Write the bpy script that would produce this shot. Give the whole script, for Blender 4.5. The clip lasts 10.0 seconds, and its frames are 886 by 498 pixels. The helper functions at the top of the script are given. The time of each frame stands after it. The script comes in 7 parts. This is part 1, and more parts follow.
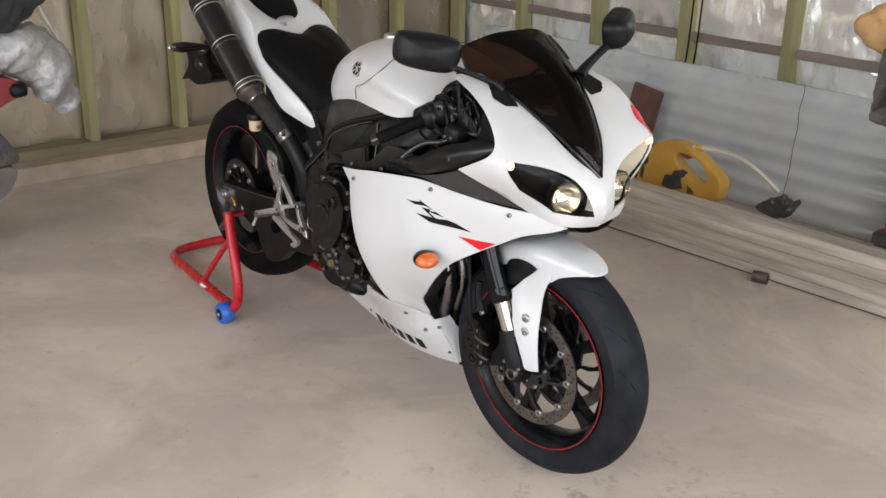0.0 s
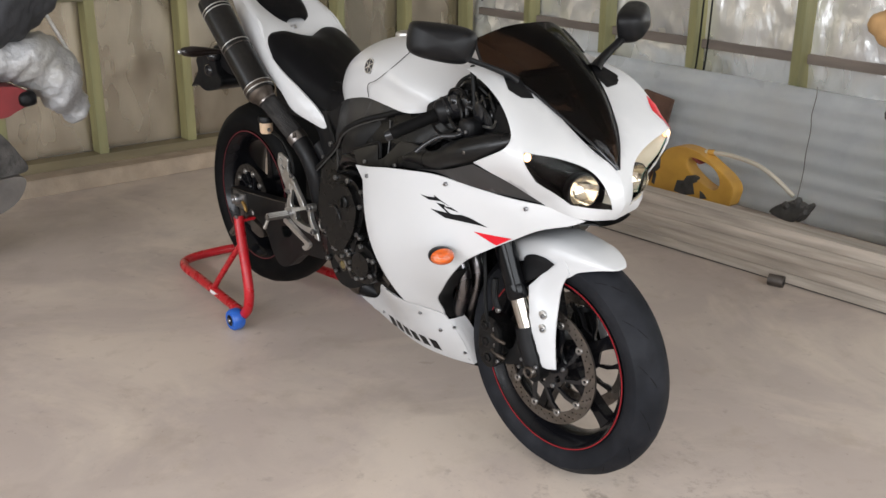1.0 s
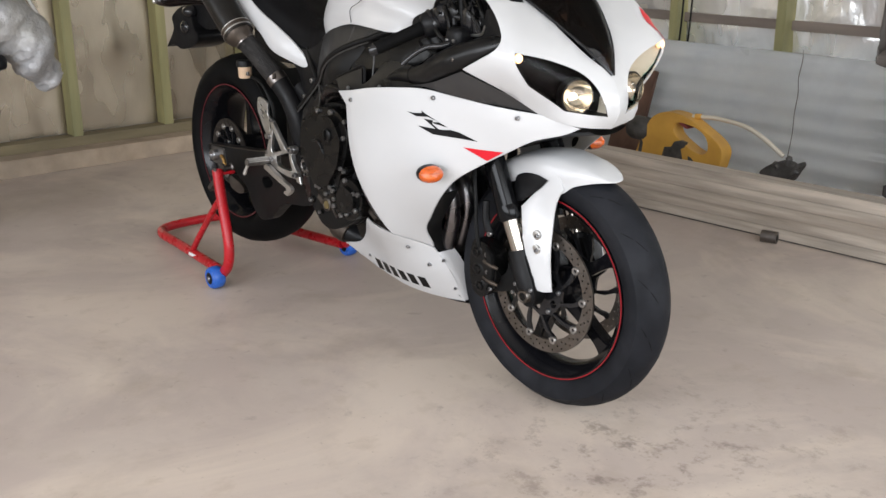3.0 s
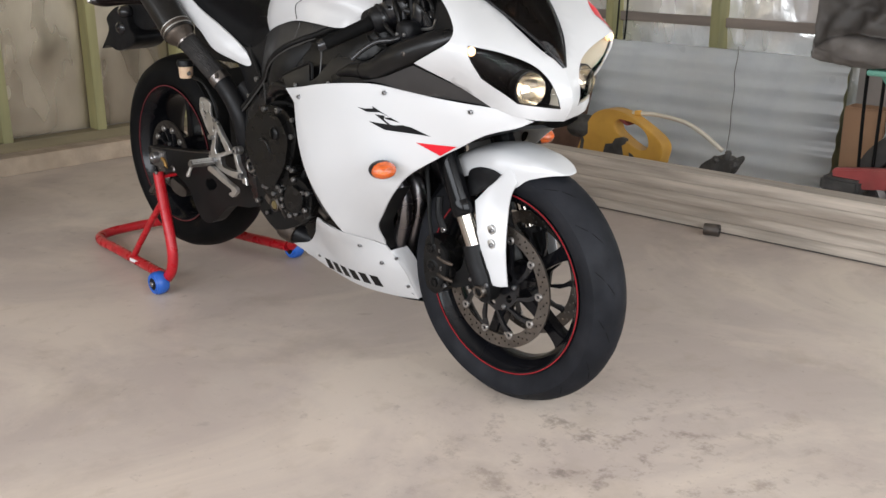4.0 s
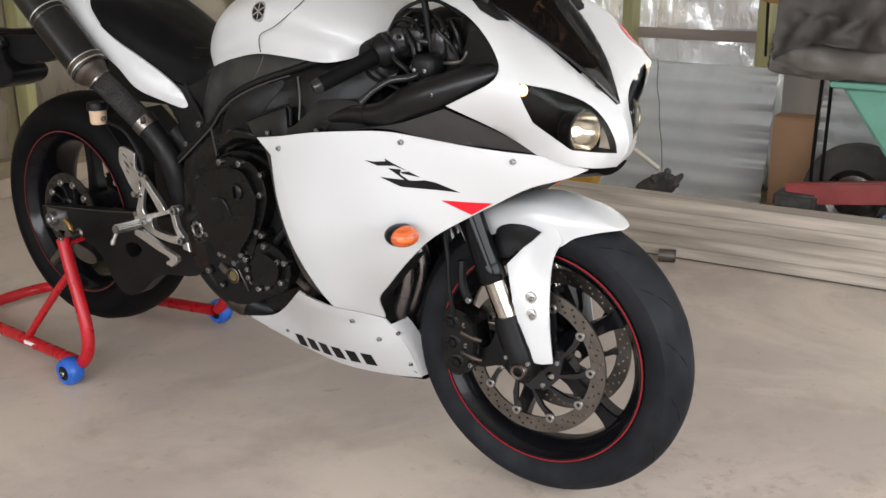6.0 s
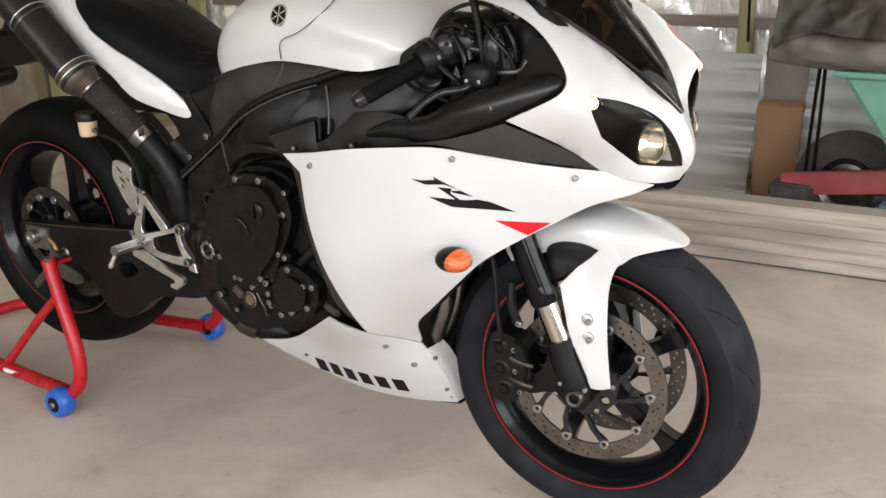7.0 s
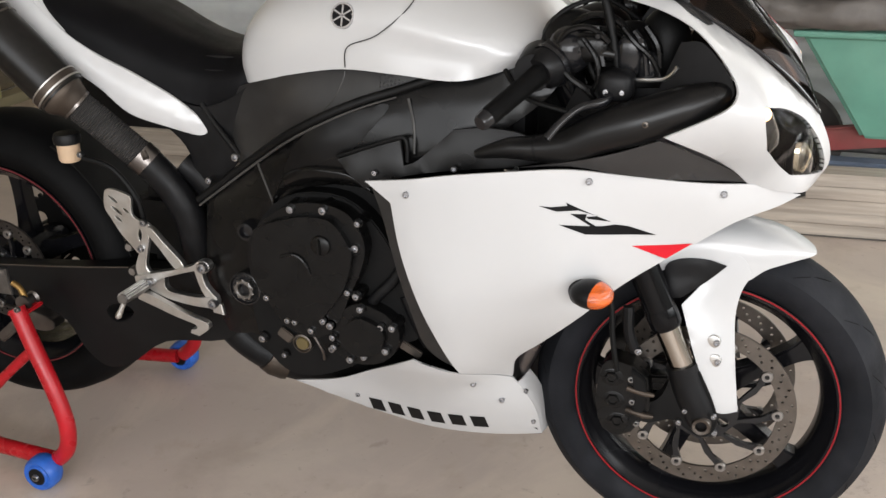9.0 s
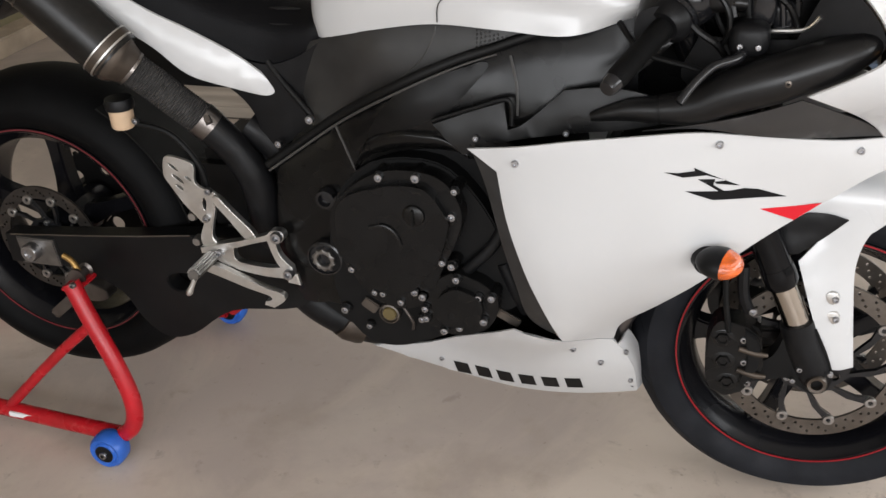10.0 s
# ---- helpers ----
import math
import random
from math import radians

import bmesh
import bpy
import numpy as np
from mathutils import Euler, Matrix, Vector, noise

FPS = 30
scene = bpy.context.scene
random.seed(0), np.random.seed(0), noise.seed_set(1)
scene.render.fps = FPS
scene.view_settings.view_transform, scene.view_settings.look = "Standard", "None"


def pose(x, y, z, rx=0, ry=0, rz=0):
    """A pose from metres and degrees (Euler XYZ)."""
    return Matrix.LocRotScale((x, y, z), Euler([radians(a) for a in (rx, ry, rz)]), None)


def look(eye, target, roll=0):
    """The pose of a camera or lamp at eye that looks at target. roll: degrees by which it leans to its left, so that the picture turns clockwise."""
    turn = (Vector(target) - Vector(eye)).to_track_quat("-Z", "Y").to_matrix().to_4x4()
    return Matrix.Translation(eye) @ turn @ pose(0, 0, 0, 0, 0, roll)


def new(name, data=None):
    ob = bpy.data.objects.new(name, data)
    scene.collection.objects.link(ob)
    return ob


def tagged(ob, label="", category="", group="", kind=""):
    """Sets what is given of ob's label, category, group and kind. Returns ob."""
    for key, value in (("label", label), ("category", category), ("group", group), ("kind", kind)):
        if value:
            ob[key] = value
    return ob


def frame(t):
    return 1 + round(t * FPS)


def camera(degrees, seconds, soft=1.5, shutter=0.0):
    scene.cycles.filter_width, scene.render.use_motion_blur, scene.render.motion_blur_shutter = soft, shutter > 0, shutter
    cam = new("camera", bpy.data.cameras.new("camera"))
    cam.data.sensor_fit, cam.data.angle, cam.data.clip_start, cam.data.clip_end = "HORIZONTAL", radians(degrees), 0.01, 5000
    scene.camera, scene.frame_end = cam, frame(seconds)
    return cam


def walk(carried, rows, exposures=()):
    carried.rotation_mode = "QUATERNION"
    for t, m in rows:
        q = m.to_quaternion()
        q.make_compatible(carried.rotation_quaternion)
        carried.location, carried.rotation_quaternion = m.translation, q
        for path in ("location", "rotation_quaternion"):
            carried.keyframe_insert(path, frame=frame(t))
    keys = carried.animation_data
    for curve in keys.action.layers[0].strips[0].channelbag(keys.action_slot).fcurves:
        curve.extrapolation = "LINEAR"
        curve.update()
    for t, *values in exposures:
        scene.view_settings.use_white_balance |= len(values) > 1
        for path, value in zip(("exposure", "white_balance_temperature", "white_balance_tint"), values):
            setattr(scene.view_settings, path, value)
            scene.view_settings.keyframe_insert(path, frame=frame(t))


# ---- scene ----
cam = camera(46.8, 10.0)
PATH = [
    (0, (3.034, -1.661, 1.47), (1.584, -0.483, 0.756), 1.0),
    (0.5, (3.028, -1.664, 1.453), (1.58, -0.479, 0.749), 0.7),
    (1, (3.011, -1.67, 1.399), (1.542, -0.492, 0.726), 0.4),
    (1.5, (3.007, -1.672, 1.339), (1.522, -0.502, 0.686), 1.0),
    (2, (2.995, -1.665, 1.276), (1.502, -0.477, 0.677), 0.7),
    (2.5, (2.988, -1.664, 1.192), (1.49, -0.467, 0.623), -0.8),
    (3, (2.987, -1.678, 1.124), (1.527, -0.457, 0.509), -0.2),
    (3.2, (2.988, -1.675, 1.109), (1.552, -0.434, 0.479), -0.3),
    (4.5, (2.83, -1.715, 1.097), (1.494, -0.354, 0.492), 0.1),
    (5, (2.658, -1.692, 1.099), (1.395, -0.275, 0.469), -0.1),
    (5.2, (2.612, -1.723, 1.088), (1.382, -0.253, 0.518), -0.5),
    (6.3, (2.254, -1.655, 1.128), (1.174, -0.087, 0.516), -0.8),
    (6.5, (2.205, -1.663, 1.138), (1.142, -0.081, 0.532), -1.0),
    (7, (2.079, -1.656, 1.151), (1.096, -0.039, 0.504), -1.1),
    (7.5, (1.907, -1.615, 1.169), (1.004, 0.038, 0.495), -1.8),
    (8, (1.798, -1.605, 1.184), (0.971, 0.09, 0.52), -2.0),
    (8.5, (1.643, -1.612, 1.195), (0.93, 0.119, 0.489), -1.9),
    (9, (1.508, -1.63, 1.222), (0.89, 0.112, 0.459), -1.3),
    (9.5, (1.41, -1.601, 1.272), (0.8, 0.102, 0.418), -2.5),
    (10, (1.269, -1.545, 1.296), (0.73, 0.123, 0.332), -3.1),
]
walk(cam, [(t, look(eye, target, roll)) for t, eye, target, roll in PATH],
     [(0, -0.46, 6260, 10), (2, -0.42, 6200, 10), (4.5, -0.40, 6170, 10), (5, -0.47, 6130, 10), (6.5, -0.34, 6400, 10), (7, -0.32, 6460, 10),
      (7.5, -0.42, 6550, 10), (9, -0.45, 6450, 10), (10, -0.56, 6400, 10)])

# ---- world, sun, large lights ----
world = bpy.data.worlds.new("sky")
scene.world = world
world.use_nodes = True
wt = world.node_tree
sky = wt.nodes.new("ShaderNodeTexSky")
sky.sky_type, sky.sun_disc = "NISHITA", False
sky.sun_elevation, sky.sun_rotation = radians(62), radians(125)
wt.links.new(sky.outputs[0], wt.nodes["Background"].inputs[0])
wt.nodes["Background"].inputs[1].default_value = 0.12

sun = new("sun", bpy.data.lights.new("sun", "SUN"))
sun.data.energy, sun.data.angle, sun.data.color = 4.0, radians(0.6), (1.0, 0.95, 0.88)
sun.matrix_world = look((3.9, -2.9, 9.2), (0, 0, 0))


def opening_light(name, eye, target, w, h, watts, color):
    lamp = new(name, bpy.data.lights.new(name, "AREA"))
    lamp.data.shape, lamp.data.size, lamp.data.size_y = "RECTANGLE", w, h
    lamp.data.energy, lamp.data.color = watts, color
    lamp.matrix_world = look(eye, target)
    return lamp


# lamps for daylight through two open doors, both assumed and out of view
opening_light("door_daylight_front", (5.40, -0.1, 1.65), (3.0, 0.0, 0.50), 5.2, 1.4, 256, (0.96, 0.965, 0.96))
opening_light("door_daylight_side", (2.9, -4.30, 1.60), (2.6, -1.7, 1.15), 4.6, 1.5, 268, (0.985, 0.98, 0.985))
# weaker second lamp for the side door, added to brighten the back wall
opening_light("door_daylight_side_far", (-0.5, -4.30, 1.60), (-0.2, -1.7, 1.2), 2.2, 1.5, 55, (1.0, 0.98, 0.965))
scene.view_settings.exposure = 0.0

# ---- materials ----
def mat(name, base, rough=0.5, metal=0.0, noise_scale=0.0, vary=0.0, bump=0.0, bump_scale=60.0, coat=0.0,
        rough_vary=0.0, spec=0.5, second=None, second_scale=3.0, second_amount=0.0, emit=None, emit_strength=0.0, stretch=None):
    m = bpy.data.materials.new(name)
    m.use_nodes = True
    nt = m.node_tree
    n, lk = nt.nodes, nt.links
    b = n["Principled BSDF"]
    b.inputs["Base Color"].default_value = (*base, 1)
    b.inputs["Roughness"].default_value = rough
    b.inputs["Metallic"].default_value = metal
    b.inputs["Specular IOR Level"].default_value = spec
    b.inputs["Coat Weight"].default_value = coat
    b.inputs["Coat Roughness"].default_value = 0.06
    if emit:
        b.inputs["Emission Color"].default_value = (*emit, 1)
        b.inputs["Emission Strength"].default_value = emit_strength
    if not (vary or bump or rough_vary or second_amount):
        return m
    co = n.new("ShaderNodeTexCoord")
    vec = co.outputs["Object"]
    if stretch:
        mp = n.new("ShaderNodeMapping")
        mp.inputs["Scale"].default_value = stretch
        lk.new(vec, mp.inputs[0])
        vec = mp.outputs[0]
    color = None
    if vary:
        t = n.new("ShaderNodeTexNoise")
        t.inputs["Scale"].default_value, t.inputs["Detail"].default_value = noise_scale, 6
        lk.new(vec, t.inputs["Vector"])
        r = n.new("ShaderNodeValToRGB")
        r.color_ramp.elements[0].position, r.color_ramp.elements[1].position = 0.3, 0.7
        r.color_ramp.elements[0].color = (*[c * (1 - vary) for c in base], 1)
        r.color_ramp.elements[1].color = (*[min(1, c * (1 + vary)) for c in base], 1)
        lk.new(t.outputs[0], r.inputs[0])
        color = r.outputs[0]
    if second_amount:
        t = n.new("ShaderNodeTexNoise")
        t.inputs["Scale"].default_value, t.inputs["Detail"].default_value = second_scale, 5
        lk.new(vec, t.inputs["Vector"])
        r = n.new("ShaderNodeMapRange")
        r.inputs["From Min"].default_value, r.inputs["From Max"].default_value = 0.45, 0.7
        r.inputs["To Max"].default_value = second_amount
        lk.new(t.outputs[0], r.inputs["Value"])
        mx = n.new("ShaderNodeMix")
        mx.data_type = "RGBA"
        lk.new(r.outputs[0], mx.inputs["Factor"])
        if color:
            lk.new(color, mx.inputs["A"])
        else:
            mx.inputs["A"].default_value = (*base, 1)
        mx.inputs["B"].default_value = (*second, 1)
        color = mx.outputs["Result"]
    if color:
        lk.new(color, b.inputs["Base Color"])
    if rough_vary:
        t = n.new("ShaderNodeTexNoise")
        t.inputs["Scale"].default_value = max(4.0, noise_scale * 0.7)
        lk.new(vec, t.inputs["Vector"])
        r = n.new("ShaderNodeMapRange")
        r.inputs["From Min"].default_value, r.inputs["From Max"].default_value = 0.3, 0.7
        r.inputs["To Min"].default_value, r.inputs["To Max"].default_value = max(0.02, rough - rough_vary), min(1, rough + rough_vary)
        lk.new(t.outputs[0], r.inputs["Value"])
        lk.new(r.outputs[0], b.inputs["Roughness"])
    if bump:
        t = n.new("ShaderNodeTexNoise")
        t.inputs["Scale"].default_value, t.inputs["Detail"].default_value = bump_scale, 5
        lk.new(vec, t.inputs["Vector"])
        bp = n.new("ShaderNodeBump")
        bp.inputs["Strength"].default_value, bp.inputs["Distance"].default_value = bump, 0.01
        lk.new(t.outputs[0], bp.inputs["Height"])
        lk.new(bp.outputs[0], b.inputs["Normal"])
    return m


def clear(name, tint, gloss_rough=0.03, ior=1.5, sheen=0.8):
    """Thin tinted or clear sheet: light passes tinted, the surface mirrors by its index."""
    m = bpy.data.materials.new(name)
    m.use_nodes = True
    nt = m.node_tree
    n, lk = nt.nodes, nt.links
    n.remove(n["Principled BSDF"])
    tr, gl, fr, mx = (n.new("ShaderNode" + k) for k in ("BsdfTransparent", "BsdfGlossy", "Fresnel", "MixShader"))
    tr.inputs[0].default_value = (*tint, 1)
    gl.inputs["Roughness"].default_value = gloss_rough
    gl.inputs["Color"].default_value = (sheen, sheen, sheen, 1)
    fr.inputs[0].default_value = ior
    lk.new(fr.outputs[0], mx.inputs[0])
    lk.new(tr.outputs[0], mx.inputs[1])
    lk.new(gl.outputs[0], mx.inputs[2])
    lk.new(mx.outputs[0], n["Material Output"].inputs[0])
    return m


WHITE = mat("pearl_white_paint", (0.475, 0.476, 0.478), 0.32, coat=0.4, noise_scale=2.5, vary=0.02)
WHITE.node_tree.nodes["Principled BSDF"].inputs["Coat Roughness"].default_value = 0.16
BLACK = mat("black_textured_plastic", (0.0050, 0.0050, 0.0055), 0.42, spec=0.18, noise_scale=40, vary=0.25, bump=0.05, bump_scale=900, rough_vary=0.08)
GLOSSBLACK = mat("black_gloss_paint", (0.008, 0.008, 0.009), 0.2, spec=0.35, coat=0.15, rough_vary=0.06, noise_scale=12)
FRAME = mat("black_satin_frame_paint", (0.0042, 0.0041, 0.0041), 0.25, spec=0.22, noise_scale=14, vary=0.2, bump=0.015, bump_scale=300, rough_vary=0.08)
ENGINE = mat("black_engine_casting", (0.0035, 0.0034, 0.0034), 0.27, spec=0.24, noise_scale=25, vary=0.3, bump=0.05, bump_scale=260, rough_vary=0.12)
RUBBER = mat("tyre_rubber", (0.0085, 0.0092, 0.0115), 0.66, spec=0.14, noise_scale=18, vary=0.25, bump=0.06, bump_scale=140, rough_vary=0.1, second=(0.020, 0.0205, 0.024), second_scale=9, second_amount=0.45)
RIM = mat("black_rim_paint", (0.004, 0.004, 0.005), 0.22, spec=0.2, coat=0.05, noise_scale=9, rough_vary=0.08)
# Rear stripe: the red tape again, darkened by shade put into the colour.
SHADERED = mat("shaded_red_stripe", (0.11, 0.008, 0.012), 0.5, noise_scale=12, vary=0.35)
RED = mat("red_tape", (0.23, 0.006, 0.011), 0.4, spec=0.3)
STANDRED = mat("red_powder_coat", (0.37, 0.007, 0.013), 0.30, spec=0.4, noise_scale=30, vary=0.12, rough_vary=0.1, second=(0.24, 0.012, 0.012), second_scale=14, second_amount=0.35)
DECALRED = mat("red_decal", (0.50, 0.008, 0.018), 0.35, spec=0.3)
DECALBLACK = mat("black_decal", (0.006, 0.006, 0.0065), 0.4, spec=0.12)
STEEL = mat("bright_bolt_steel", (0.36, 0.36, 0.37), 0.30, 1.0)
CHROME = mat("chrome_slider", (0.40, 0.365, 0.32), 0.16, 1.0)
ALU = mat("brushed_aluminium", (0.58, 0.57, 0.55), 0.38, 1.0, noise_scale=50, vary=0.08, rough_vary=0.1)
# Rear disc: rotor steel darkened to carry the shade round the rear wheel.
SHADEROTOR = mat("shaded_rear_rotor_steel", (0.060, 0.053, 0.048), 0.48, 0.9, noise_scale=30, vary=0.25, rough_vary=0.1)
BUTTON = mat("dull_disc_button", (0.34, 0.325, 0.31), 0.40, 1.0, noise_scale=60, vary=0.15)
DULLALU = mat("dull_cast_alloy", (0.20, 0.19, 0.18), 0.45, 1.0, noise_scale=50, vary=0.2)
ROTOR = mat("brake_rotor_steel", (0.135, 0.119, 0.105), 0.42, 1.0, noise_scale=30, vary=0.2, rough_vary=0.1)
EXHAUST = mat("weathered_exhaust_steel", (0.15, 0.135, 0.125), 0.34, 0.95, noise_scale=16, vary=0.35, rough_vary=0.12)
WRAP = mat("dark_exhaust_wrap", (0.035, 0.033, 0.032), 0.6, 0.2, noise_scale=60, vary=0.3, bump=0.5, bump_scale=220)
CARBON = mat("dark_carbon_sleeve", (0.006, 0.0055, 0.005), 0.30, spec=0.3, noise_scale=90, vary=0.4)
SEAT = mat("black_seat_vinyl", (0.0026, 0.0026, 0.0032), 0.40, spec=0.10, noise_scale=25, vary=0.2, bump=0.2, bump_scale=700, rough_vary=0.06)
AMBER = mat("amber_lens", (0.50, 0.085, 0.006), 0.14, coat=0.6, noise_scale=90, vary=0.45, bump=0.5, bump_scale=110, stretch=(0.4, 0.4, 1.6))
SCREEN = clear("tinted_screen_acrylic", (0.30, 0.215, 0.165), 0.06, 1.36, 0.35)
LENS = clear("clear_headlight_lens", (0.95, 0.95, 0.95), 0.02, 1.10)
PROJECTOR = clear("clear_projector_glass", (0.97, 0.95, 0.90), 0.04, 1.22)
# Cream that stands for the lamp's glow inside the left headlight.
LAMPGLOW = mat("painted_lamp_glow", (0.62, 0.55, 0.42), 0.35, noise_scale=12, vary=0.15)
REFLECTOR = mat("headlight_reflector", (0.66, 0.61, 0.53), 0.16, 0.95)
BULB = mat("lit_headlight_bulb", (1, 0.95, 0.85), 0.3, emit=(1.0, 0.82, 0.56), emit_strength=4.0)
RUNLIGHT = mat("lit_position_lamp", (1, 0.9, 0.7), 0.3, emit=(1.0, 0.46, 0.12), emit_strength=2.6)
FLUID = mat("brake_fluid_pot", (0.50, 0.36, 0.24), 0.35, noise_scale=30, vary=0.15)
BLUE = mat("blue_nylon_wheel", (0.02, 0.10, 0.42), 0.42, noise_scale=40, vary=0.15, rough_vary=0.1)
COVER = mat("grey_black_rubbery_plastic", (0.018, 0.0173, 0.017), 0.40, spec=0.42, noise_scale=30, vary=0.2, bump=0.05, bump_scale=900, rough_vary=0.06)
GREYPANEL = mat("dusty_grey_panel", (0.30, 0.265, 0.24), 0.6, noise_scale=7, vary=0.2, stretch=(1, 1, 0.3))
SEAM = mat("dark_panel_gap", (0.02, 0.02, 0.02), 0.6)
GREYDECAL = mat("grey_emblem", (0.55, 0.55, 0.56), 0.25, 0.8)



def concrete():
    """Trowelled slab: wide pale and brown clouds, scuffed stains, fine dark specks."""
    m = mat("smooth_concrete", (0.415, 0.350, 0.308), 0.44, noise_scale=1.1, vary=0.11, bump=0.03, bump_scale=50, rough_vary=0.1)
    n, lk = m.node_tree.nodes, m.node_tree.links
    b = n["Principled BSDF"]
    color = b.inputs["Base Color"].links[0].from_socket
    co = n.new("ShaderNodeTexCoord").outputs["Object"]
    for scale, detail, lo, hi, amount, tone, warp in ((1.3, 9, 0.46, 0.60, 0.75, (0.57, 0.485, 0.405), 0.8), (2.6, 8, 0.50, 0.68, 0.40, (0.54, 0.47, 0.40), 0.6), (3.4, 10, 0.55, 0.70, 0.38, (0.30, 0.245, 0.19), 0.35), (17, 6, 0.63, 0.72, 0.40, (0.21, 0.17, 0.14), 0.3), (55, 4, 0.66, 0.74, 0.55, (0.20, 0.165, 0.13), 0.0), (9, 9, 0.57, 0.70, 0.35, (0.33, 0.265, 0.20), 0.2)):
        t = n.new("ShaderNodeTexNoise")
        t.inputs["Scale"].default_value, t.inputs["Detail"].default_value, t.inputs["Distortion"].default_value = scale, detail, warp
        t.inputs["Roughness"].default_value = 0.62
        lk.new(co, t.inputs["Vector"])
        r = n.new("ShaderNodeMapRange")
        r.inputs["From Min"].default_value, r.inputs["From Max"].default_value, r.inputs["To Max"].default_value = lo, hi, amount
        lk.new(t.outputs[0], r.inputs["Value"])
        mx = n.new("ShaderNodeMix")
        mx.data_type = "RGBA"
        lk.new(r.outputs[0], mx.inputs["Factor"])
        lk.new(color, mx.inputs["A"])
        mx.inputs["B"].default_value = (*tone, 1)
        color = mx.outputs["Result"]
    # crumbled dirt and a drip mark beside the front wheel
    near = n.new("ShaderNodeVectorMath")
    near.operation = "DISTANCE"
    lk.new(co, near.inputs[0])
    near.inputs[1].default_value = (1.80, -0.06, 0.0)
    fade = n.new("ShaderNodeMapRange")
    fade.inputs["From Min"].default_value, fade.inputs["From Max"].default_value = 0.62, 0.05
    lk.new(near.outputs["Value"], fade.inputs["Value"])
    t = n.new("ShaderNodeTexNoise")
    t.inputs["Scale"].default_value, t.inputs["Detail"].default_value, t.inputs["Roughness"].default_value = 13, 8, 0.75
    lk.new(co, t.inputs["Vector"])
    r = n.new("ShaderNodeMapRange")
    r.inputs["From Min"].default_value, r.inputs["From Max"].default_value, r.inputs["To Max"].default_value = 0.53, 0.64, 0.8
    lk.new(t.outputs[0], r.inputs["Value"])
    both = n.new("ShaderNodeMath")
    both.operation = "MULTIPLY"
    lk.new(fade.outputs[0], both.inputs[0])
    lk.new(r.outputs[0], both.inputs[1])
    mx = n.new("ShaderNodeMix")
    mx.data_type = "RGBA"
    lk.new(both.outputs[0], mx.inputs["Factor"])
    lk.new(color, mx.inputs["A"])
    mx.inputs["B"].default_value = (0.15, 0.12, 0.10, 1)
    lk.new(mx.outputs["Result"], b.inputs["Base Color"])
    return m


CONCRETE = concrete()
NIB = mat("rough_concrete_edge", (0.38, 0.30, 0.22), 0.8, noise_scale=9, vary=0.2, bump=0.4, bump_scale=60, second=(0.28, 0.23, 0.18), second_scale=5, second_amount=0.5)
PINE = mat("treated_pine", (0.30, 0.275, 0.125), 0.62, noise_scale=14, vary=0.22, bump=0.2, bump_scale=50, stretch=(1, 1, 0.12), second=(0.15, 0.16, 0.09), second_scale=5, second_amount=0.55)
PINEH = mat("treated_pine_rail", (0.19, 0.155, 0.088), 0.62, noise_scale=14, vary=0.22, bump=0.2, bump_scale=50, stretch=(0.12, 0.12, 1), second=(0.17, 0.175, 0.105), second_scale=5, second_amount=0.5)
FOIL = mat("silver_insulation_foil", (0.95, 0.945, 0.93), 0.24, 0.66, noise_scale=5, vary=0.04, bump=0.42, bump_scale=24, stretch=(1.6, 1, 0.7), rough_vary=0.1)
# West foil toned brown: the mirrored warm floor is put into its colour.
FOILTONED = mat("floor_toned_foil", (0.42, 0.362, 0.28), 0.28, 0.85, noise_scale=4, vary=0.14, bump=0.10, bump_scale=6, rough_vary=0.1, stretch=(1, 1.6, 0.6))
# Sheet colour raised towards white, standing in for light the wall lacks.
IRON = mat("lightened_corrugated_iron", (0.87, 0.90, 0.925), 0.36, 0.0, spec=0.8, noise_scale=6, vary=0.10, bump=0.08, bump_scale=40, rough_vary=0.1, second=(0.72, 0.71, 0.68), second_scale=3, second_amount=0.4)
BOARD = mat("weathered_grey_board", (0.41, 0.358, 0.302), 0.55, noise_scale=42, vary=0.30, bump=0.3, bump_scale=90, stretch=(0.03, 1, 1), second=(0.24, 0.195, 0.155), second_scale=20, second_amount=0.55)
RUSTBOARD = mat("dark_brown_board", (0.12, 0.065, 0.045), 0.7, noise_scale=12, vary=0.3, bump=0.2)
GIRT = mat("brown_girt_timber", (0.20, 0.165, 0.14), 0.7, noise_scale=10, vary=0.3, bump=0.2, stretch=(0.15, 1, 1))
YELLOW = mat("yellow_tool_plastic", (0.56, 0.31, 0.055), 0.45, noise_scale=9, vary=0.12, rough_vary=0.1, second=(0.40, 0.20, 0.04), second_scale=10, second_amount=0.4)
SHAFT = mat("pale_trimmer_shaft", (0.62, 0.57, 0.48), 0.4, 0.3)
DARKGREASE = mat("dirty_black_housing", (0.05, 0.046, 0.042), 0.6, noise_scale=25, vary=0.5, bump=0.4)
TARP = mat("silver_grey_tarp", (0.38, 0.38, 0.385), 0.45, 0.15, noise_scale=9, vary=0.2, bump=0.9, bump_scale=38, second=(0.27, 0.25, 0.20), second_scale=6, second_amount=0.5)
DARKTARP = mat("dark_weathered_tarp", (0.115, 0.103, 0.093), 0.55, noise_scale=8, vary=0.35, bump=0.9, bump_scale=8, second=(0.075, 0.066, 0.06), second_scale=6, second_amount=0.5)
DARKBAG = mat("charcoal_cloth", (0.035, 0.036, 0.04), 0.75, noise_scale=9, vary=0.3, bump=0.5, bump_scale=20)
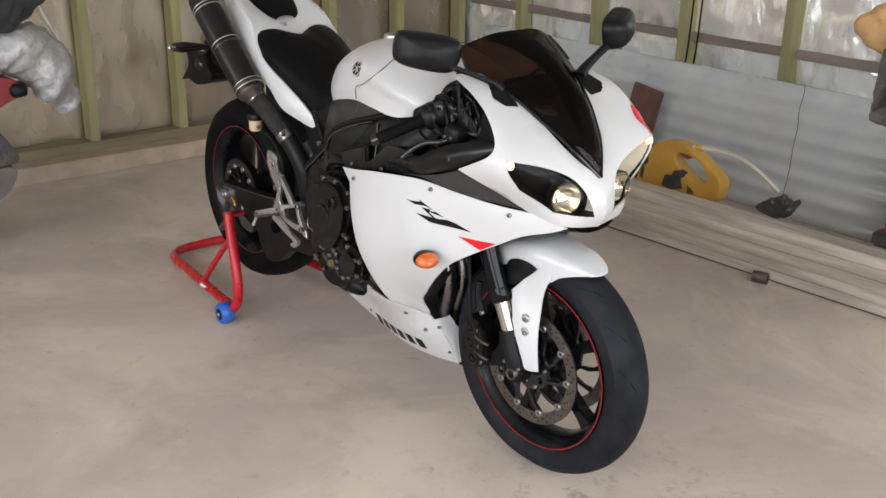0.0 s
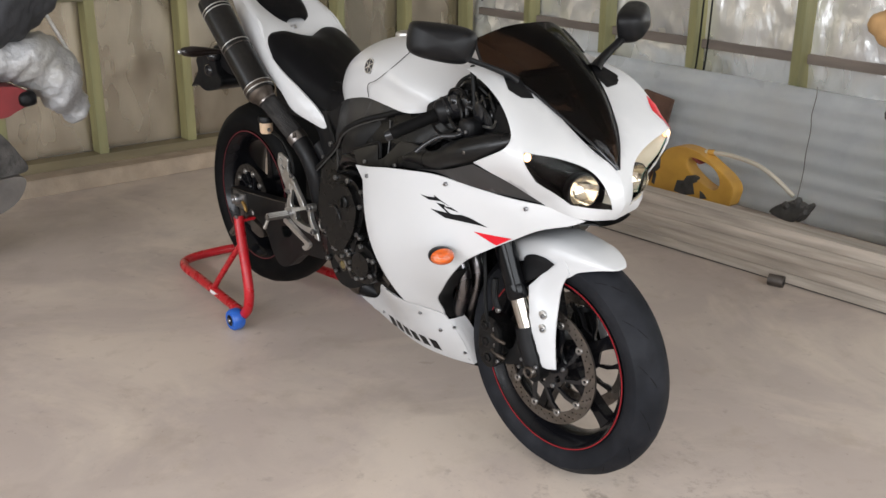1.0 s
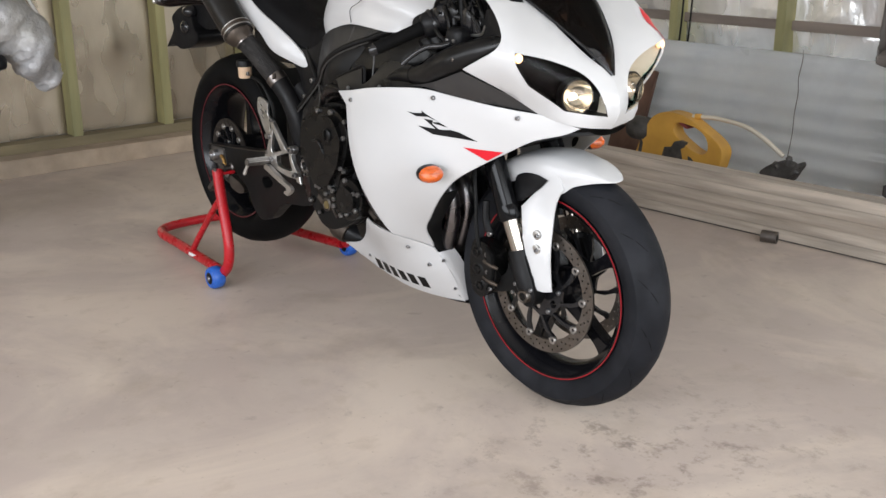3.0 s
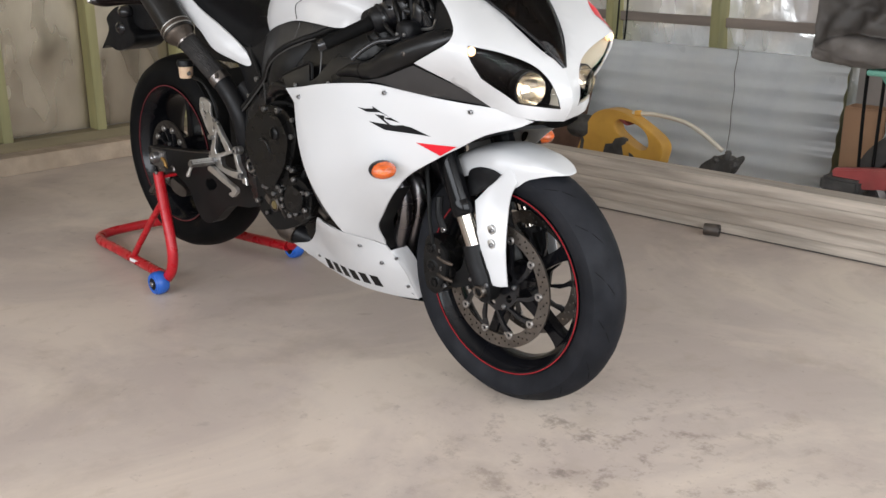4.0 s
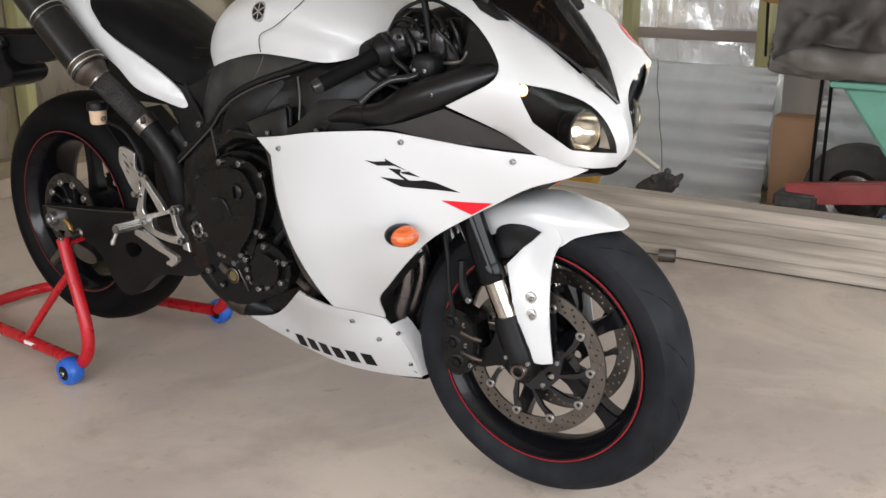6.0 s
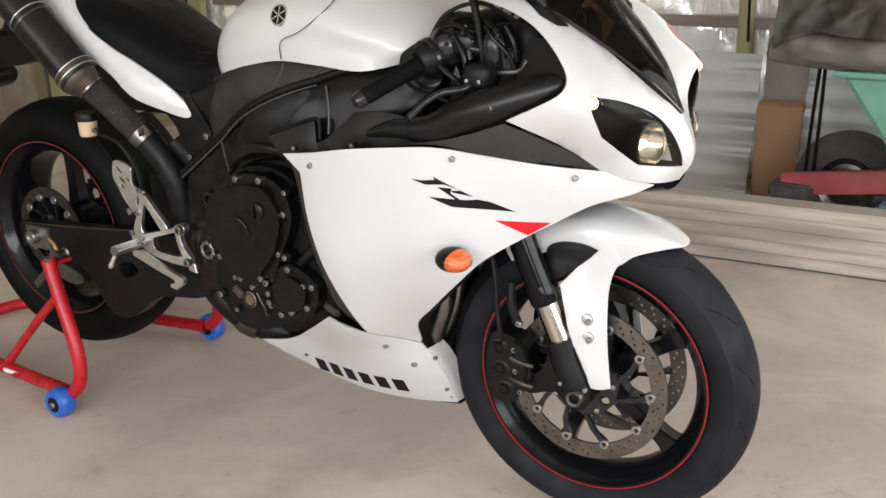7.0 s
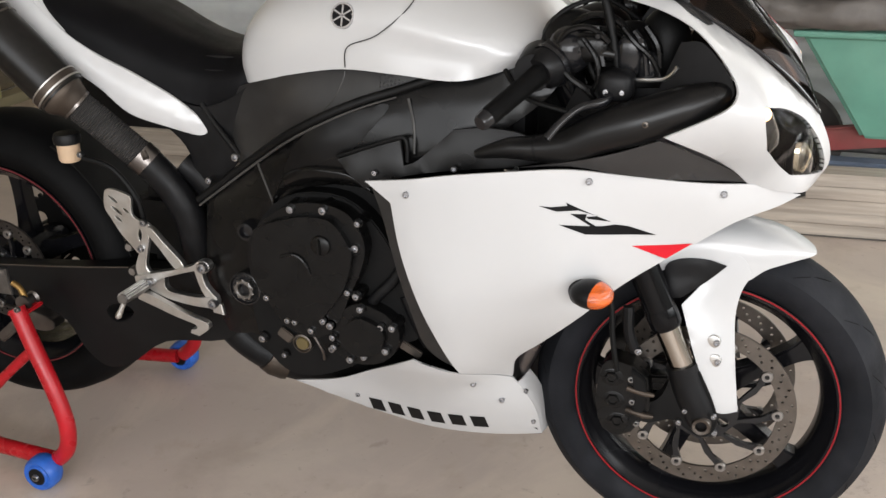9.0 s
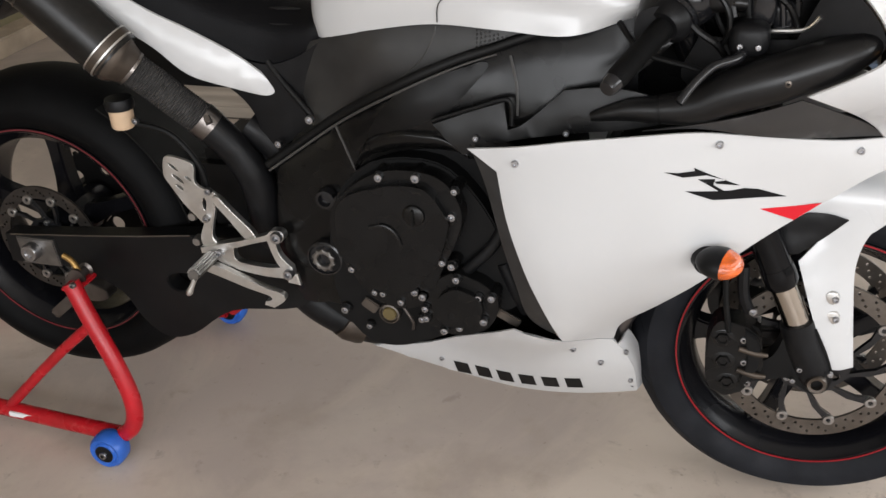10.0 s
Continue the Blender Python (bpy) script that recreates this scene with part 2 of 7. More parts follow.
GREEN = mat("faded_green_plastic", (0.13, 0.32, 0.245), 0.5, noise_scale=6, vary=0.15, rough_vary=0.1, second=(0.2, 0.36, 0.28), second_scale=4, second_amount=0.4)
DUSTYRUBBER = mat("dusty_cart_rubber", (0.055, 0.050, 0.047), 0.85, noise_scale=14, vary=0.3, bump=0.2, second=(0.10, 0.09, 0.08), second_scale=8, second_amount=0.5)
BARROWRED = mat("faded_red_steel", (0.26, 0.048, 0.045), 0.5, noise_scale=10, vary=0.2, second=(0.2, 0.08, 0.06), second_scale=9, second_amount=0.4)
GUARDRED = mat("scooter_red_plastic", (0.19, 0.018, 0.020), 0.4, noise_scale=10, vary=0.2, rough_vary=0.1)
CARDBOARD = mat("brown_cardboard", (0.40, 0.235, 0.135), 0.75, noise_scale=8, vary=0.12, bump=0.1, second=(0.22, 0.11, 0.06), second_scale=4, second_amount=0.4)
BLUEGREY = mat("blue_grey_plastic", (0.16, 0.20, 0.27), 0.5, noise_scale=8, vary=0.15)
OUTWALL = mat("cream_wall_lining", (0.40, 0.37, 0.32), 0.7, noise_scale=4, vary=0.06, bump=0.1)
CEIL = mat("pale_roof_lining", (0.48, 0.46, 0.43), 0.6, noise_scale=3, vary=0.08)
GROUND = mat("pale_gravel_ground", (0.46, 0.42, 0.36), 0.85, noise_scale=12, vary=0.25, bump=0.4)
GROOVE = mat("dark_tread_groove", (0.003, 0.003, 0.003), 0.8, spec=0.1)
TRIM = mat("black_satin_trim", (0.0048, 0.0047, 0.0048), 0.34, spec=0.26, noise_scale=20, vary=0.2, rough_vary=0.07)
HOUSING = mat("brown_black_lamp_housing", (0.006, 0.004, 0.0035), 0.50, spec=0.2, noise_scale=14, vary=0.5)
# Black for set-back parts, with the shade they stand in put into the colour.
DEEP = mat("shade_deepened_black", (0.0022, 0.0022, 0.0023), 0.55, spec=0.2, noise_scale=20, vary=0.3)
SHOULDER = mat("satin_grey_black_panel", (0.027, 0.026, 0.026), 0.42, spec=0.42, noise_scale=24, vary=0.12, bump=0.03, bump_scale=700)
HEADER = mat("blued_header_steel", (0.20, 0.19, 0.195), 0.30, 1.0, noise_scale=12, vary=0.25, rough_vary=0.08)
SMOKEAMBER = mat("smoked_amber_plastic", (0.012, 0.008, 0.007), 0.25, coat=0.3, noise_scale=40, vary=0.3)
BRASSY = mat("brass_plated_steel", (0.30, 0.18, 0.06), 0.4, 0.8, noise_scale=30, vary=0.2)
OILWINDOW = mat("dark_oil_window", (0.10, 0.075, 0.03), 0.15)
GRIP = mat("worn_grip_rubber", (0.0032, 0.0031, 0.0031), 0.7, spec=0.08, noise_scale=60, vary=0.3, bump=0.3, bump_scale=500)
# Pale grey of seams and welds, and a glint painted along the spar edge.
EDGE = mat("pale_seam_and_glint", (0.045, 0.043, 0.041), 0.38, spec=0.35)
# Rear tyre: a darker copy of the rubber, with its shade painted in.
REARRUBBER = mat("shaded_rear_rubber", (0.0032, 0.0032, 0.0034), 0.6, spec=0.08, noise_scale=18, vary=0.25, bump=0.05, bump_scale=160)
SOOTY = mat("heat_browned_steel", (0.060, 0.047, 0.037), 0.48, 0.7, noise_scale=22, vary=0.4, rough_vary=0.1)
FORK = mat("gloss_black_fork_tube", (0.0035, 0.0035, 0.004), 0.14, spec=0.16)
SWING = mat("dull_black_swingarm_paint", (0.0042, 0.0042, 0.0044), 0.42, spec=0.2, noise_scale=14, vary=0.3, rough_vary=0.08)
CABLE = mat("black_cable", (0.0045, 0.0045, 0.0045), 0.5, spec=0.16)
LABELWHITE = mat("white_label", (0.7, 0.7, 0.7), 0.5)
ORANGETAN = mat("tan_cloth", (0.50, 0.30, 0.13), 0.75, noise_scale=9, vary=0.2, bump=0.4, bump_scale=25)

# ---- building tools ----
from mathutils.geometry import delaunay_2d_cdt

Q = math.sqrt(0.5)


def curve(pts, n=5, closed=False):
    """A smooth line through pts; a point with a trailing "c" is a sharp corner."""
    sharp = [p[-1] == "c" for p in pts]
    P = [np.array([v for v in p if v != "c"], float) for p in pts]
    m = len(P)
    out = []
    for i in range(m if closed else m - 1):
        a, b = P[i], P[(i + 1) % m]
        before = P[i - 1] if (i > 0 or closed) else a
        after = P[(i + 2) % m] if (i + 2 < m or closed) else b
        ta = (b - a) if sharp[i] else (b - before) / 2
        tb = (b - a) if sharp[(i + 1) % m] else (after - a) / 2
        L = np.linalg.norm(b - a) + 1e-9
        ta = ta * min(1.0, 1.6 * L / (np.linalg.norm(ta) + 1e-9))
        tb = tb * min(1.0, 1.6 * L / (np.linalg.norm(tb) + 1e-9))
        k = 1 if (sharp[i] and sharp[(i + 1) % m] and L < 0.03) else n
        for j in range(k):
            s = j / k
            h = (2 * s**3 - 3 * s**2 + 1, s**3 - 2 * s**2 + s, -2 * s**3 + 3 * s**2, s**3 - s**2)
            out.append(h[0] * a + h[1] * ta + h[2] * b + h[3] * tb)
    if not closed:
        out.append(P[-1])
    return out


def spline_depth(ctrl, soft=1e-4):
    """A smooth sheet through (u, v, depth) control points."""
    c = np.array(ctrl, float)
    n = len(c)

    def k(r):
        return np.where(r > 1e-9, r * r * np.log(r + 1e-12), 0)
    A = np.zeros((n + 3, n + 3))
    A[:n, :n] = k(np.hypot(c[:, None, 0] - c[None, :, 0], c[:, None, 1] - c[None, :, 1])) + soft * np.eye(n)
    A[:n, n], A[:n, n + 1:], A[n, :n], A[n + 1:, :n] = 1, c[:, :2], 1, c[:, :2].T
    w = np.linalg.solve(A, np.r_[c[:, 2], 0, 0, 0])
    return lambda u, v: float(k(np.hypot(u - c[:, 0], v - c[:, 1])) @ w[:n] + w[n] + w[n + 1] * u + w[n + 2] * v)


def inside(p, loop):
    L = np.asarray(loop)
    x1, y1 = L[:, 0], L[:, 1]
    x2, y2 = np.roll(x1, -1), np.roll(y1, -1)
    c = (y1 > p[1]) != (y2 > p[1])
    with np.errstate(divide="ignore", invalid="ignore"):
        xi = (x2 - x1) * (p[1] - y1) / (y2 - y1) + x1
    return bool(np.count_nonzero(c & (p[0] < xi)) % 2)


def fill(loop, holes=(), grid=0.02):
    """Triangles that fill an outline with holes, with a grid of points inside."""
    loops = [loop, *holes]
    pts, edges = [], []
    for L in loops:
        s = len(pts)
        pts += [Vector((p[0], p[1])) for p in L]
        edges += [(s + i, s + (i + 1) % len(L)) for i in range(len(L))]
    nb = len(pts)
    if grid:
        A = np.asarray(loop)
        lo, hi = A.min(0), A.max(0)
        allb = np.array([tuple(p) for p in pts])
        for i in range(int((hi[0] - lo[0]) / grid) + 2):
            for j in range(int((hi[1] - lo[1]) / grid) + 2):
                p = (lo[0] + (i + 0.5 * (j % 2)) * grid, lo[1] + j * grid * 0.87)
                if inside(p, loop) and not any(inside(p, h) for h in holes) and np.min(np.hypot(*(allb - p).T)) > grid * 0.45:
                    pts.append(Vector(p))
    v, _, f, *_ = delaunay_2d_cdt(pts, edges, [], 0, 1e-7)
    keep = []
    for t in f:
        c = sum((v[i] for i in t), Vector((0, 0))) / len(t)
        if inside(c, loop) and not any(inside(c, h) for h in holes):
            keep.append(t)
    return [tuple(p) for p in v], keep


SIDEVIEW = lambda u, v, d: Vector((u, d, v))                                # u = x, v = z, depth = y
QUARTER = lambda u, v, d: Vector(((u + d) * Q, (u - d) * Q, v))              # seen from the front right


def shell(outline, depth, thick=0.004, inward=1.0, grid=0.018, holes=(), at=SIDEVIEW, roll=0.0025, n=5, smooth_holes=True):
    """A curved panel: the outline laid on a depth sheet, with thickness and a rolled edge."""
    loop = curve(outline, n, True)
    hs = [curve(h, 4, True) if smooth_holes else h for h in holes]
    v, f = fill(loop, hs, grid)
    bm = bmesh.new()
    count = {}
    for t in f:
        for a, b in zip(t, (*t[1:], t[0])):
            count[tuple(sorted((a, b)))] = count.get(tuple(sorted((a, b))), 0) + 1
    rim = [e for e, c in count.items() if c == 1]
    onrim = {i for e in rim for i in e}
    d0 = [depth(*p) for p in v]
    top = [bm.verts.new(at(p[0], p[1], d + (roll * inward if i in onrim else 0))) for i, (p, d) in enumerate(zip(v, d0))]
    back = [bm.verts.new(at(p[0], p[1], d + (thick + roll) * inward)) for p, d in zip(v, d0)]
    for t in f:
        bm.faces.new([top[i] for i in t])
        bm.faces.new([back[i] for i in reversed(t)])
    for a, b in rim:
        bm.faces.new([top[a], top[b], back[b], back[a]])
    loose = [q for q in bm.verts if not q.link_faces]
    bmesh.ops.delete(bm, geom=loose, context="VERTS")
    bmesh.ops.recalc_face_normals(bm, faces=bm.faces)
    return bm


def flipped(bm):
    """The mirror image across the machine's middle plane."""
    out = bm.copy()
    for v in out.verts:
        v.co.y = -v.co.y
    bmesh.ops.reverse_faces(out, faces=out.faces)
    return out


def joined(*bms):
    out = bmesh.new()
    for b in bms:
        me = bpy.data.meshes.new("tmp")
        b.to_mesh(me)
        out.from_mesh(me)
        bpy.data.meshes.remove(me)
    return out


def moved(bm, m):
    bmesh.ops.transform(bm, matrix=m, verts=bm.verts)
    return bm


def prism(outline, y0, y1, bevel=0.003, n=4, segs=2, holes=()):
    """A plate in side view from depth y0 to y1, edges of the y0 side rounded."""
    loop = curve(outline, n, True) if n else [np.array(p) for p in outline]
    v, f = fill(loop, [curve(h, 4, True) for h in holes] if n else list(holes), 0)
    bm = bmesh.new()
    front = [bm.verts.new((p[0], y0, p[1])) for p in v]
    back = [bm.verts.new((p[0], y1, p[1])) for p in v]
    count = {}
    for t in f:
        bm.faces.new([front[i] for i in t])
        bm.faces.new([back[i] for i in reversed(t)])
        for a, b in zip(t, (*t[1:], t[0])):
            count[tuple(sorted((a, b)))] = count.get(tuple(sorted((a, b))), 0) + 1
    rim = [e for e, c in count.items() if c == 1]
    for a, b in rim:
        bm.faces.new([front[a], front[b], back[b], back[a]])
    bmesh.ops.delete(bm, geom=[q for q in bm.verts if not q.link_faces], context="VERTS")
    bmesh.ops.recalc_face_normals(bm, faces=bm.faces)
    if bevel:
        es = [bm.edges.get((front[a], front[b])) for a, b in rim]
        bmesh.ops.bevel(bm, geom=[e for e in es if e], offset=bevel, segments=segs, affect="EDGES", clamp_overlap=True)
    return bm


def tube(path, r, seg=12, n=6, close=False, caps=True, flat=1.0):
    """A round bar along a smooth path; r is one radius or one for each point."""
    P = [Vector(p) for p in (curve(path, n, close) if n > 1 else path)]
    m = len(P)
    if isinstance(r, (int, float)):
        R = [r] * m
    else:
        R = [float(q) for q in np.interp(np.linspace(0, len(r) - 1, m), range(len(r)), r)]
    bm = bmesh.new()
    rings, up = [], None
    for i in range(m):
        t = (P[(i + 1) % m] - P[i - 1]) if (close or 0 < i < m - 1) else (P[1] - P[0] if i == 0 else P[-1] - P[-2])
        t = t.normalized() if t.length > 1e-9 else Vector((0, 0, 1))
        if up is None:
            up = Vector((0, 0, 1)) if abs(t.z) < 0.9 else Vector((1, 0, 0))
        s = t.cross(up).normalized()
        up = s.cross(t).normalized()
        rings.append([bm.verts.new(P[i] + R[i] * (math.cos(2 * math.pi * k / seg) * s + flat * math.sin(2 * math.pi * k / seg) * up)) for k in range(seg)])
    for i in range(m if close else m - 1):
        a, b = rings[i], rings[(i + 1) % m]
        for k in range(seg):
            bm.faces.new([a[k], a[(k + 1) % seg], b[(k + 1) % seg], b[k]])
    if caps and not close:
        bm.faces.new(rings[0][::-1])
        bm.faces.new(rings[-1])
    bmesh.ops.recalc_face_normals(bm, faces=bm.faces)
    return bm


def lathe(profile, seg=48, axis="y", closed=True):
    """A body of revolution from (radius, along) points."""
    bm = bmesh.new()
    rings = []
    for k in range(seg):
        a = 2 * math.pi * k / seg
        row = []
        for r, h in profile:
            c, s = r * math.cos(a), r * math.sin(a)
            row.append(bm.verts.new({"y": (c, h, s), "x": (h, c, s), "z": (c, s, h)}[axis]))
        rings.append(row)
    m = len(profile)
    for k in range(seg):
        a, b = rings[k], rings[(k + 1) % seg]
        for i in range(m if closed else m - 1):
            j = (i + 1) % m
            bm.faces.new([a[i], b[i], b[j], a[j]])
    bmesh.ops.remove_doubles(bm, verts=bm.verts, dist=1e-6)
    bmesh.ops.recalc_face_normals(bm, faces=bm.faces)
    return bm


def loft(sections, n_across=5, n_along=5, cap=True, closed=False):
    """A skin over cross-sections, each a list of 3D points of one count."""
    S = [curve(s, n_across, closed) for s in sections]
    k = len(S[0])
    cols = [curve([tuple(s[i]) for s in S], n_along) for i in range(k)]
    bm = bmesh.new()
    V = [[bm.verts.new(p) for p in c] for c in cols]
    m = len(V[0])
    for i in range(k if closed else k - 1):
        a, b = V[i], V[(i + 1) % k]
        for j in range(m - 1):
            bm.faces.new([a[j], a[j + 1], b[j + 1], b[j]])
    if cap and closed:
        bm.faces.new([V[i][0] for i in range(k)])
        bm.faces.new([V[i][-1] for i in range(k)][::-1])
    bmesh.ops.remove_doubles(bm, verts=bm.verts, dist=1e-6)
    bmesh.ops.recalc_face_normals(bm, faces=bm.faces)
    return bm


def thickened(bm, t):
    """Gives an open skin a thickness t to its back."""
    bmesh.ops.solidify(bm, geom=bm.faces[:], thickness=t)
    bmesh.ops.recalc_face_normals(bm, faces=bm.faces)
    return bm


def block(lo, hi, bevel=0.004, segs=2):
    bm = bmesh.new()
    bmesh.ops.create_cube(bm, size=1.0)
    for v in bm.verts:
        v.co = Vector([lo[i] + (v.co[i] + 0.5) * (hi[i] - lo[i]) for i in range(3)])
    if bevel:
        bmesh.ops.bevel(bm, geom=bm.edges[:], offset=bevel, segments=segs, affect="EDGES", clamp_overlap=True)
    return bm


def lump(center, size, seed=0, rough=0.12, freq=4.0, sub=4, crease=0.0):
    """A soft irregular mass, for cloth and bags; crease adds flat facets between sharp folds."""
    rnd = random.Random(seed)
    folds = []
    for i in range(12 if crease else 0):
        n = Vector((rnd.gauss(0, 1), rnd.gauss(0, 1), rnd.gauss(0, 1))).normalized()
        folds.append((n, rnd.uniform(0, 1), rnd.uniform(0.5, 1.0), rnd.uniform(0.7, 2.2)))
    bm = bmesh.new()
    bmesh.ops.create_icosphere(bm, subdivisions=sub, radius=1.0)
    for v in bm.verts:
        d = v.co.normalized()
        e = Vector([math.copysign(abs(c) ** 0.75, c) for c in d])
        w = noise.noise(d * freq * 0.5 + Vector((seed, seed * 2.3, 0))) + 0.5 * noise.noise(d * freq * 1.4 + Vector((seed * 3.1, 0, seed))) + 0.22 * abs(noise.noise(d * freq * 3 + Vector((0, seed, 7))))
        for n, c, a, k in folds:
            q = d.dot(n) * k + c + 0.35 * noise.noise(d * 2.0 + n)
            w += crease * a * (4 * abs(q - math.floor(q) - 0.5) - 1) / k
        e = e * (1 + rough * w)
        v.co = Vector([center[i] + e[i] * size[i] for i in range(3)])
    return bm


def smooth(bm, angle=40):
    for f in bm.faces:
        f.smooth = True
    lim = radians(angle)
    for e in bm.edges:
        if len(e.link_faces) == 2 and e.calc_face_angle(0) > lim:
            e.smooth = False
    return bm


def part(name, bm, material, parent=None, label="", angle=40):
    me = bpy.data.meshes.new(name)
    smooth(bm, angle)
    bm.to_mesh(me)
    bm.free()
    me.materials.append(material)
    ob = new(name, me)
    if parent is not None:
        ob.parent = parent
    if label:
        ob["label"] = label
    return ob


def thing(name, label, category, group="", kind=""):
    return tagged(new(name), label, category, group, kind)


def solo(name, bm, material, label, category, group="", kind="", angle=40):
    return tagged(part(name, bm, material, None, "", angle), label, category, group, kind)


_bolt = None


def bolt(parent, x, y, z, r=0.006, name="bolt", axis=(0, -1, 0)):
    """A socket-head screw that faces along axis, on shared mesh data."""
    global _bolt
    if _bolt is None:
        bm = lathe([(0.0, -0.1), (0.46, -0.1), (0.5, 0.85), (0.9, 0.8), (1.0, 0.55), (1.0, -0.6), (0.0, -0.6)], 12, "z", False)
        smooth(bm, 35)
        _bolt = bpy.data.meshes.new("bolt")
        bm.to_mesh(_bolt)
        bm.free()
        _bolt.materials.append(STEEL)
    ob = new(name, _bolt)
    ob.parent = parent
    ob.matrix_basis = Matrix.LocRotScale((x, y, z), Vector(axis).to_track_quat("Z", "Y"), (r * 0.84, r * 0.84, r * 0.7))
    return ob

# ---- the shed: floor, walls, roof ----
X0, X1, Y0, Y1, TOP = -1.97, 5.5, -4.4, 2.54, 2.7


def structure(name, bm, material, label, category, angle=40):
    return tagged(part(name, bm, material, None, "", angle), label, category, "", "structure")


structure("ground", block((-40, -40, -0.30), (60, 40, -0.06), 0), GROUND, "pale gravel ground outside the shed", "ground")
structure("floor", block((X0 - 0.1, Y0 - 0.4, -0.12), (X1 + 0.4, Y1 + 0.1, 0.0), 0), CONCRETE, "pale brown smooth concrete floor with faint stains", "floor")


def crumpled(axis, fixed, lo, hi, z0, z1, step, amp, seed):
    """A loose foil sheet, pushed in and out between the studs."""
    bm = bmesh.new()
    nu, nv = int((hi - lo) / step) + 1, int((z1 - z0) / step) + 1
    grid = []
    for i in range(nu + 1):
        row = []
        for j in range(nv + 1):
            u, z = lo + (hi - lo) * i / nu, z0 + (z1 - z0) * j / nv
            p = Vector((u * 2.2 + seed, z * 2.2, seed))
            d = amp * (noise.noise(p) + 0.45 * abs(noise.noise(p * 2.6)) + 0.24 * abs(noise.noise(Vector((p.x * 6.0, p.y * 3.0, seed)))) + 0.06 * noise.noise(p * 13.0))
            row.append(bm.verts.new((fixed + d, u, z) if axis == "x" else (u, fixed + d, z)))
        grid.append(row)
    for i in range(nu):
        for j in range(nv):
            bm.faces.new([grid[i][j], grid[i + 1][j], grid[i + 1][j + 1], grid[i][j + 1]])
    return bm


# left wall
wall_west = structure("wall_west", block((X0 - 0.12, Y0, 0.0), (X0 - 0.03, Y1 + 0.12, TOP), 0), OUTWALL, "shed wall behind brown-toned silver foil", "wall")
structure("foil_west", crumpled("x", X0 - 0.008, Y0 + 0.02, Y1, 0.13, TOP, 0.03, 0.007, 3.0), FOILTONED, "silver insulation foil between studs, floor reflection put into its tone", "insulation", 180)
structure("concrete_nib_west", block((X0 - 0.03, Y0 + 0.02, -0.004), (-1.755, Y1 + 0.02, 0.082), 0.006), NIB, "rough concrete kerb under the wall frame", "kerb")
structure("bottom_plate_west", block((X0, Y0 + 0.02, 0.082), (-1.875, Y1 + 0.02, 0.128), 0.003), PINEH, "treated pine bottom plate", "plate")
for y in np.arange(-4.15, 2.45, 0.47):
    structure("stud_west", block((X0, y, 0.128), (-1.88, y + 0.048, TOP), 0.003), PINE, "greenish treated pine wall stud", "stud")
    if y + 0.47 < 2.5:
        structure("noggin_west", block((X0 + 0.006, y + 0.048, 0.865), (-1.884, y + 0.47, 0.905), 0.003), PINEH, "treated pine noggin between studs", "noggin")
structure("rail_west", block((-1.88, Y0 + 0.02, 0.895), (-1.842, Y1 - 0.1, 0.965), 0.003), PINEH, "long treated pine rail across the studs", "rail")

# back wall
structure("wall_north", block((X0 - 0.12, Y1 + 0.03, 0.0), (X1, Y1 + 0.12, TOP), 0), OUTWALL, "shed wall behind silver foil", "wall")
structure("foil_north", crumpled("y", Y1 - 0.004, X0 + 0.01, X1 - 0.1, 0.0, TOP, 0.018, 0.042, 9.0), FOIL, "crinkled bright silver insulation foil", "insulation", 180)
structure("bottom_plate_north", block((X0 + 0.1, Y1 - 0.085, 0.0), (X1 - 0.1, Y1, 0.045), 0.003), PINEH, "treated pine bottom plate", "plate")
for x in np.arange(-1.99, 5.3, 0.59):
    if x < X0 + 0.05:
        continue
    structure("stud_north", block((x, Y1 - 0.09, 0.045), (x + 0.045, Y1, TOP), 0.003), PINE, "greenish treated pine wall stud", "stud")
structure("girt_north", block((X0 + 0.1, Y1 - 0.030, 0.640), (X1 - 0.1, Y1 - 0.004, 0.684), 0.003), GIRT, "dark brown horizontal timber girt", "girt")

# walls with the assumed open doors, and the roof, all out of view
structure("wall_east_side_a", block((X1, -4.4, 0.0), (X1 + 0.12, -2.95, TOP), 0), OUTWALL, "plain wall beside the open door", "wall")
structure("wall_east_side_b", block((X1, 2.35, 0.0), (X1 + 0.12, Y1 + 0.12, TOP), 0), OUTWALL, "plain wall beside the open door", "wall")
structure("wall_east_lintel", block((X1, -2.95, 2.4), (X1 + 0.12, 2.35, TOP), 0), OUTWALL, "plain wall over the open door", "wall")
structure("wall_south_side_a", block((X0, Y0 - 0.12, 0.0), (-1.65, Y0, TOP), 0), OUTWALL, "plain wall beside the open door", "wall")
structure("wall_south_side_b", block((5.15, Y0 - 0.12, 0.0), (X1, Y0, TOP), 0), OUTWALL, "plain wall beside the open door", "wall")
structure("wall_south_lintel", block((-1.65, Y0 - 0.12, 2.4), (5.15, Y0, TOP), 0), OUTWALL, "plain wall over the open door", "wall")
structure("ceiling", block((X0 - 0.1, Y0 - 0.1, TOP), (X1 + 0.1, Y1 + 0.1, TOP + 0.08), 0), CEIL, "pale shed roof lining", "ceiling")

# ---- the motorcycle ----
bike = thing("motorcycle", "white and black sport motorcycle raised on a red rear stand", "motorcycle")
STEER = Matrix.Translation((1.395, 0, 0)) @ Matrix.Rotation(radians(2.7), 4, "Z") @ Matrix.Translation((-1.395, 0, 0))


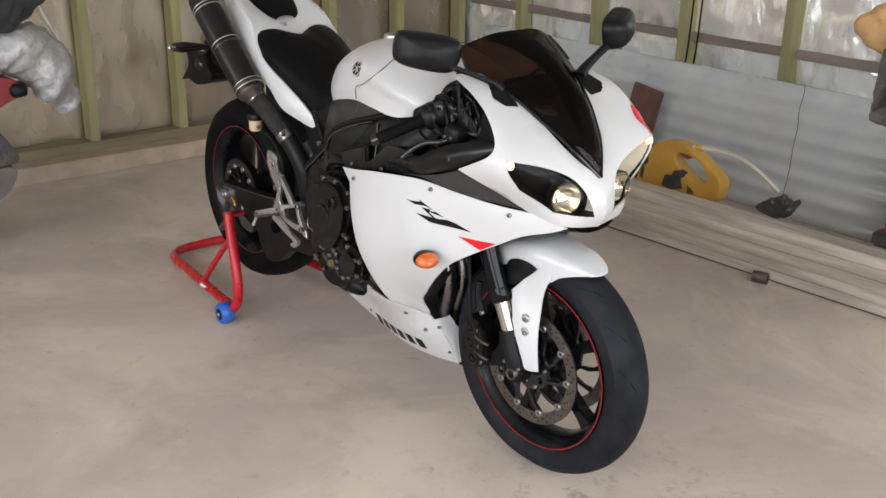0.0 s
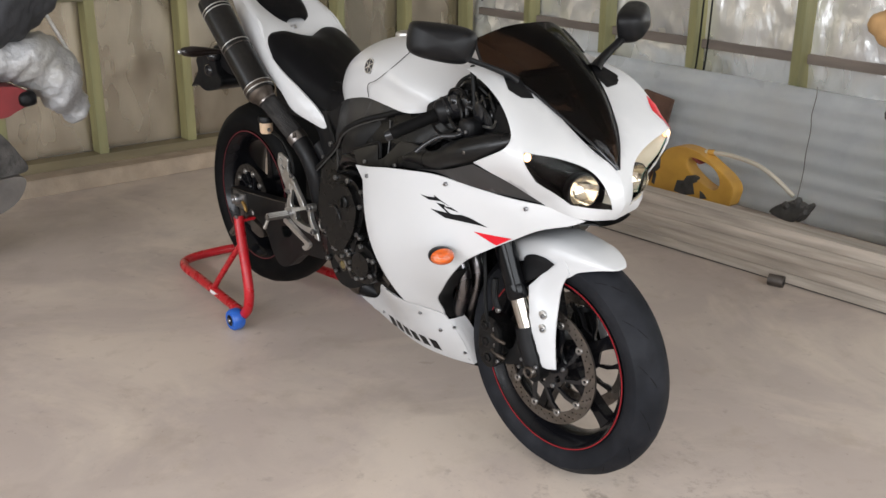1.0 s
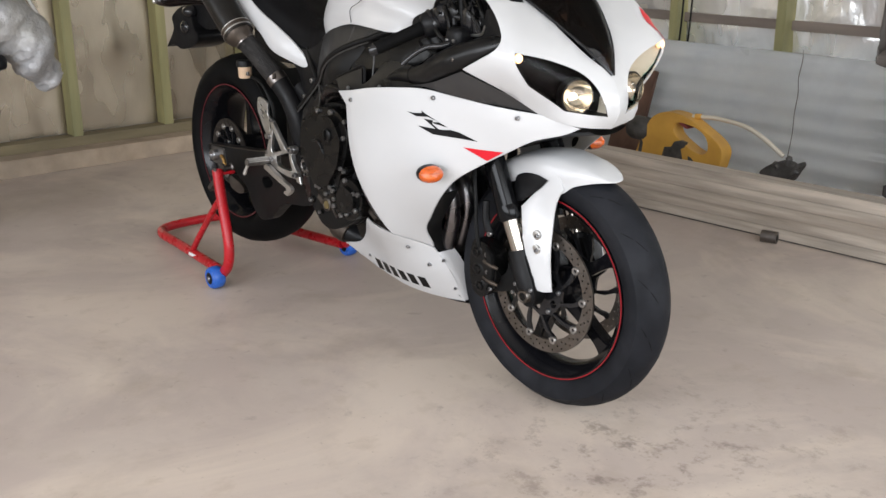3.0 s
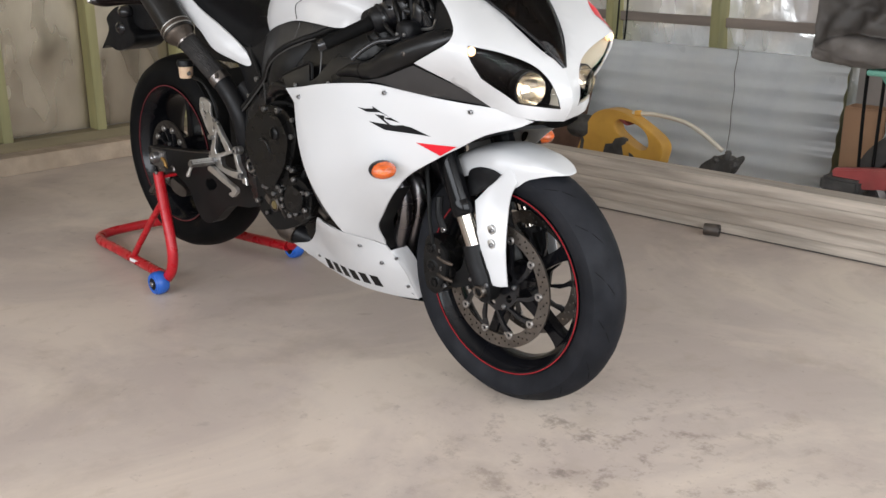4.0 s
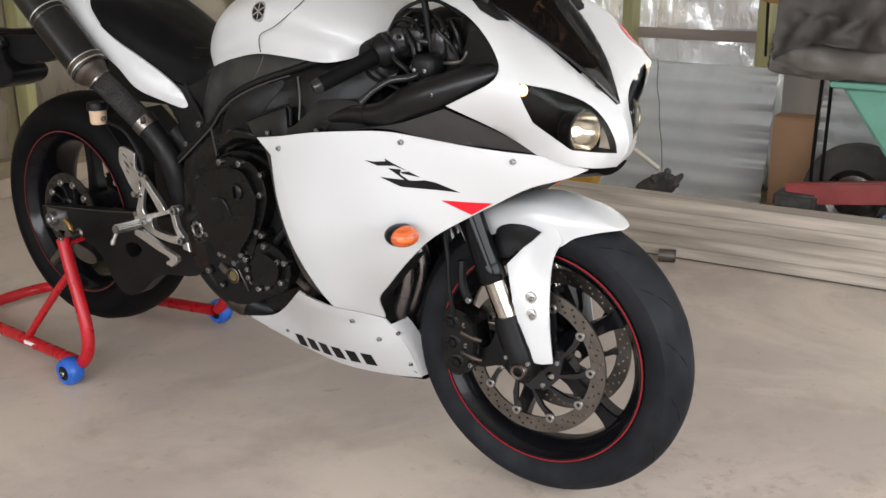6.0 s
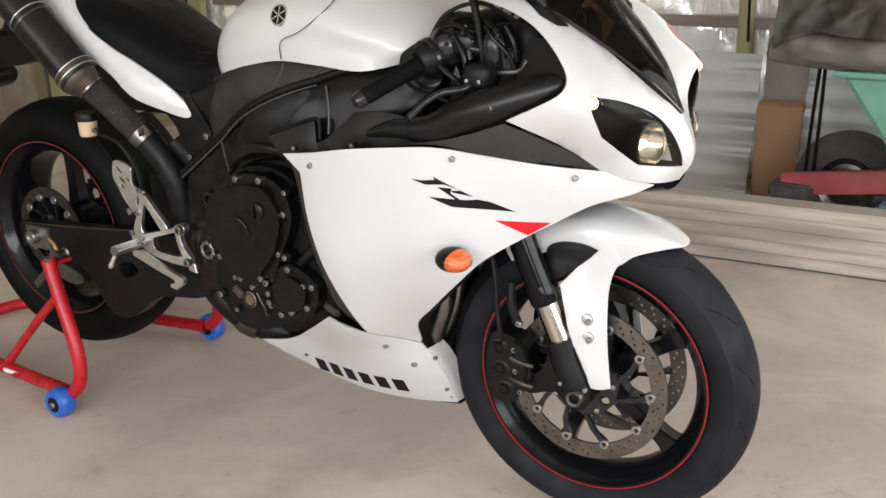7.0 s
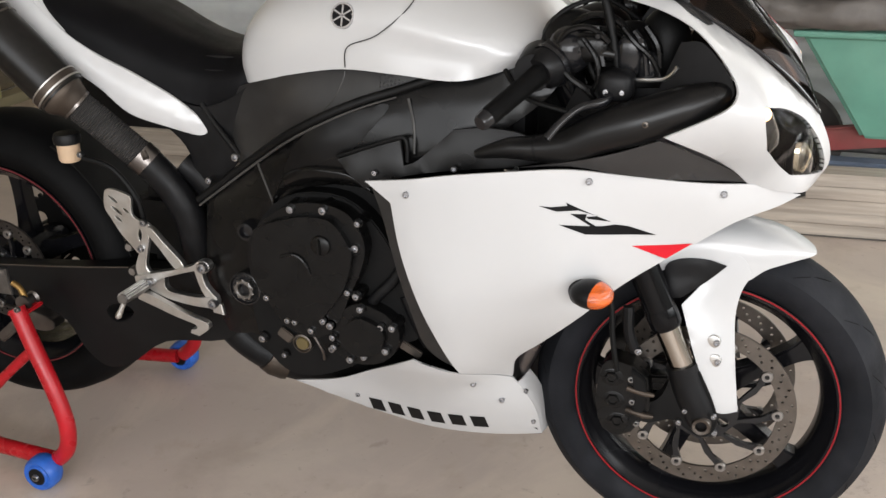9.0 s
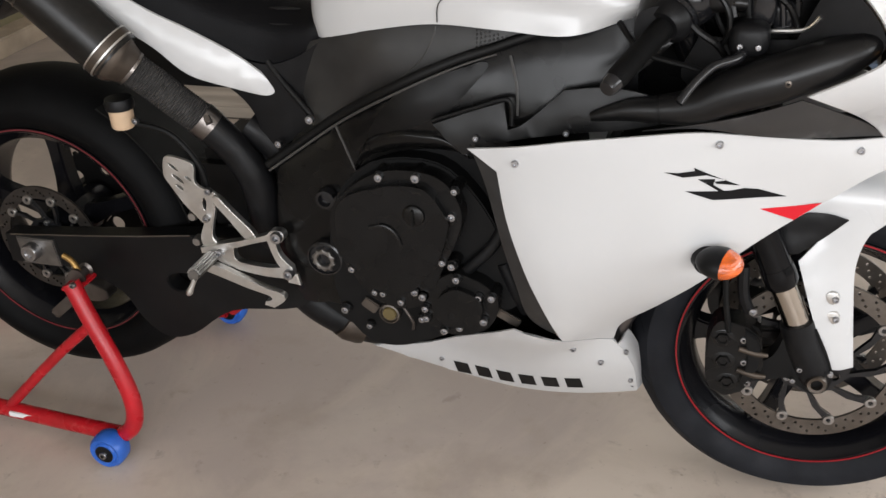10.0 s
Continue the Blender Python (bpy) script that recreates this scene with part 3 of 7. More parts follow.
def bp(name, bm, material, label="", parent=None, steer=False, angle=40):
    if steer:
        moved(bm, STEER)
    return part(name, bm, material, parent or bike, label, angle)


def circle(cx, cz, r, n=24, a0=0.0):
    return [np.array((cx + r * math.cos(a0 + 2 * math.pi * i / n), cz + r * math.sin(a0 + 2 * math.pi * i / n))) for i in range(n)]


def ellipsoid(center, size, seg=24, rings=14):
    bm = bmesh.new()
    bmesh.ops.create_uvsphere(bm, u_segments=seg, v_segments=rings, radius=1.0)
    for v in bm.verts:
        v.co = Vector([center[i] + v.co[i] * size[i] for i in range(3)])
    return bm


def pod(center, size, power=0.6):
    """A rounded box-like casting."""
    bm = ellipsoid((0, 0, 0), (1, 1, 1), 20, 12)
    for v in bm.verts:
        v.co = Vector([center[i] + math.copysign(abs(v.co[i]) ** power, v.co[i]) * size[i] for i in range(3)])
    return bm


# -- wheels --
def wheel(name, at, half, tyre_r, tyre_w, steer, spokes, first, label, rubber):
    M = Matrix.Translation(at)
    w = bp(name, moved(lathe([(0.2225, half + 0.006), (0.215, half + 0.006), (0.208, half - 0.004), (0.196, half - 0.014), (0.190, half - 0.03),
                             (0.190, -half + 0.03), (0.196, -half + 0.014), (0.208, -half + 0.004), (0.215, -half - 0.006), (0.2225, -half - 0.006)], 96), M), RIM, label, None, steer)
    T = tyre_w / 2
    prof = [(0.2215, half), (0.2255, half + 0.004), (0.24, T * 0.93), (0.254, T), (0.268, T * 0.97), (tyre_r - 0.024, T * 0.83), (tyre_r - 0.010, T * 0.58), (tyre_r - 0.002, T * 0.25)]
    bp("tyre", moved(lathe(prof + [(tyre_r, 0.0)] + [(r, -y) for r, y in reversed(prof)], 128), M), rubber, "worn black road tyre", w, steer)
    for s in (-1, 1):
        y = s * (half + 0.0062)
        # the rear wheel takes the shaded red
        bp("rim_stripe", moved(lathe([(0.2184, y), (0.2210, y), (0.2210, y + s * 0.0012), (0.2184, y + s * 0.0012)], 128), M), RED if steer else SHADERED, "thin red rim stripe", w, steer)
    bp("hub", moved(lathe([(0.018, -half - 0.002), (0.04, -half - 0.002), (0.046, -half * 0.6), (0.05, 0), (0.046, half * 0.6), (0.04, half + 0.002), (0.018, half + 0.002)], 40), M), RIM, "", w, steer)
    for i in range(spokes):
        arm = prism([(0.035, -0.020), (0.09, -0.0155), (0.15, -0.014), (0.185, -0.02), (0.200, -0.036, "c"), (0.200, 0.036, "c"), (0.185, 0.02), (0.15, 0.014), (0.09, 0.0155), (0.035, 0.020)], -0.016, 0.016, 0.005, 3)
        bp("spoke", moved(arm, M @ Matrix.Rotation(radians(-(first + i * 360 / spokes)), 4, "Y")), RIM, "", w, steer)
    return w


front_wheel = wheel("front_wheel", (1.413, 0, 0.2985), 0.0445, 0.2985, 0.122, True, 5, 33, "black five-spoke front wheel", RUBBER)
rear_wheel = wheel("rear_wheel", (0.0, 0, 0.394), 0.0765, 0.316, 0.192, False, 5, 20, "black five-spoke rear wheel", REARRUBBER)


def tread(at, tyre_r, tyre_w, count, parent, steer):
    """Short curved rain grooves round a tyre."""
    T, out = tyre_w / 2, []
    for k in range(count):
        for s in (-1, 1):
            a0 = 2 * math.pi * (k + 0.5 * (s > 0)) / count
            path = []
            for f in (0.16, 0.34, 0.52, 0.70, 0.84):
                r = float(np.interp(f, (0.0, 0.25, 0.58, 0.83, 0.97), (tyre_r, tyre_r - 0.002, tyre_r - 0.010, tyre_r - 0.024, 0.268))) - 0.0006
                a = a0 + 0.40 * f
                path.append((at[0] + r * math.cos(a), s * T * f, at[2] + r * math.sin(a)))
            out.append(tube(path, [0.0004, 0.0010, 0.0012, 0.0010, 0.0004], 6, 4))
    return tagged(bp("tread_grooves", joined(*out), GROOVE, "", parent, steer), kind="stuff")


tread((1.413, 0, 0.2985), 0.2985, 0.122, 16, front_wheel, True)


def disc(at, outer, inner, holes, parent, steer, metal):
    """A drilled rotor, its slim swept carrier arms, its hub ring and its floating buttons."""
    rings = []
    for k in range(holes):
        a = 2 * math.pi * k / holes
        for j, r in enumerate((inner + 0.008, (inner + outer) / 2, outer - 0.0075)):
            rings.append(circle(r * math.cos(a + 0.075 * j), r * math.sin(a + 0.075 * j), 0.0027, 7))
    rings.append(circle(0, 0, inner, 72))
    bm = prism([tuple(p) for p in circle(0, 0, outer, 96)], -0.0025, 0.0025, 0.0, 0, 1, rings)
    d = bp("brake_disc", moved(bm, Matrix.Translation(at)), metal, "drilled steel brake disc", parent, steer)
    sgn = -1 if at[1] < 0 else 1
    core = inner * 0.50
    hub_holes = [circle(core * 0.72 * math.cos(2 * math.pi * (k + 0.5) / 5), core * 0.72 * math.sin(2 * math.pi * (k + 0.5) / 5), core * 0.16, 10) for k in range(5)]
    star = []
    for k in range(10):
        a = 2 * math.pi * k / 10
        for da, r in ((-0.52, core), (-0.36, core + 0.004), (-0.22, (core + inner) / 2), (-0.062, inner - 0.004), (-0.06, inner + 0.004), (0.06, inner + 0.004), (0.055, inner - 0.006), (-0.07, (core + inner) / 2 + 0.006), (-0.22, core + 0.008), (-0.30, core)):
            star.append((r * math.cos(a + da), r * math.sin(a + da)))
    bp("disc_carrier", moved(prism(star, -0.004, 0.004, 0.0, 0, 1, hub_holes), Matrix.Translation(at)), GLOSSBLACK, "", d, steer)
    for k in range(10):
        a = 2 * math.pi * k / 10
        button = lathe([(0.0, 0.0035), (0.0035, 0.0035), (0.0045, 0.0065), (0.0085, 0.0065), (0.0100, 0.0045), (0.0100, 0.0), (0.0, 0.0)], 16, "y", False)
        spot = Matrix.Translation((at[0] + inner * math.cos(a), at[1], at[2] + inner * math.sin(a))) @ Matrix.Scale(sgn, 4, (0, 1, 0))
        bp("disc_button", moved(button, spot), BUTTON, "", d, steer)
    for k in range(5):
        a = 2 * math.pi * (k + 0.1) / 5
        p = Vector((at[0] + core * 0.86 * math.cos(a), at[1] + sgn * 0.005, at[2] + core * 0.86 * math.sin(a)))
        bolt(d, *(STEER @ p if steer else p), 0.0065, "carrier_bolt", (0, sgn, 0))
    return d


disc((1.413, -0.061, 0.2985), 0.1515, 0.121, 30, front_wheel, True, ROTOR)
disc((1.413, 0.061, 0.2985), 0.1515, 0.121, 30, front_wheel, True, ROTOR)
# rear disc in the steel with shade painted in
disc((0.0, -0.093, 0.394), 0.110, 0.085, 22, rear_wheel, False, SHADEROTOR)

teeth = [((0.108 if k % 4 < 2 else 0.100) * math.cos(math.pi * k / 80), (0.108 if k % 4 < 2 else 0.100) * math.sin(math.pi * k / 80)) for k in range(160)]
bp("rear_sprocket", moved(prism(teeth, -0.003, 0.003, 0.0, 0, 1, [circle(0.066 * math.cos(a), 0.066 * math.sin(a), 0.016, 12) for a in [2 * math.pi * k / 5 for k in range(5)]]), Matrix.Translation((0, 0.098, 0.394))), DEEP, "", rear_wheel)

# -- forks, brakes --
for s in (-1, 1):
    y = 0.103 * s
    ax = lambda z: 1.3655 - 0.43 * (z - 0.417)
    leg = bp("fork_tube", tube([(ax(0.90), y, 0.90), (ax(0.62), y, 0.62), (ax(0.49), y, 0.49)], 0.0255, 24, 1), FORK, "black fork outer tube", None, True)
    bp("fork_collar", tube([(ax(0.495), y, 0.495), (ax(0.485), y, 0.485), (ax(0.468), y, 0.468), (ax(0.462), y, 0.462)], [0.0262, 0.0272, 0.0272, 0.024], 24, 1), FORK, "", leg, True)
    bp("fork_slider", tube([(ax(0.47), y, 0.47), (ax(0.36), y, 0.36)], 0.0208, 24, 1), CHROME, "bright chrome fork slider", leg, True)
    lug = prism([(1.360, 0.384, "c"), (1.404, 0.392, "c"), (1.426, 0.345), (1.438, 0.305), (1.430, 0.277), (1.410, 0.270), (1.388, 0.282), (1.366, 0.296), (1.325, 0.284), (1.306, 0.292), (1.318, 0.316), (1.345, 0.338)],
                y - 0.012, y + 0.020, 0.006)
    if s > 0:
        lug = flipped(prism([(1.360, 0.384, "c"), (1.404, 0.392, "c"), (1.426, 0.345), (1.438, 0.305), (1.430, 0.277), (1.410, 0.270), (1.388, 0.282), (1.366, 0.296), (1.325, 0.284), (1.306, 0.292), (1.318, 0.316), (1.345, 0.338)], -y - 0.012, -y + 0.020, 0.006))
    bp("axle_lug", lug, DEEP, "", leg, True)
    bp("slider_foot", tube([(ax(0.398), y, 0.398), (1.386, y, 0.360), (1.402, y, 0.325), (1.412, y, 0.300), (1.415, y, 0.284)], [0.0265, 0.0280, 0.0285, 0.0265, 0.019], 20, 3), BLACK, "", leg, True)
    bp("slider_ring", tube([(ax(0.384), y, 0.384), (ax(0.380), y, 0.380)], 0.0225, 24, 1), ALU, "", leg, True)
    cal_pts = [(1.248, 0.392, "c"), (1.262, 0.404), (1.300, 0.396, "c"), (1.322, 0.378, "c"), (1.328, 0.34), (1.326, 0.313), (1.300, 0.272, "c"), (1.275, 0.262), (1.252, 0.272, "c"), (1.242, 0.30), (1.240, 0.35)]
    cal = prism(cal_pts, -0.132, -0.088, 0.008)
    cal = bp("brake_caliper", cal if s < 0 else flipped(cal), ENGINE, "black radial brake caliper", None, True)
    web = prism([(1.296, 0.392, "c"), (1.318, 0.376), (1.322, 0.34), (1.318, 0.316), (1.300, 0.284, "c"), (1.296, 0.30), (1.304, 0.335), (1.300, 0.365)], -0.139, -0.130, 0.003)
    bp("caliper_web", web if s < 0 else flipped(web), DEEP, "", cal, True)
    for z0 in (0.304, 0.345):
        pin = tube([(1.290, -0.1345, z0 + 0.012), (1.317, -0.1365, z0 + 0.006), (1.334, -0.132, z0 + 0.002)], [0.0045, 0.0055, 0.0035], 10, 2)
        bp("pad_pin", pin if s < 0 else flipped(pin), SOOTY, "", cal, True)
    for cx, cz in ((1.262, 0.372), (1.2655, 0.330), (1.274, 0.290)):
        cap = moved(lathe([(0.0, -0.0005), (0.0065, -0.0005), (0.0075, -0.003), (0.0105, -0.003), (0.0120, 0.000), (0.0120, 0.006), (0.0, 0.006)], 6, "y", False), Matrix.Translation((cx + 0.002, -0.1345, cz)))
        bulge = ellipsoid((cx + 0.003, -0.1305, cz), (0.021, 0.0035, 0.0175), 18, 10)
        bp("caliper_piston", bulge if s < 0 else flipped(bulge), ENGINE, "", cal, True)
        bp("caliper_cap", cap if s < 0 else flipped(cap), ENGINE, "", cal, True)
        p = STEER @ Vector((cx + 0.034, s * 0.131, cz))
        bolt(cal, *p, 0.0065, "caliper_bolt", (0, s, 0))
    ring = moved(lathe([(0.0, 0.006), (0.0075, 0.006), (0.0095, -0.005), (0.0145, -0.006), (0.0165, -0.003), (0.0165, 0.012), (0.0, 0.012)], 24, "y", False), Matrix.Translation((1.4135, -0.128, 0.2995)))
    bp("axle_end", ring if s < 0 else flipped(ring), ROTOR, "hollow steel axle end", leg, True)
    for bx, bz in ((1.385, 0.322), (1.377, 0.300), (1.432, 0.318)):
        p = STEER @ Vector((bx, s * 0.126, bz))
        bolt(leg, *p, 0.0055, "pinch_bolt", (0, s, 0))
    hose = [(1.258, -0.13, 0.50), (1.262, -0.133, 0.45), (1.268, -0.134, 0.41), (1.272, -0.13, 0.385)]
    hose = tube([(1.235, -0.115, 0.60), (1.247, -0.124, 0.55)] + hose, 0.0048, 8)
    bp("brake_hose", hose if s < 0 else flipped(hose), CABLE, "", cal, True)
    clip = tube([(1.285, -0.122, 0.50), (1.288, -0.126, 0.455), (1.30, -0.122, 0.42)], 0.009, 8)
    bp("hose_bracket", clip if s < 0 else flipped(clip), BLACK, "", cal, True)
    p = STEER @ Vector((1.305, s * 0.130, 0.425))
    bolt(cal, *p, 0.0075, "bracket_bolt", (0, s, 0))

# -- front mudguard --
rows = []
for deg, r, w, drop in ((60.6, 0.3165, 0.008, 0.0005), (61.6, 0.3180, 0.024, 0.004), (65, 0.3200, 0.042, 0.017), (69, 0.3220, 0.054, 0.034), (73.5, 0.3235, 0.062, 0.053), (78, 0.3240, 0.067, 0.078), (84, 0.3245, 0.071, 0.082), (92, 0.324, 0.074, 0.058), (104, 0.323, 0.075, 0.06), (116, 0.320, 0.074, 0.056), (124, 0.317, 0.072, 0.05)):
    a = radians(deg)
    row = []
    for f, g in ((-1.0, 1.0), (-0.96, 0.5), (-0.82, 0.18), (-0.5, 0.05), (0.0, 0.0), (0.5, 0.05), (0.82, 0.18), (0.96, 0.5), (1.0, 1.0)):
        rr = r - drop * g
        row.append((1.413 + rr * math.cos(a), f * w, 0.2985 + rr * math.sin(a)))
    rows.append(row)
fender = bp("front_mudguard", thickened(loft(rows, 3, 4), 0.003), WHITE, "pearl white front mudguard", None, True)
leg_depth = spline_depth([(1.365, 0.50, -0.092), (1.43, 0.33, -0.112), (1.468, 0.318, -0.099), (1.452, 0.47, -0.080), (1.456, 0.52, -0.076), (1.40, 0.56, -0.0755), (1.51, 0.575, -0.066), (1.40, 0.45, -0.102), (1.425, 0.40, -0.106)])
leg_out = [(1.366, 0.497, "c"), (1.392, 0.42), (1.427, 0.318, "c"), (1.448, 0.313), (1.469, 0.316, "c"), (1.458, 0.40), (1.4515, 0.47), (1.4535, 0.505), (1.460, 0.530), (1.472, 0.552, "c"), (1.455, 0.578), (1.43, 0.580), (1.41, 0.55)]
leg = shell(leg_out, leg_depth, 0.003, 1.0, 0.015)
bp("mudguard_arm", leg.copy(), WHITE, "", fender, True)
bp("mudguard_arm", flipped(leg), WHITE, "", fender, True)
ins = shell([(1.335, 0.555), (1.36, 0.572), (1.40, 0.574), (1.431, 0.566, "c"), (1.405, 0.540), (1.364, 0.508, "c"), (1.34, 0.51)], lambda u, v: -0.0805 - 0.25 * max(0, 0.545 - v), 0.003, 1.0, 0.012)
bp("mudguard_insert", ins.copy(), BLACK, "", fender, True)
bp("mudguard_insert", flipped(ins), BLACK, "", fender, True)
for s in (-1, 1):
    for bx, bz, by in ((1.424, 0.441, 0.099), (1.428, 0.409, 0.104)):
        cup = moved(lathe([(0.0, -0.002), (0.008, -0.002), (0.011, -0.001), (0.012, 0.004), (0.0, 0.004)], 16, "y", False), Matrix.Translation((bx - 0.003, -by, bz)))
        bp("screw_cup", cup if s < 0 else flipped(cup), ALU, "", fender, True)
        p = STEER @ Vector((bx + 0.002, s * (by + 0.004), bz))
        bolt(fender, *p, 0.0062, "mudguard_screw", (0, s, 0))

# -- side fairings --
SIDE = spline_depth([(0.899, 0.723, -0.267), (0.971, 0.71, -0.278), (1.242, 0.745, -0.245), (1.426, 0.716, -0.163), (1.026, 0.369, -0.204), (1.037, 0.333, -0.161), (1.078, 0.286, -0.125), (1.303, 0.638, -0.208),
                     (1.349, 0.609, -0.18), (1.386, 0.634, -0.165), (1.225, 0.571, -0.245), (1.103, 0.349, -0.134), (1.116, 0.161, -0.05), (0.661, 0.242, -0.097), (1.02, 0.55, -0.285), (1.12, 0.62, -0.275),
                     (0.92, 0.2, -0.10), (0.85, 0.28, -0.13), (1.461, 0.726, -0.133), (1.525, 0.69, -0.088)])
panel_out = [(0.899, 0.722, "c"), (0.973, 0.734), (1.046, 0.748), (1.129, 0.758), (1.208, 0.763), (1.277, 0.755), (1.361, 0.741), (1.461, 0.724), (1.532, 0.698, "c"), (1.50, 0.682), (1.443, 0.664), (1.386, 0.631),
             (1.35, 0.610), (1.282, 0.565), (1.232, 0.516), (1.162, 0.446), (1.115, 0.398), (1.098, 0.342, "c"), (1.062, 0.360), (1.027, 0.376, "c"), (1.005, 0.465), (0.982, 0.542), (0.957, 0.624), (0.943, 0.694, "c")]
belly_out = [(0.656, 0.240, "c"), (0.759, 0.272), (0.849, 0.329), (0.952, 0.401, "c"), (1.027, 0.3735, "c"), (1.062, 0.357), (1.0975, 0.339, "c"), (1.128, 0.266), (1.134, 0.187, "c"), (1.056, 0.184), (0.928, 0.186), (0.789, 0.204)]
edge_out = [(0.898, 0.720, "c"), (0.922, 0.664), (0.941, 0.593), (0.963, 0.505), (0.978, 0.427), (1.022, 0.379, "c"), (1.003, 0.465), (0.980, 0.542), (0.955, 0.624), (0.942, 0.692, "c")]
wedge = spline_depth([(1.151, 0.758, -0.252), (1.342, 0.813, -0.247), (1.40, 0.765, -0.190), (1.461, 0.724, -0.130), (1.277, 0.755, -0.238), (1.361, 0.74, -0.198), (1.25, 0.785, -0.250)])
wedge_out = [(1.140, 0.7605, "c"), (1.240, 0.780), (1.338, 0.814, "c"), (1.372, 0.795), (1.421, 0.762), (1.461, 0.727, "c"), (1.361, 0.744), (1.277, 0.758), (1.208, 0.766)]
screws = ((0.971, 0.711), (1.242, 0.746), (1.426, 0.716), (1.037, 0.333), (1.078, 0.288))
for s in (-1, 1):
    side = (lambda b: b) if s < 0 else flipped
    fairing = bp("side_fairing", side(shell(panel_out, SIDE, 0.004, 1.0, 0.022)), WHITE, "pearl white side fairing with black and red decals")
    for x, z in screws:
        bolt(fairing, x, s * (-SIDE(x, z) + 0.001), z, 0.0062, "fairing_screw", (0.1, s, 0))
    bp("fairing_edge", side(shell(edge_out, lambda u, v: SIDE(u, v) + 0.012 + 0.30 * max(0.0, (1.03 - (v - 0.37) * 0.3) - u) * 0.4, 0.006, 1.0, 0.018)), COVER, "black inner edge strip", fairing)
    bp("shoulder_panel", side(shell(wedge_out, wedge, 0.004, 1.0, 0.02)), SHOULDER, "satin black wedge panel", fairing)
    # decals: an angular emblem in two strokes and a red flash
    off = lambda u, v: SIDE(u, v) - 0.0006
    for shape in ([(1.173, 0.709), (1.191, 0.7075), (1.213, 0.7095), (1.211, 0.7145), (1.273, 0.682), (1.242, 0.688), (1.239, 0.6915), (1.255, 0.692), (1.228, 0.702), (1.198, 0.7005)],
                  [(1.217, 0.697), (1.240, 0.6955), (1.238, 0.687), (1.262, 0.669), (1.257, 0.6675), (1.233, 0.686)],
                  [(1.202, 0.680), (1.246, 0.6765), (1.262, 0.6755), (1.279, 0.677), (1.297, 0.673), (1.336, 0.655), (1.301, 0.6585), (1.239, 0.6635)]):
        shape = [(*p, "c") for p in shape]
        bp("emblem_stroke", side(shell(shape, off, 0.0003, 1.0, 0.01, roll=0.0)), DECALBLACK, "black angular emblem", fairing)
    bp("red_flash", side(shell([(1.302, 0.639, "c"), (1.386, 0.635, "c"), (1.350, 0.612, "c")], off, 0.0003, 1.0, 0.012, roll=0.0)), DECALRED, "red triangular decal", fairing)
    belly = bp("belly_pan", side(shell(belly_out, SIDE, 0.004, 1.0, 0.022)), WHITE, "pearl white belly pan with dark lettering bars")
    for x, z in ((0.790, 0.2365), (1.118, 0.305), (1.124, 0.225)):
        bolt(belly, x, s * (-SIDE(x, z) + 0.001), z, 0.005, "belly_screw", (0, s, 0))
    for k in range(6):
        u0, u1 = 0.812 + k * 0.0405, 0.812 + k * 0.0405 + 0.030
        zb = lambda u: 0.203 + 0.015 * (u - 0.81)
        bp("lettering_bar", side(shell([(u0, zb(u0) + 0.032, "c"), (u1 - 0.003, zb(u1) + 0.032, "c"), (u1, zb(u1), "c"), (u0 + 0.003, zb(u0), "c")], lambda u, v: SIDE(u, v) - 0.0007, 0.0003, 1.0, 0.012, roll=0.0)), DECALBLACK, "", belly)
# forward lips of the belly pan, turned in behind the wheel
for s in (-1, 1):
    side = (lambda b: b) if s < 0 else flipped
    lip = loft([[(x, SIDE(x, z) + 0.002, z), (x + 0.006, SIDE(x, z) + 0.016, z + 0.002), (x + 0.010, SIDE(x, z) + 0.050, z + 0.004)] for x, z in ((1.104, 0.325), (1.116, 0.30), (1.129, 0.25), (1.134, 0.19))], 3, 4)
    dark = loft([[(x - 0.004, SIDE(x, z) + 0.004, z), (x + 0.002, SIDE(x, z) + 0.018, z + 0.002), (x + 0.004, SIDE(x, z) + 0.050, z + 0.004)] for x, z in ((1.232, 0.516), (1.162, 0.446), (1.115, 0.398), (1.100, 0.362), (1.102, 0.328))], 3, 4)
    bp("duct_lip", side(thickened(dark, 0.003)), DEEP, "dark inner lip of the air duct")
    bp("belly_lip", side(thickened(lip, 0.003)), WHITE, "")
# belly floor
bp("belly_floor", loft([[(x, y, z) for y, z in ((-w, 0.205), (-w * 0.6, b), (0, b - 0.004), (w * 0.6, b), (w, 0.205))] for x, w, b in ((0.75, 0.060, 0.212), (0.9, 0.085, 0.182), (1.05, 0.078, 0.170), (1.128, 0.068, 0.176))], 4, 5), BLACK, "")

# -- nose, headlights, screen --
def qpt(x, y, z):
    return ((x + y) * Q, z, (x - y) * Q)


nose_pts = [(1.548, 0, .69), (1.57, 0, .725), (1.565, 0, .765), (1.545, 0, .806), (1.562, -.03, .722), (1.54, -.085, .767), (1.486, -.174, .783), (1.472, -.224, .86), (1.458, -.13, .722), (1.342, -.25, .813),
            (1.40, -.195, .765), (1.437, -.229, .88), (1.42, -.222, .911), (1.395, -.215, .942), (1.366, -.205, .968), (1.324, -.195, .99), (1.252, -.18, 1.006), (1.481, -.052, .883), (1.43, -.083, .923), (1.375, -.108, .962)]
nose_pts += [(1.31, -.14, 1.005), (1.525, -.09, .69)]
NOSE = spline_depth([qpt(*p) for p in nose_pts])
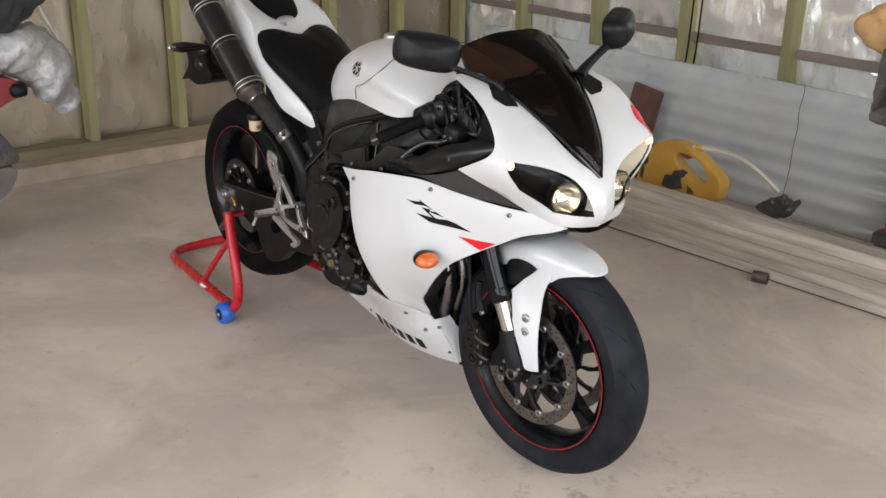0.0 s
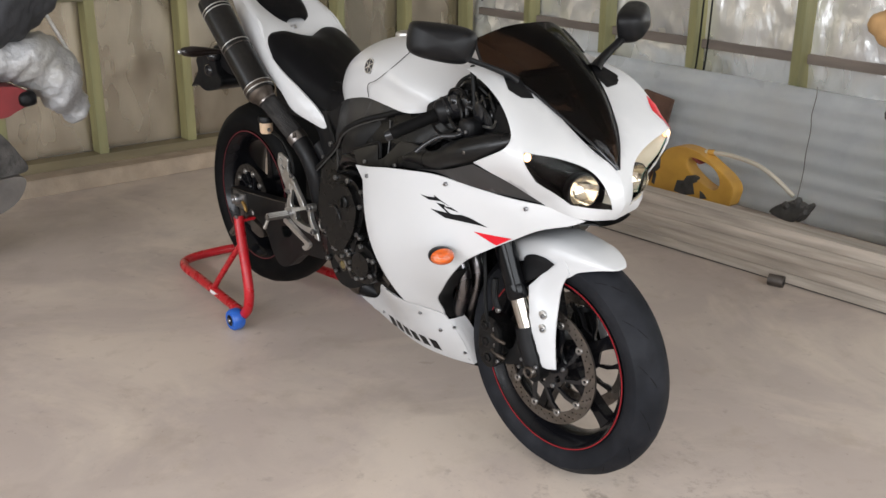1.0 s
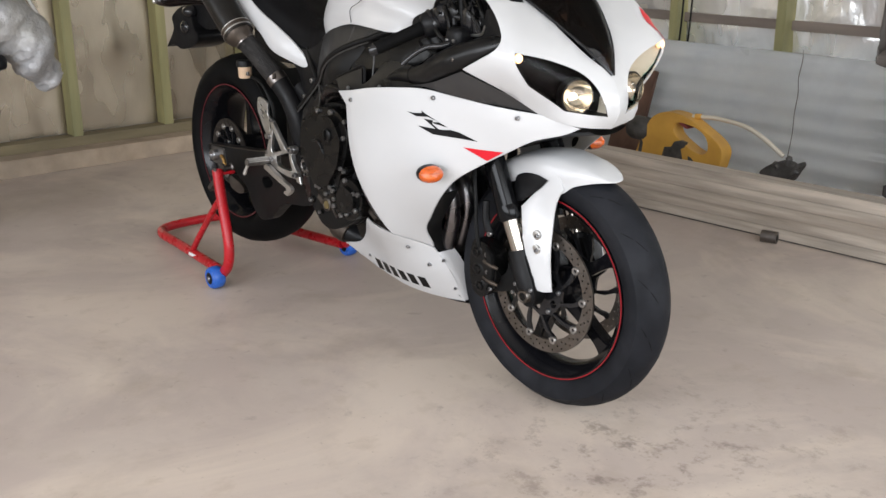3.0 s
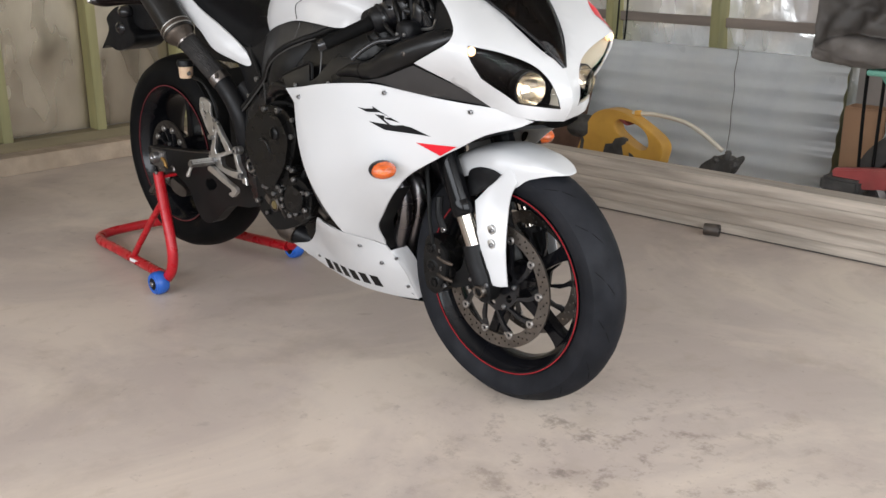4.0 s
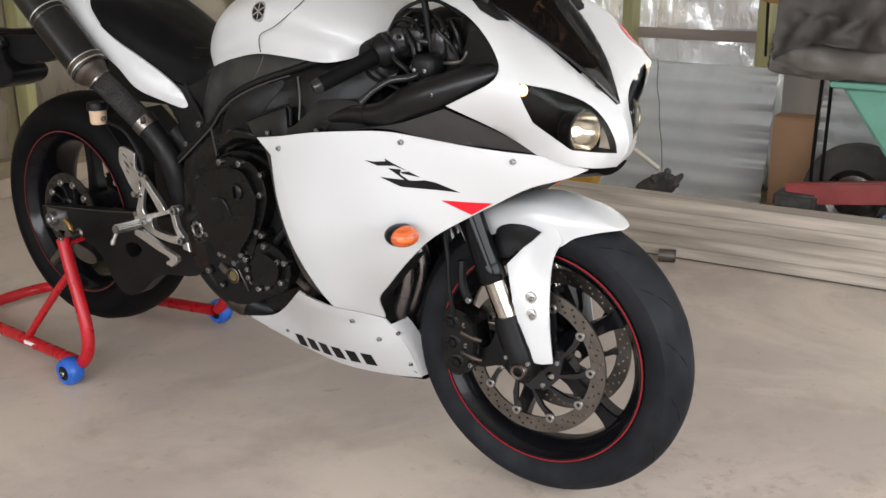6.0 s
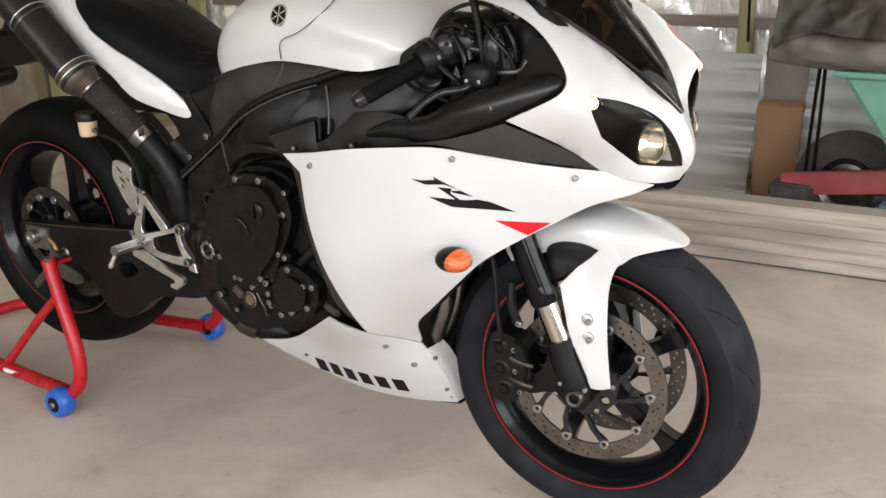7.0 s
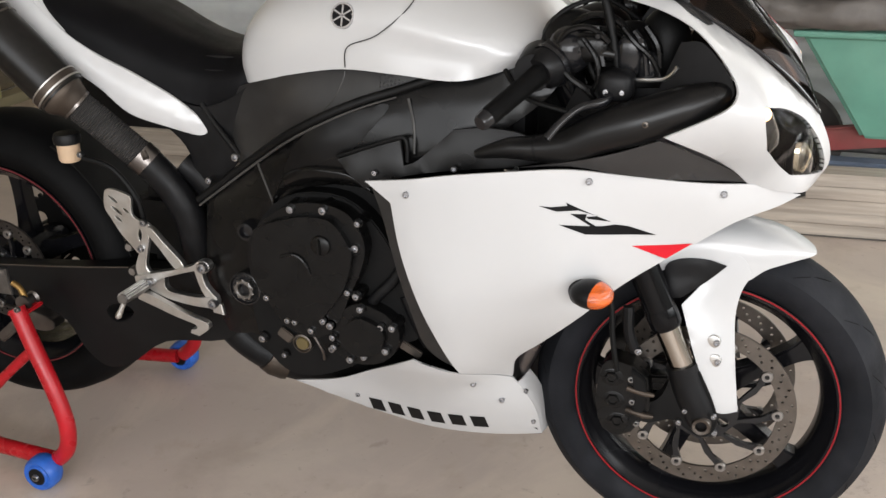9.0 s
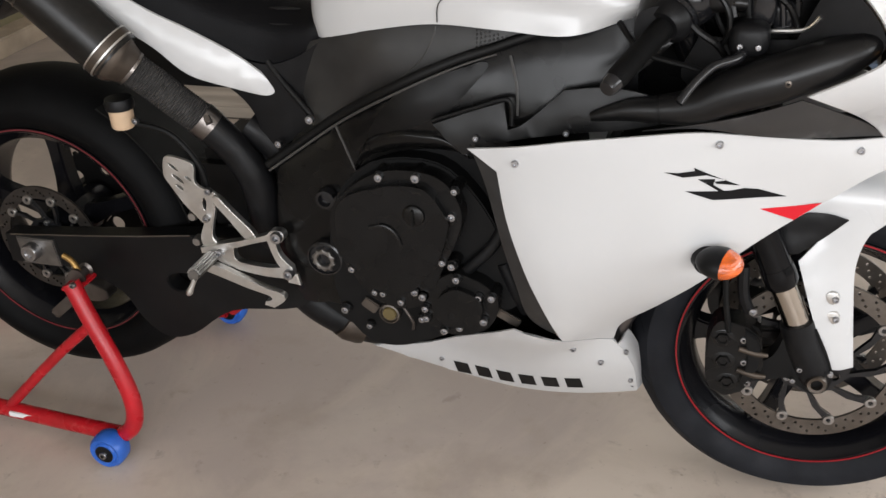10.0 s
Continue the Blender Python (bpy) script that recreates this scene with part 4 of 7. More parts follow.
nose_out = [(1.0925, 0.806, "c"), (1.1066, 0.765), (1.110, 0.725), (1.0946, 0.690, "c"), (1.035, 0.700), (0.985, 0.710), (0.940, 0.723, "c"), (0.893, 0.757), (0.846, 0.785), (0.774, 0.820, "c"), (0.812, 0.845), (0.845, 0.867), (0.857, 0.888),
            (0.852, 0.913), (0.838, 0.941), (0.818, 0.966), (0.789, 0.987), (0.742, 1.006, "c"), (0.812, 1.013), (0.889, 0.968), (0.944, 0.929), (0.993, 0.885), (1.042, 0.842)]
lamp_out = [(0.886, 0.863, "c"), (0.912, 0.857), (0.96, 0.843), (1.02, 0.817), (1.055, 0.787), (1.076, 0.750), (1.084, 0.721, "c"), (1.03, 0.731), (0.991, 0.737, "c"), (0.950, 0.767), (0.914, 0.794, "c"), (0.889, 0.838)]
deep = lambda k: (lambda u, v: NOSE(u, v) - k)
stations = (((1.5455, 0.002, .806), (1.5465, .806)), ((1.50, .044, .864), (1.519, .868)), ((1.434, .082, .922), (1.463, .936)), ((1.371, .108, .967), (1.407, .999)),
            ((1.315, .137, .997), (1.357, 1.040)), ((1.27, .158, 1.014), (1.308, 1.071)), ((1.236, .152, 1.044), (1.272, 1.086)), ((1.215, .138, 1.066), (1.244, 1.094)))
screen_rows = []
for k, ((ex, ey, ez), (rx, rz)) in enumerate(stations):
    puff = 0.010 * min(1.0, k / 2)
    mid = ((ex + rx) / 2 + puff, ey * 0.52, (ez + rz) / 2 + puff)
    screen_rows.append([(ex, -ey, ez), (mid[0], -mid[1], mid[2]), (rx, 0, rz), mid, (ex, ey, ez)])
def left_nose(bm):
    """The left half of the nose, which sits a little wider than the right."""
    out = flipped(bm)
    for v in out.verts:
        k = min(1.0, max(0.0, (v.co.y - 0.05) / 0.16)) * min(1.0, max(0.0, (v.co.x - 1.31) / 0.10))
        v.co.x += 0.030 * k
    return out


for s in (-1, 1):
    side = (lambda b: b) if s < 0 else left_nose
    cowl = bp("nose_cowl", side(shell(nose_out, NOSE, 0.004, -1.0, 0.018, [lamp_out], QUARTER, roll=0.002)), WHITE, "pearl white nose cowl")
    # left housing and wall are painted with the lamp's glow, the right stay dark
    lamp = bp("headlight", side(shell(lamp_out, deep(0.060), 0.004, -1.0, 0.015, (), QUARTER, roll=0.0)), HOUSING if s < 0 else LAMPGLOW, "lit headlight in a brown-black housing")
    rim = [curve(lamp_out, 5, True)]
    wall = bmesh.new()
    a = [wall.verts.new(QUARTER(p[0], p[1], NOSE(*p) - 0.003)) for p in rim[0]]
    b = [wall.verts.new(QUARTER(p[0], p[1], NOSE(*p) - 0.062)) for p in rim[0]]
    for i in range(len(a)):
        wall.faces.new([a[i], a[(i + 1) % len(a)], b[(i + 1) % len(a)], b[i]])
    bp("headlight_wall", side(wall), HOUSING if s < 0 else LAMPGLOW, "", lamp)
    lens = bp("headlight_lens", side(shell(lamp_out, deep(0.004), 0.0015, -1.0, 0.018, (), QUARTER, roll=0.0)), LENS, "clear headlight lens", lamp)
    lens.visible_shadow = False
    c = Vector((1.512, -0.080, 0.765))
    aim = Matrix.Translation(c) @ Matrix.Rotation(radians(-14), 4, "Z")
    bowl = moved(lathe([(0.0005, -0.020), (0.012, -0.018), (0.024, -0.012), (0.033, 0.002), (0.036, 0.012)], 32, "x", False), aim)
    bezel = moved(lathe([(0.0362, 0.013), (0.0395, 0.012), (0.0395, -0.012), (0.030, -0.026), (0.002, -0.028), (0.002, -0.0265), (0.028, -0.022), (0.0375, -0.006)], 32, "x"), aim)
    bp("bezel", side(bezel), HOUSING, "", lamp)
    bp("reflector", side(bowl), REFLECTOR, "bright projector bowl", lamp)
    ball = moved(ellipsoid((-0.006, 0, 0), (0.012, 0.0065, 0.007)), aim)
    bp("bulb", side(ball), BULB, "warm white lit bulb", lamp)
    dome = lathe([(0.036, 0.012), (0.034, 0.018), (0.026, 0.024), (0.014, 0.0275), (0.0, 0.0285)], 28, "x", False)
    part("projector_lens", side(moved(dome, aim)), PROJECTOR, lamp, "clear projector lens").visible_shadow = False
    small = moved(ellipsoid((0, 0, 0), (0.009, 0.009, 0.010)), Matrix.Translation((1.472, -0.209, 0.851)))
    bp("position_lamp", side(small), RUNLIGHT, "lit amber position lamp", lamp)
    ev = [(*qpt(*p)[:2], "c") for p in ((1.316, -.144, 1.000), (1.338, -.130, .998), (1.362, -.116, .980), (1.382, -.108, .953), (1.362, -.126, .957), (1.340, -.146, .975))]
    bp("mirror_base", side(shell(ev, lambda u, v: NOSE(u, v) + 0.004, 0.005, -1.0, 0.012, (), QUARTER)), BLACK, "", cowl)
bp("windscreen", thickened(loft(screen_rows, 6, 5), 0.003), SCREEN, "dark smoked double-bubble windscreen", None, False, 60)
for s in (-1, 1):
    side = (lambda b: b) if s < 0 else flipped
    bp("screen_edge", side(tube([row[0] for row in screen_rows], 0.0035, 8, 5)), GLOSSBLACK, "")
    # red mark at the back of the nose
    bp("nose_flash", left_nose(shell([qpt(*p)[:2] + ("c",) for p in ((1.392, -.186, .930), (1.420, -.221, .909), (1.444, -.227, .882), (1.468, -.221, .858), (1.456, -.196, .868), (1.426, -.172, .900))], deep(-0.0008), 0.0003, -1.0, 0.012, (), QUARTER, roll=0.0)), DECALRED, "") if s > 0 else None

# -- indicators --
for s in (-1, 1):
    side = (lambda b: b) if s < 0 else flipped
    M = Matrix.Translation((1.256, -0.268, 0.580)) @ Matrix.Rotation(radians(-18), 4, "Z")
    e = ellipsoid((0, 0, 0), (0.033, 0.031, 0.0208), 32, 20)
    front = e.copy()
    bmesh.ops.bisect_plane(e, geom=e.verts[:] + e.edges[:] + e.faces[:], plane_co=(0.009, 0, 0), plane_no=(1, 0, 0), clear_outer=True)
    bmesh.ops.bisect_plane(front, geom=front.verts[:] + front.edges[:] + front.faces[:], plane_co=(0.009, 0, 0), plane_no=(1, 0, 0), clear_inner=True)
    ind = bp("indicator", side(moved(e, M)), BLACK, "small amber turn indicator on a black stalk")
    bp("amber_lens", side(moved(front, M)), AMBER, "amber lens", ind)
    bp("indicator_stalk", side(tube([(1.232, -0.235, 0.572), (1.238, -0.262, 0.572)], [0.02, 0.016], 16, 1)), BLACK, "", ind)

# -- mirrors --
for s in (-1, 1):
    side = (lambda b: b) if s < 0 else flipped
    M = Matrix.Translation((1.296, -0.300, 1.079)) @ Matrix.Rotation(radians(-8), 4, "X") @ Matrix.Rotation(radians(-30), 4, "Z")
    rows = []
    for t, k in ((-0.024, 0.94), (-0.018, 1.0), (0.0, 1.0), (0.018, 0.92), (0.034, 0.66), (0.042, 0.2)):
        rows.append([(t, 0.074 * k * y, 0.0405 * k * z) for y, z in ((-1.0, 0.55), (-0.9, 0.92), (-0.3, 1.0), (0.6, 0.92), (0.98, 0.55), (0.92, -0.5), (0.6, -1.0), (-0.4, -0.92), (-0.92, -0.62), (-1.02, 0.0))])
    mir = bp("mirror", side(moved(loft(rows, 4, 4, True, True), M)), BLACK, "black rear-view mirror on an arm")
    bp("mirror_arm", side(tube([(1.342, -0.126, 0.986), (1.335, -0.150, 1.003), (1.322, -0.205, 1.027), (1.304, -0.285, 1.058)], [0.012, 0.007, 0.0058, 0.008] if s < 0 else [0.016, 0.012, 0.010, 0.011], 12)), BLACK, "", mir)
    glass = [(-0.0245, 0.062 * y, 0.036 * z) for y, z in ((-1.0, 0.5), (-0.3, 0.95), (0.6, 0.88), (0.95, 0.5), (0.9, -0.45), (0.55, -0.92), (-0.4, -0.86), (-0.95, -0.5))]
    g = bmesh.new()
    g.faces.new([g.verts.new(p) for p in glass])
    bp("mirror_glass", side(moved(g, M)), CHROME, "", mir)

# -- tank, seat, tail --
tank_rows = []
for x, pts in ((0.592, ((-.05, .838), (-.06, .862), (-.055, .885), (-.03, .905), (0, .91))),
               (0.618, ((-.105, .824), (-.112, .862), (-.095, .905), (-.05, .935), (0, .943))),
               (0.67, ((-.137, .838), (-.14, .882), (-.12, .938), (-.062, .972), (0, .980))),
               (0.74, ((-.156, .856), (-.160, .902), (-.138, .960), (-.07, .998), (0, 1.006))),
               (0.83, ((-.174, .872), (-.174, .915), (-.160, .972), (-.08, 1.014), (0, 1.022))),
               (0.93, ((-.190, .872), (-.184, .910), (-.180, .962), (-.095, 1.012), (0, 1.027))),
               (1.03, ((-.192, .868), (-.184, .898), (-.184, .938), (-.095, .984), (0, 1.0))),
               (1.11, ((-.150, .885), (-.172, .905), (-.148, .932), (-.08, .955), (0, .962))),
               (1.15, ((-.11, .89), (-.12, .90), (-.10, .915), (-.06, .925), (0, .928)))):
    right = [(x, y, z) for y, z in pts]
    tank_rows.append(right + [(x, -y, z) for x, y, z in reversed(right[:-1])])
tank = bp("fuel_tank", loft(tank_rows, 4, 5), WHITE, "pearl white fuel tank with a round dark emblem", None, False, 60)
for s in (-1, 1):
    side = (lambda b: b) if s < 0 else flipped
    M = Matrix.Translation((0.835, -0.1705, 0.9550)) @ Matrix.Rotation(radians(-20), 4, "X") @ Matrix.Rotation(radians(-4), 4, "Z")
    em = bp("tank_emblem", side(moved(lathe([(0.0, -0.002), (0.0185, -0.002), (0.020, 0.0), (0.020, 0.008), (0.0, 0.008)], 36, "y", False), M)), DECALBLACK, "round black emblem with a silver ring", tank)
    bp("emblem_ring", side(moved(lathe([(0.0175, -0.0030), (0.0200, -0.0030), (0.0205, 0.0), (0.0172, 0.0)], 36), M)), GREYDECAL, "", em)
    for k in range(3):
        bar = block((-0.0165, -0.0032, -0.0014), (0.0165, -0.001, 0.0014), 0)
        bp("emblem_bar", side(moved(bar, M @ Matrix.Rotation(radians(60 * k + 30), 4, "Y"))), GREYDECAL, "", em)
    seam = [(0.836, -0.1765, 0.876), (0.846, -0.1845, 0.910), (0.90, -0.1935, 0.932), (0.945, -0.170, 0.972), (0.95, -0.12, 1.004), (0.955, -0.06, 1.022)]
    bp("tank_seam", side(tube(seam, 0.0010, 6)), SEAM, "", tank)
cap = moved(lathe([(0.0, 0.008), (0.028, 0.008), (0.034, 0.006), (0.036, 0.0), (0.036, -0.01), (0.0, -0.01)], 32, "z", False), Matrix.Translation((0.775, 0, 1.015)))
bp("filler_cap", cap, ALU, "round filler cap", tank)

cover_depth = spline_depth([(0.55, 0.80, -0.092), (0.58, 0.735, -0.118), (0.65, 0.832, -0.130), (0.829, 0.874, -0.160), (0.981, 0.858, -0.172), (0.909, 0.833, -0.178), (0.722, 0.745, -0.160), (0.61, 0.69, -0.143), (0.72, 0.80, -0.166)])
cover_out = [(0.548, 0.800, "c"), (0.600, 0.815), (0.652, 0.833), (0.742, 0.858), (0.829, 0.876), (0.911, 0.876), (0.953, 0.868), (0.983, 0.857, "c"), (0.909, 0.831), (0.808, 0.787), (0.722, 0.743), (0.649, 0.700), (0.607, 0.688, "c"), (0.585, 0.735)]
frame_out = [(0.537, 0.618, "c"), (0.66, 0.708, "c"), (0.778, 0.773), (0.919, 0.838), (1.04, 0.876), (1.14, 0.903), (1.174, 0.886), (1.160, 0.845), (1.09, 0.790), (0.995, 0.735), (0.900, 0.712), (0.850, 0.700), (0.805, 0.690), (0.750, 0.672), (0.704, 0.640), (0.682, 0.585), (0.680, 0.48), (0.690, 0.385, "c"), (0.560, 0.362, "c"), (0.526, 0.443)]
frame_depth = spline_depth([(0.54, 0.618, -0.150), (0.66, 0.71, -0.162), (0.92, 0.838, -0.186), (1.15, 0.89, -0.150), (1.0, 0.74, -0.205), (0.85, 0.70, -0.205), (0.82, 0.745, -0.218), (0.755, 0.715, -0.205), (0.70, 0.62, -0.185), (0.62, 0.475, -0.178), (0.56, 0.365, -0.160), (0.69, 0.39, -0.185)])
for s in (-1, 1):
    side = (lambda b: b) if s < 0 else flipped
    cover = bp("tank_side_cover", side(shell(cover_out, cover_depth, 0.006, 1.0, 0.022)), COVER, "black tank side cover")
    line = ((0.829, 0.866), (0.826, 0.852), (0.812, 0.824), (0.790, 0.801), (0.762, 0.781), (0.712, 0.753))
    bp("cover_seam", side(tube([(x, cover_depth(x, z) + 0.0004, z) for x, z in line], 0.0011, 6)), EDGE, "pale stitched seam", cover)
    dots = []
    for i in range(9):
        for j in range(6 - i // 3):
            x, z = 0.893 + 0.0062 * i, 0.864 - 0.0052 * i * 0.25 - 0.0056 * j + 0.0022 * (i % 2)
            if z > 0.828 + 0.42 * (x - 0.893):
                dots.append(moved(ellipsoid((0, 0, 0), (0.0019, 0.0010, 0.0019), 8, 5), Matrix.Translation((x, cover_depth(x, z), z))))
    tagged(bp("grip_dots", side(joined(*dots)), COVER, "", cover), kind="stuff")
    spar = bp("frame_spar", side(shell(frame_out, frame_depth, 0.035, 1.0, 0.024, roll=0.006)), FRAME, "satin black aluminium frame spar")
    edge = ((0.524, 0.607), (0.60, 0.662), (0.664, 0.7075), (0.725, 0.748), (0.777, 0.778), (0.83, 0.804), (0.879, 0.823), (0.925, 0.837), (0.98, 0.856), (1.04, 0.874), (1.10, 0.890))
    # dark tube that paints the shade in the groove under the cover
    bp("spar_groove_shade", side(tube([(x - 0.004, frame_depth(x, z) + 0.004, z + 0.007) for x, z in edge], 0.0075, 10, 4)), DEEP, "", spar)
    # pale line that paints the light caught on the spar's edge
    bp("spar_ridge", side(tube([(x, frame_depth(x, z) - 0.0015, z - 0.001) for x, z in edge[:8]], [0.0022, 0.0024, 0.0022, 0.0018, 0.0014], 8, 4)), EDGE, "thin edge line with its glint painted in", spar)
    bp("spar_recess", side(shell([(0.777, 0.775, "c"), (0.752, 0.750), (0.725, 0.709), (0.720, 0.689, "c"), (0.773, 0.714), (0.834, 0.744), (0.857, 0.754), (0.892, 0.792), (0.914, 0.820), (0.905, 0.826), (0.885, 0.820), (0.83, 0.802)], lambda u, v: frame_depth(u, v) - 0.004, 0.004, 1.0, 0.02, roll=0.003)), SWING, "", spar)
    arch_top = [(0.700, 0.655), (0.722, 0.692), (0.773, 0.716), (0.819, 0.7185), (0.851, 0.7125), (0.884, 0.6915)]
    arch_low = [(0.688, 0.622), (0.708, 0.646), (0.750, 0.668), (0.806, 0.684), (0.858, 0.682), (0.886, 0.672)]
    rows = []
    for (x1, z1), (x2, z2) in zip(arch_top, arch_low):
        d1, d2 = frame_depth(x1, z1) - 0.005, frame_depth(x2, z2) + 0.016
        rows.append([(x1, d1 + 0.004, z1 + 0.004), (x1, d1 - 0.003, z1 - 0.003), ((x1 + x2) / 2, d1 * 0.6 + d2 * 0.4 - 0.008, (z1 + z2) / 2), (x2, d2, z2)])
    bp("spar_arch", side(thickened(loft(rows, 5, 5), 0.003)), FRAME, "smooth arched casting over the engine cover", spar)
    bp("spar_weld", side(tube([(0.655, frame_depth(.655, .702), 0.702), (0.674, frame_depth(.674, .668) - 0.001, 0.668), (0.692, frame_depth(.692, .634), 0.634)], 0.0020, 6)), EDGE, "", spar)
    bp("spar_weld", side(tube([(0.945, frame_depth(.945, .833) - 0.001, 0.835), (0.956, frame_depth(.956, .795) - 0.001, 0.795), (0.958, frame_depth(.958, .752), 0.752)], 0.0022, 6)), EDGE, "", spar)
    up = shell([(0.884, 0.700, "c"), (0.838, 0.741, "c"), (0.896, 0.763), (0.943, 0.7785, "c"), (0.950, 0.740, "c"), (0.975, 0.752), (1.028, 0.800, "c"), (1.08, 0.806), (1.14, 0.800), (1.20, 0.772, "c"), (1.12, 0.752), (1.046, 0.742), (0.95, 0.724)], lambda u, v: -0.222 - 0.3 * (0.80 - v) * 0.6, 0.005, 1.0, 0.02)
    # dark tube that paints the shadow band above the panel's edge
    bp("panel_gap_shade", side(tube([(0.836, -0.224, 0.744), (0.896, -0.224, 0.7665), (0.9425, -0.223, 0.7825), (0.9535, -0.223, 0.776), (0.954, -0.224, 0.745)], 0.0035, 8, 4)), DEEP, "", spar)
    duct = bp("fairing_inner_panel", side(up), TRIM, "black inner fairing panel")
    for x, z in ((0.905, 0.728), (1.035, 0.745)):
        bolt(duct, x, s * 0.240, z, 0.0055, "panel_screw", (0, s, 0))
    trim = bp("cockpit_trim", side(tube([(1.068, -0.235, 0.770), (1.118, -0.234, 0.783), (1.160, -0.233, 0.786), (1.204, -0.232, 0.793), (1.249, -0.230, 0.814), (1.302, -0.227, 0.833), (1.370, -0.212, 0.857), (1.410, -0.200, 0.873), (1.430, -0.191, 0.884)],
                                  [0.006, 0.0155, 0.0195, 0.0250, 0.030, 0.032, 0.0295, 0.020, 0.008], 18)), TRIM, "rounded black cockpit trim")
    bp("trim_joint", side(tube([(1.158, -0.233, 0.7857), (1.162, -0.233, 0.7863)], 0.0203, 18, 1)), DEEP, "", trim)
    bp("trim_screw", side(moved(lathe([(0.0, -0.001), (0.002, -0.001), (0.0022, -0.003), (0.0045, -0.002), (0.005, 0.004), (0.0, 0.004)], 12, "y", False), Matrix.Translation((1.318, -0.2545, 0.838)))), ROTOR, "", trim)
    inner = [(1.18, 0.80), (1.20, 0.862, "c"), (1.27, 0.866), (1.325, 0.872, "c"), (1.338, 0.905), (1.352, 0.940, "c"), (1.385, 0.940), (1.425, 0.895), (1.42, 0.86), (1.34, 0.81), (1.25, 0.78)]
    bp("cockpit_lining", side(shell(inner, lambda u, v: -0.150 - 0.06 * max(0, (u - 1.2)) / 0.22, 0.003, 1.0, 0.03)), BLACK, "", trim)
    bp("tray_edge", side(tube([(1.268, -0.172, 0.880), (1.330, -0.184, 0.886), (1.350, -0.190, 0.906)], 0.0032, 8, 4)), ALU, "", trim)
    tail_depth = spline_depth([(0.535, 0.735, -0.127), (0.45, 0.79, -0.148), (0.35, 0.84, -0.158), (0.24, 0.91, -0.160), (0.15, 0.98, -0.150), (0.03, 1.06, -0.122), (-0.06, 1.11, -0.10), (0.30, 0.93, -0.146), (0.20, 1.0, -0.140), (0.46, 0.74, -0.150)])
    tail_out = [(0.537, 0.7325), (0.531, 0.748), (0.515, 0.768), (0.472, 0.803), (0.41, 0.838), (0.346, 0.868), (0.283, 0.908), (0.238, 0.956), (0.205, 0.998), (0.12, 1.035), (0.0, 1.085), (-0.08, 1.118, "c"), (-0.05, 1.085), (0.03, 1.03), (0.09, 0.99), (0.147, 0.944), (0.209, 0.898), (0.286, 0.850), (0.35, 0.812), (0.405, 0.768), (0.47, 0.744), (0.520, 0.7285)]
    bp("tail_fairing", side(shell(tail_out, tail_depth, 0.005, 1.0, 0.02, roll=0.006)), WHITE, "pearl white tail fairing")
    sub = [(0.500, 0.600, "c"), (0.602, 0.690, "c"), (0.600, 0.745), (0.628, 0.822, "c"), (0.575, 0.790), (0.52, 0.778), (0.44, 0.80), (0.36, 0.835, "c"), (0.36, 0.78), (0.44, 0.745), (0.495, 0.690)]
    rail = tube([(0.528, -0.112, 0.782), (0.550, -0.120, 0.757), (0.580, -0.128, 0.727), (0.606, -0.135, 0.702)], 0.0055, 10)
    subp = bp("subframe_plate", side(shell(sub, lambda u, v: -0.120, 0.012, 1.0, 0.03)), BLACK, "black subframe")
    bp("subframe_rail", side(rail), SWING, "", subp)
    bolt(subp, 0.609, s * 0.153, 0.703, 0.0085, "subframe_bolt", (0, s, 0))
    bolt(subp, 0.540, s * 0.136, 0.649, 0.0075, "subframe_bolt", (0, s, 0))
seat_rows = []
for lip, pts in (((0.205, 0.255), ((-.118, .946), (-.09, .955), (-.055, .953), (-.02, .944), (0, .940))),
                 ((0.225, 0.275), ((-.140, .928), (-.125, .962), (-.075, .972), (-.03, .960), (0, .955))),
                 ((0.29, 0.32), ((-.147, .882), (-.138, .932), (-.085, .958), (-.035, .955), (0, .953))),
                 ((0.38, 0.39), ((-.140, .836), (-.128, .890), (-.080, .922), (-.035, .927), (0, .927))),
                 ((0.46, 0.465), ((-.126, .799), (-.116, .850), (-.074, .885), (-.03, .893), (0, .894))),
                 ((0.53, 0.535), ((-.113, .778), (-.108, .828), (-.072, .864), (-.030, .873), (0, .874))),
                 ((0.575, 0.58), ((-.110, .783), (-.108, .828), (-.074, .862), (-.030, .871), (0, .872))),
                 ((0.605, 0.61), ((-.108, .804), (-.106, .838), (-.074, .866), (-.030, .874), (0, .875))),
                 ((0.630, 0.64), ((-.102, .828), (-.098, .850), (-.070, .869), (-.028, .876), (0, .877)))):
    right = [(lip[0] + (lip[1] - lip[0]) * (1 - abs(y) / 0.15) ** 2, y, z) for y, z in pts]
    seat_rows.append(right + [(x, -y, z) for x, y, z in reversed(right[:-1])])
bp("rider_seat", loft(seat_rows, 4, 5), SEAT, "black vinyl rider seat with a notched rear edge", None, False, 60)
top_rows = []
for x, w, z0, z1 in ((0.29, 0.148, 0.905, 0.915), (0.245, 0.150, 0.945, 0.945), (0.19, 0.142, 0.998, 0.975), (0.12, 0.134, 1.034, 1.005), (0.03, 0.118, 1.072, 1.045), (-0.07, 0.098, 1.113, 1.095)):
    right = [(x, -w, z0), (x, -w * 0.85, z0 + 0.006), (x, -w * 0.5, (z0 + z1) / 2 + 0.008), (x, 0, z1 + 0.006)]
    top_rows.append(right + [(a, -y, z) for a, y, z in reversed(right[:-1])])
tail_top = bp("tail_top", loft(top_rows, 4, 4), WHITE, "white tail top with a small passenger pad")
pad_rows = []
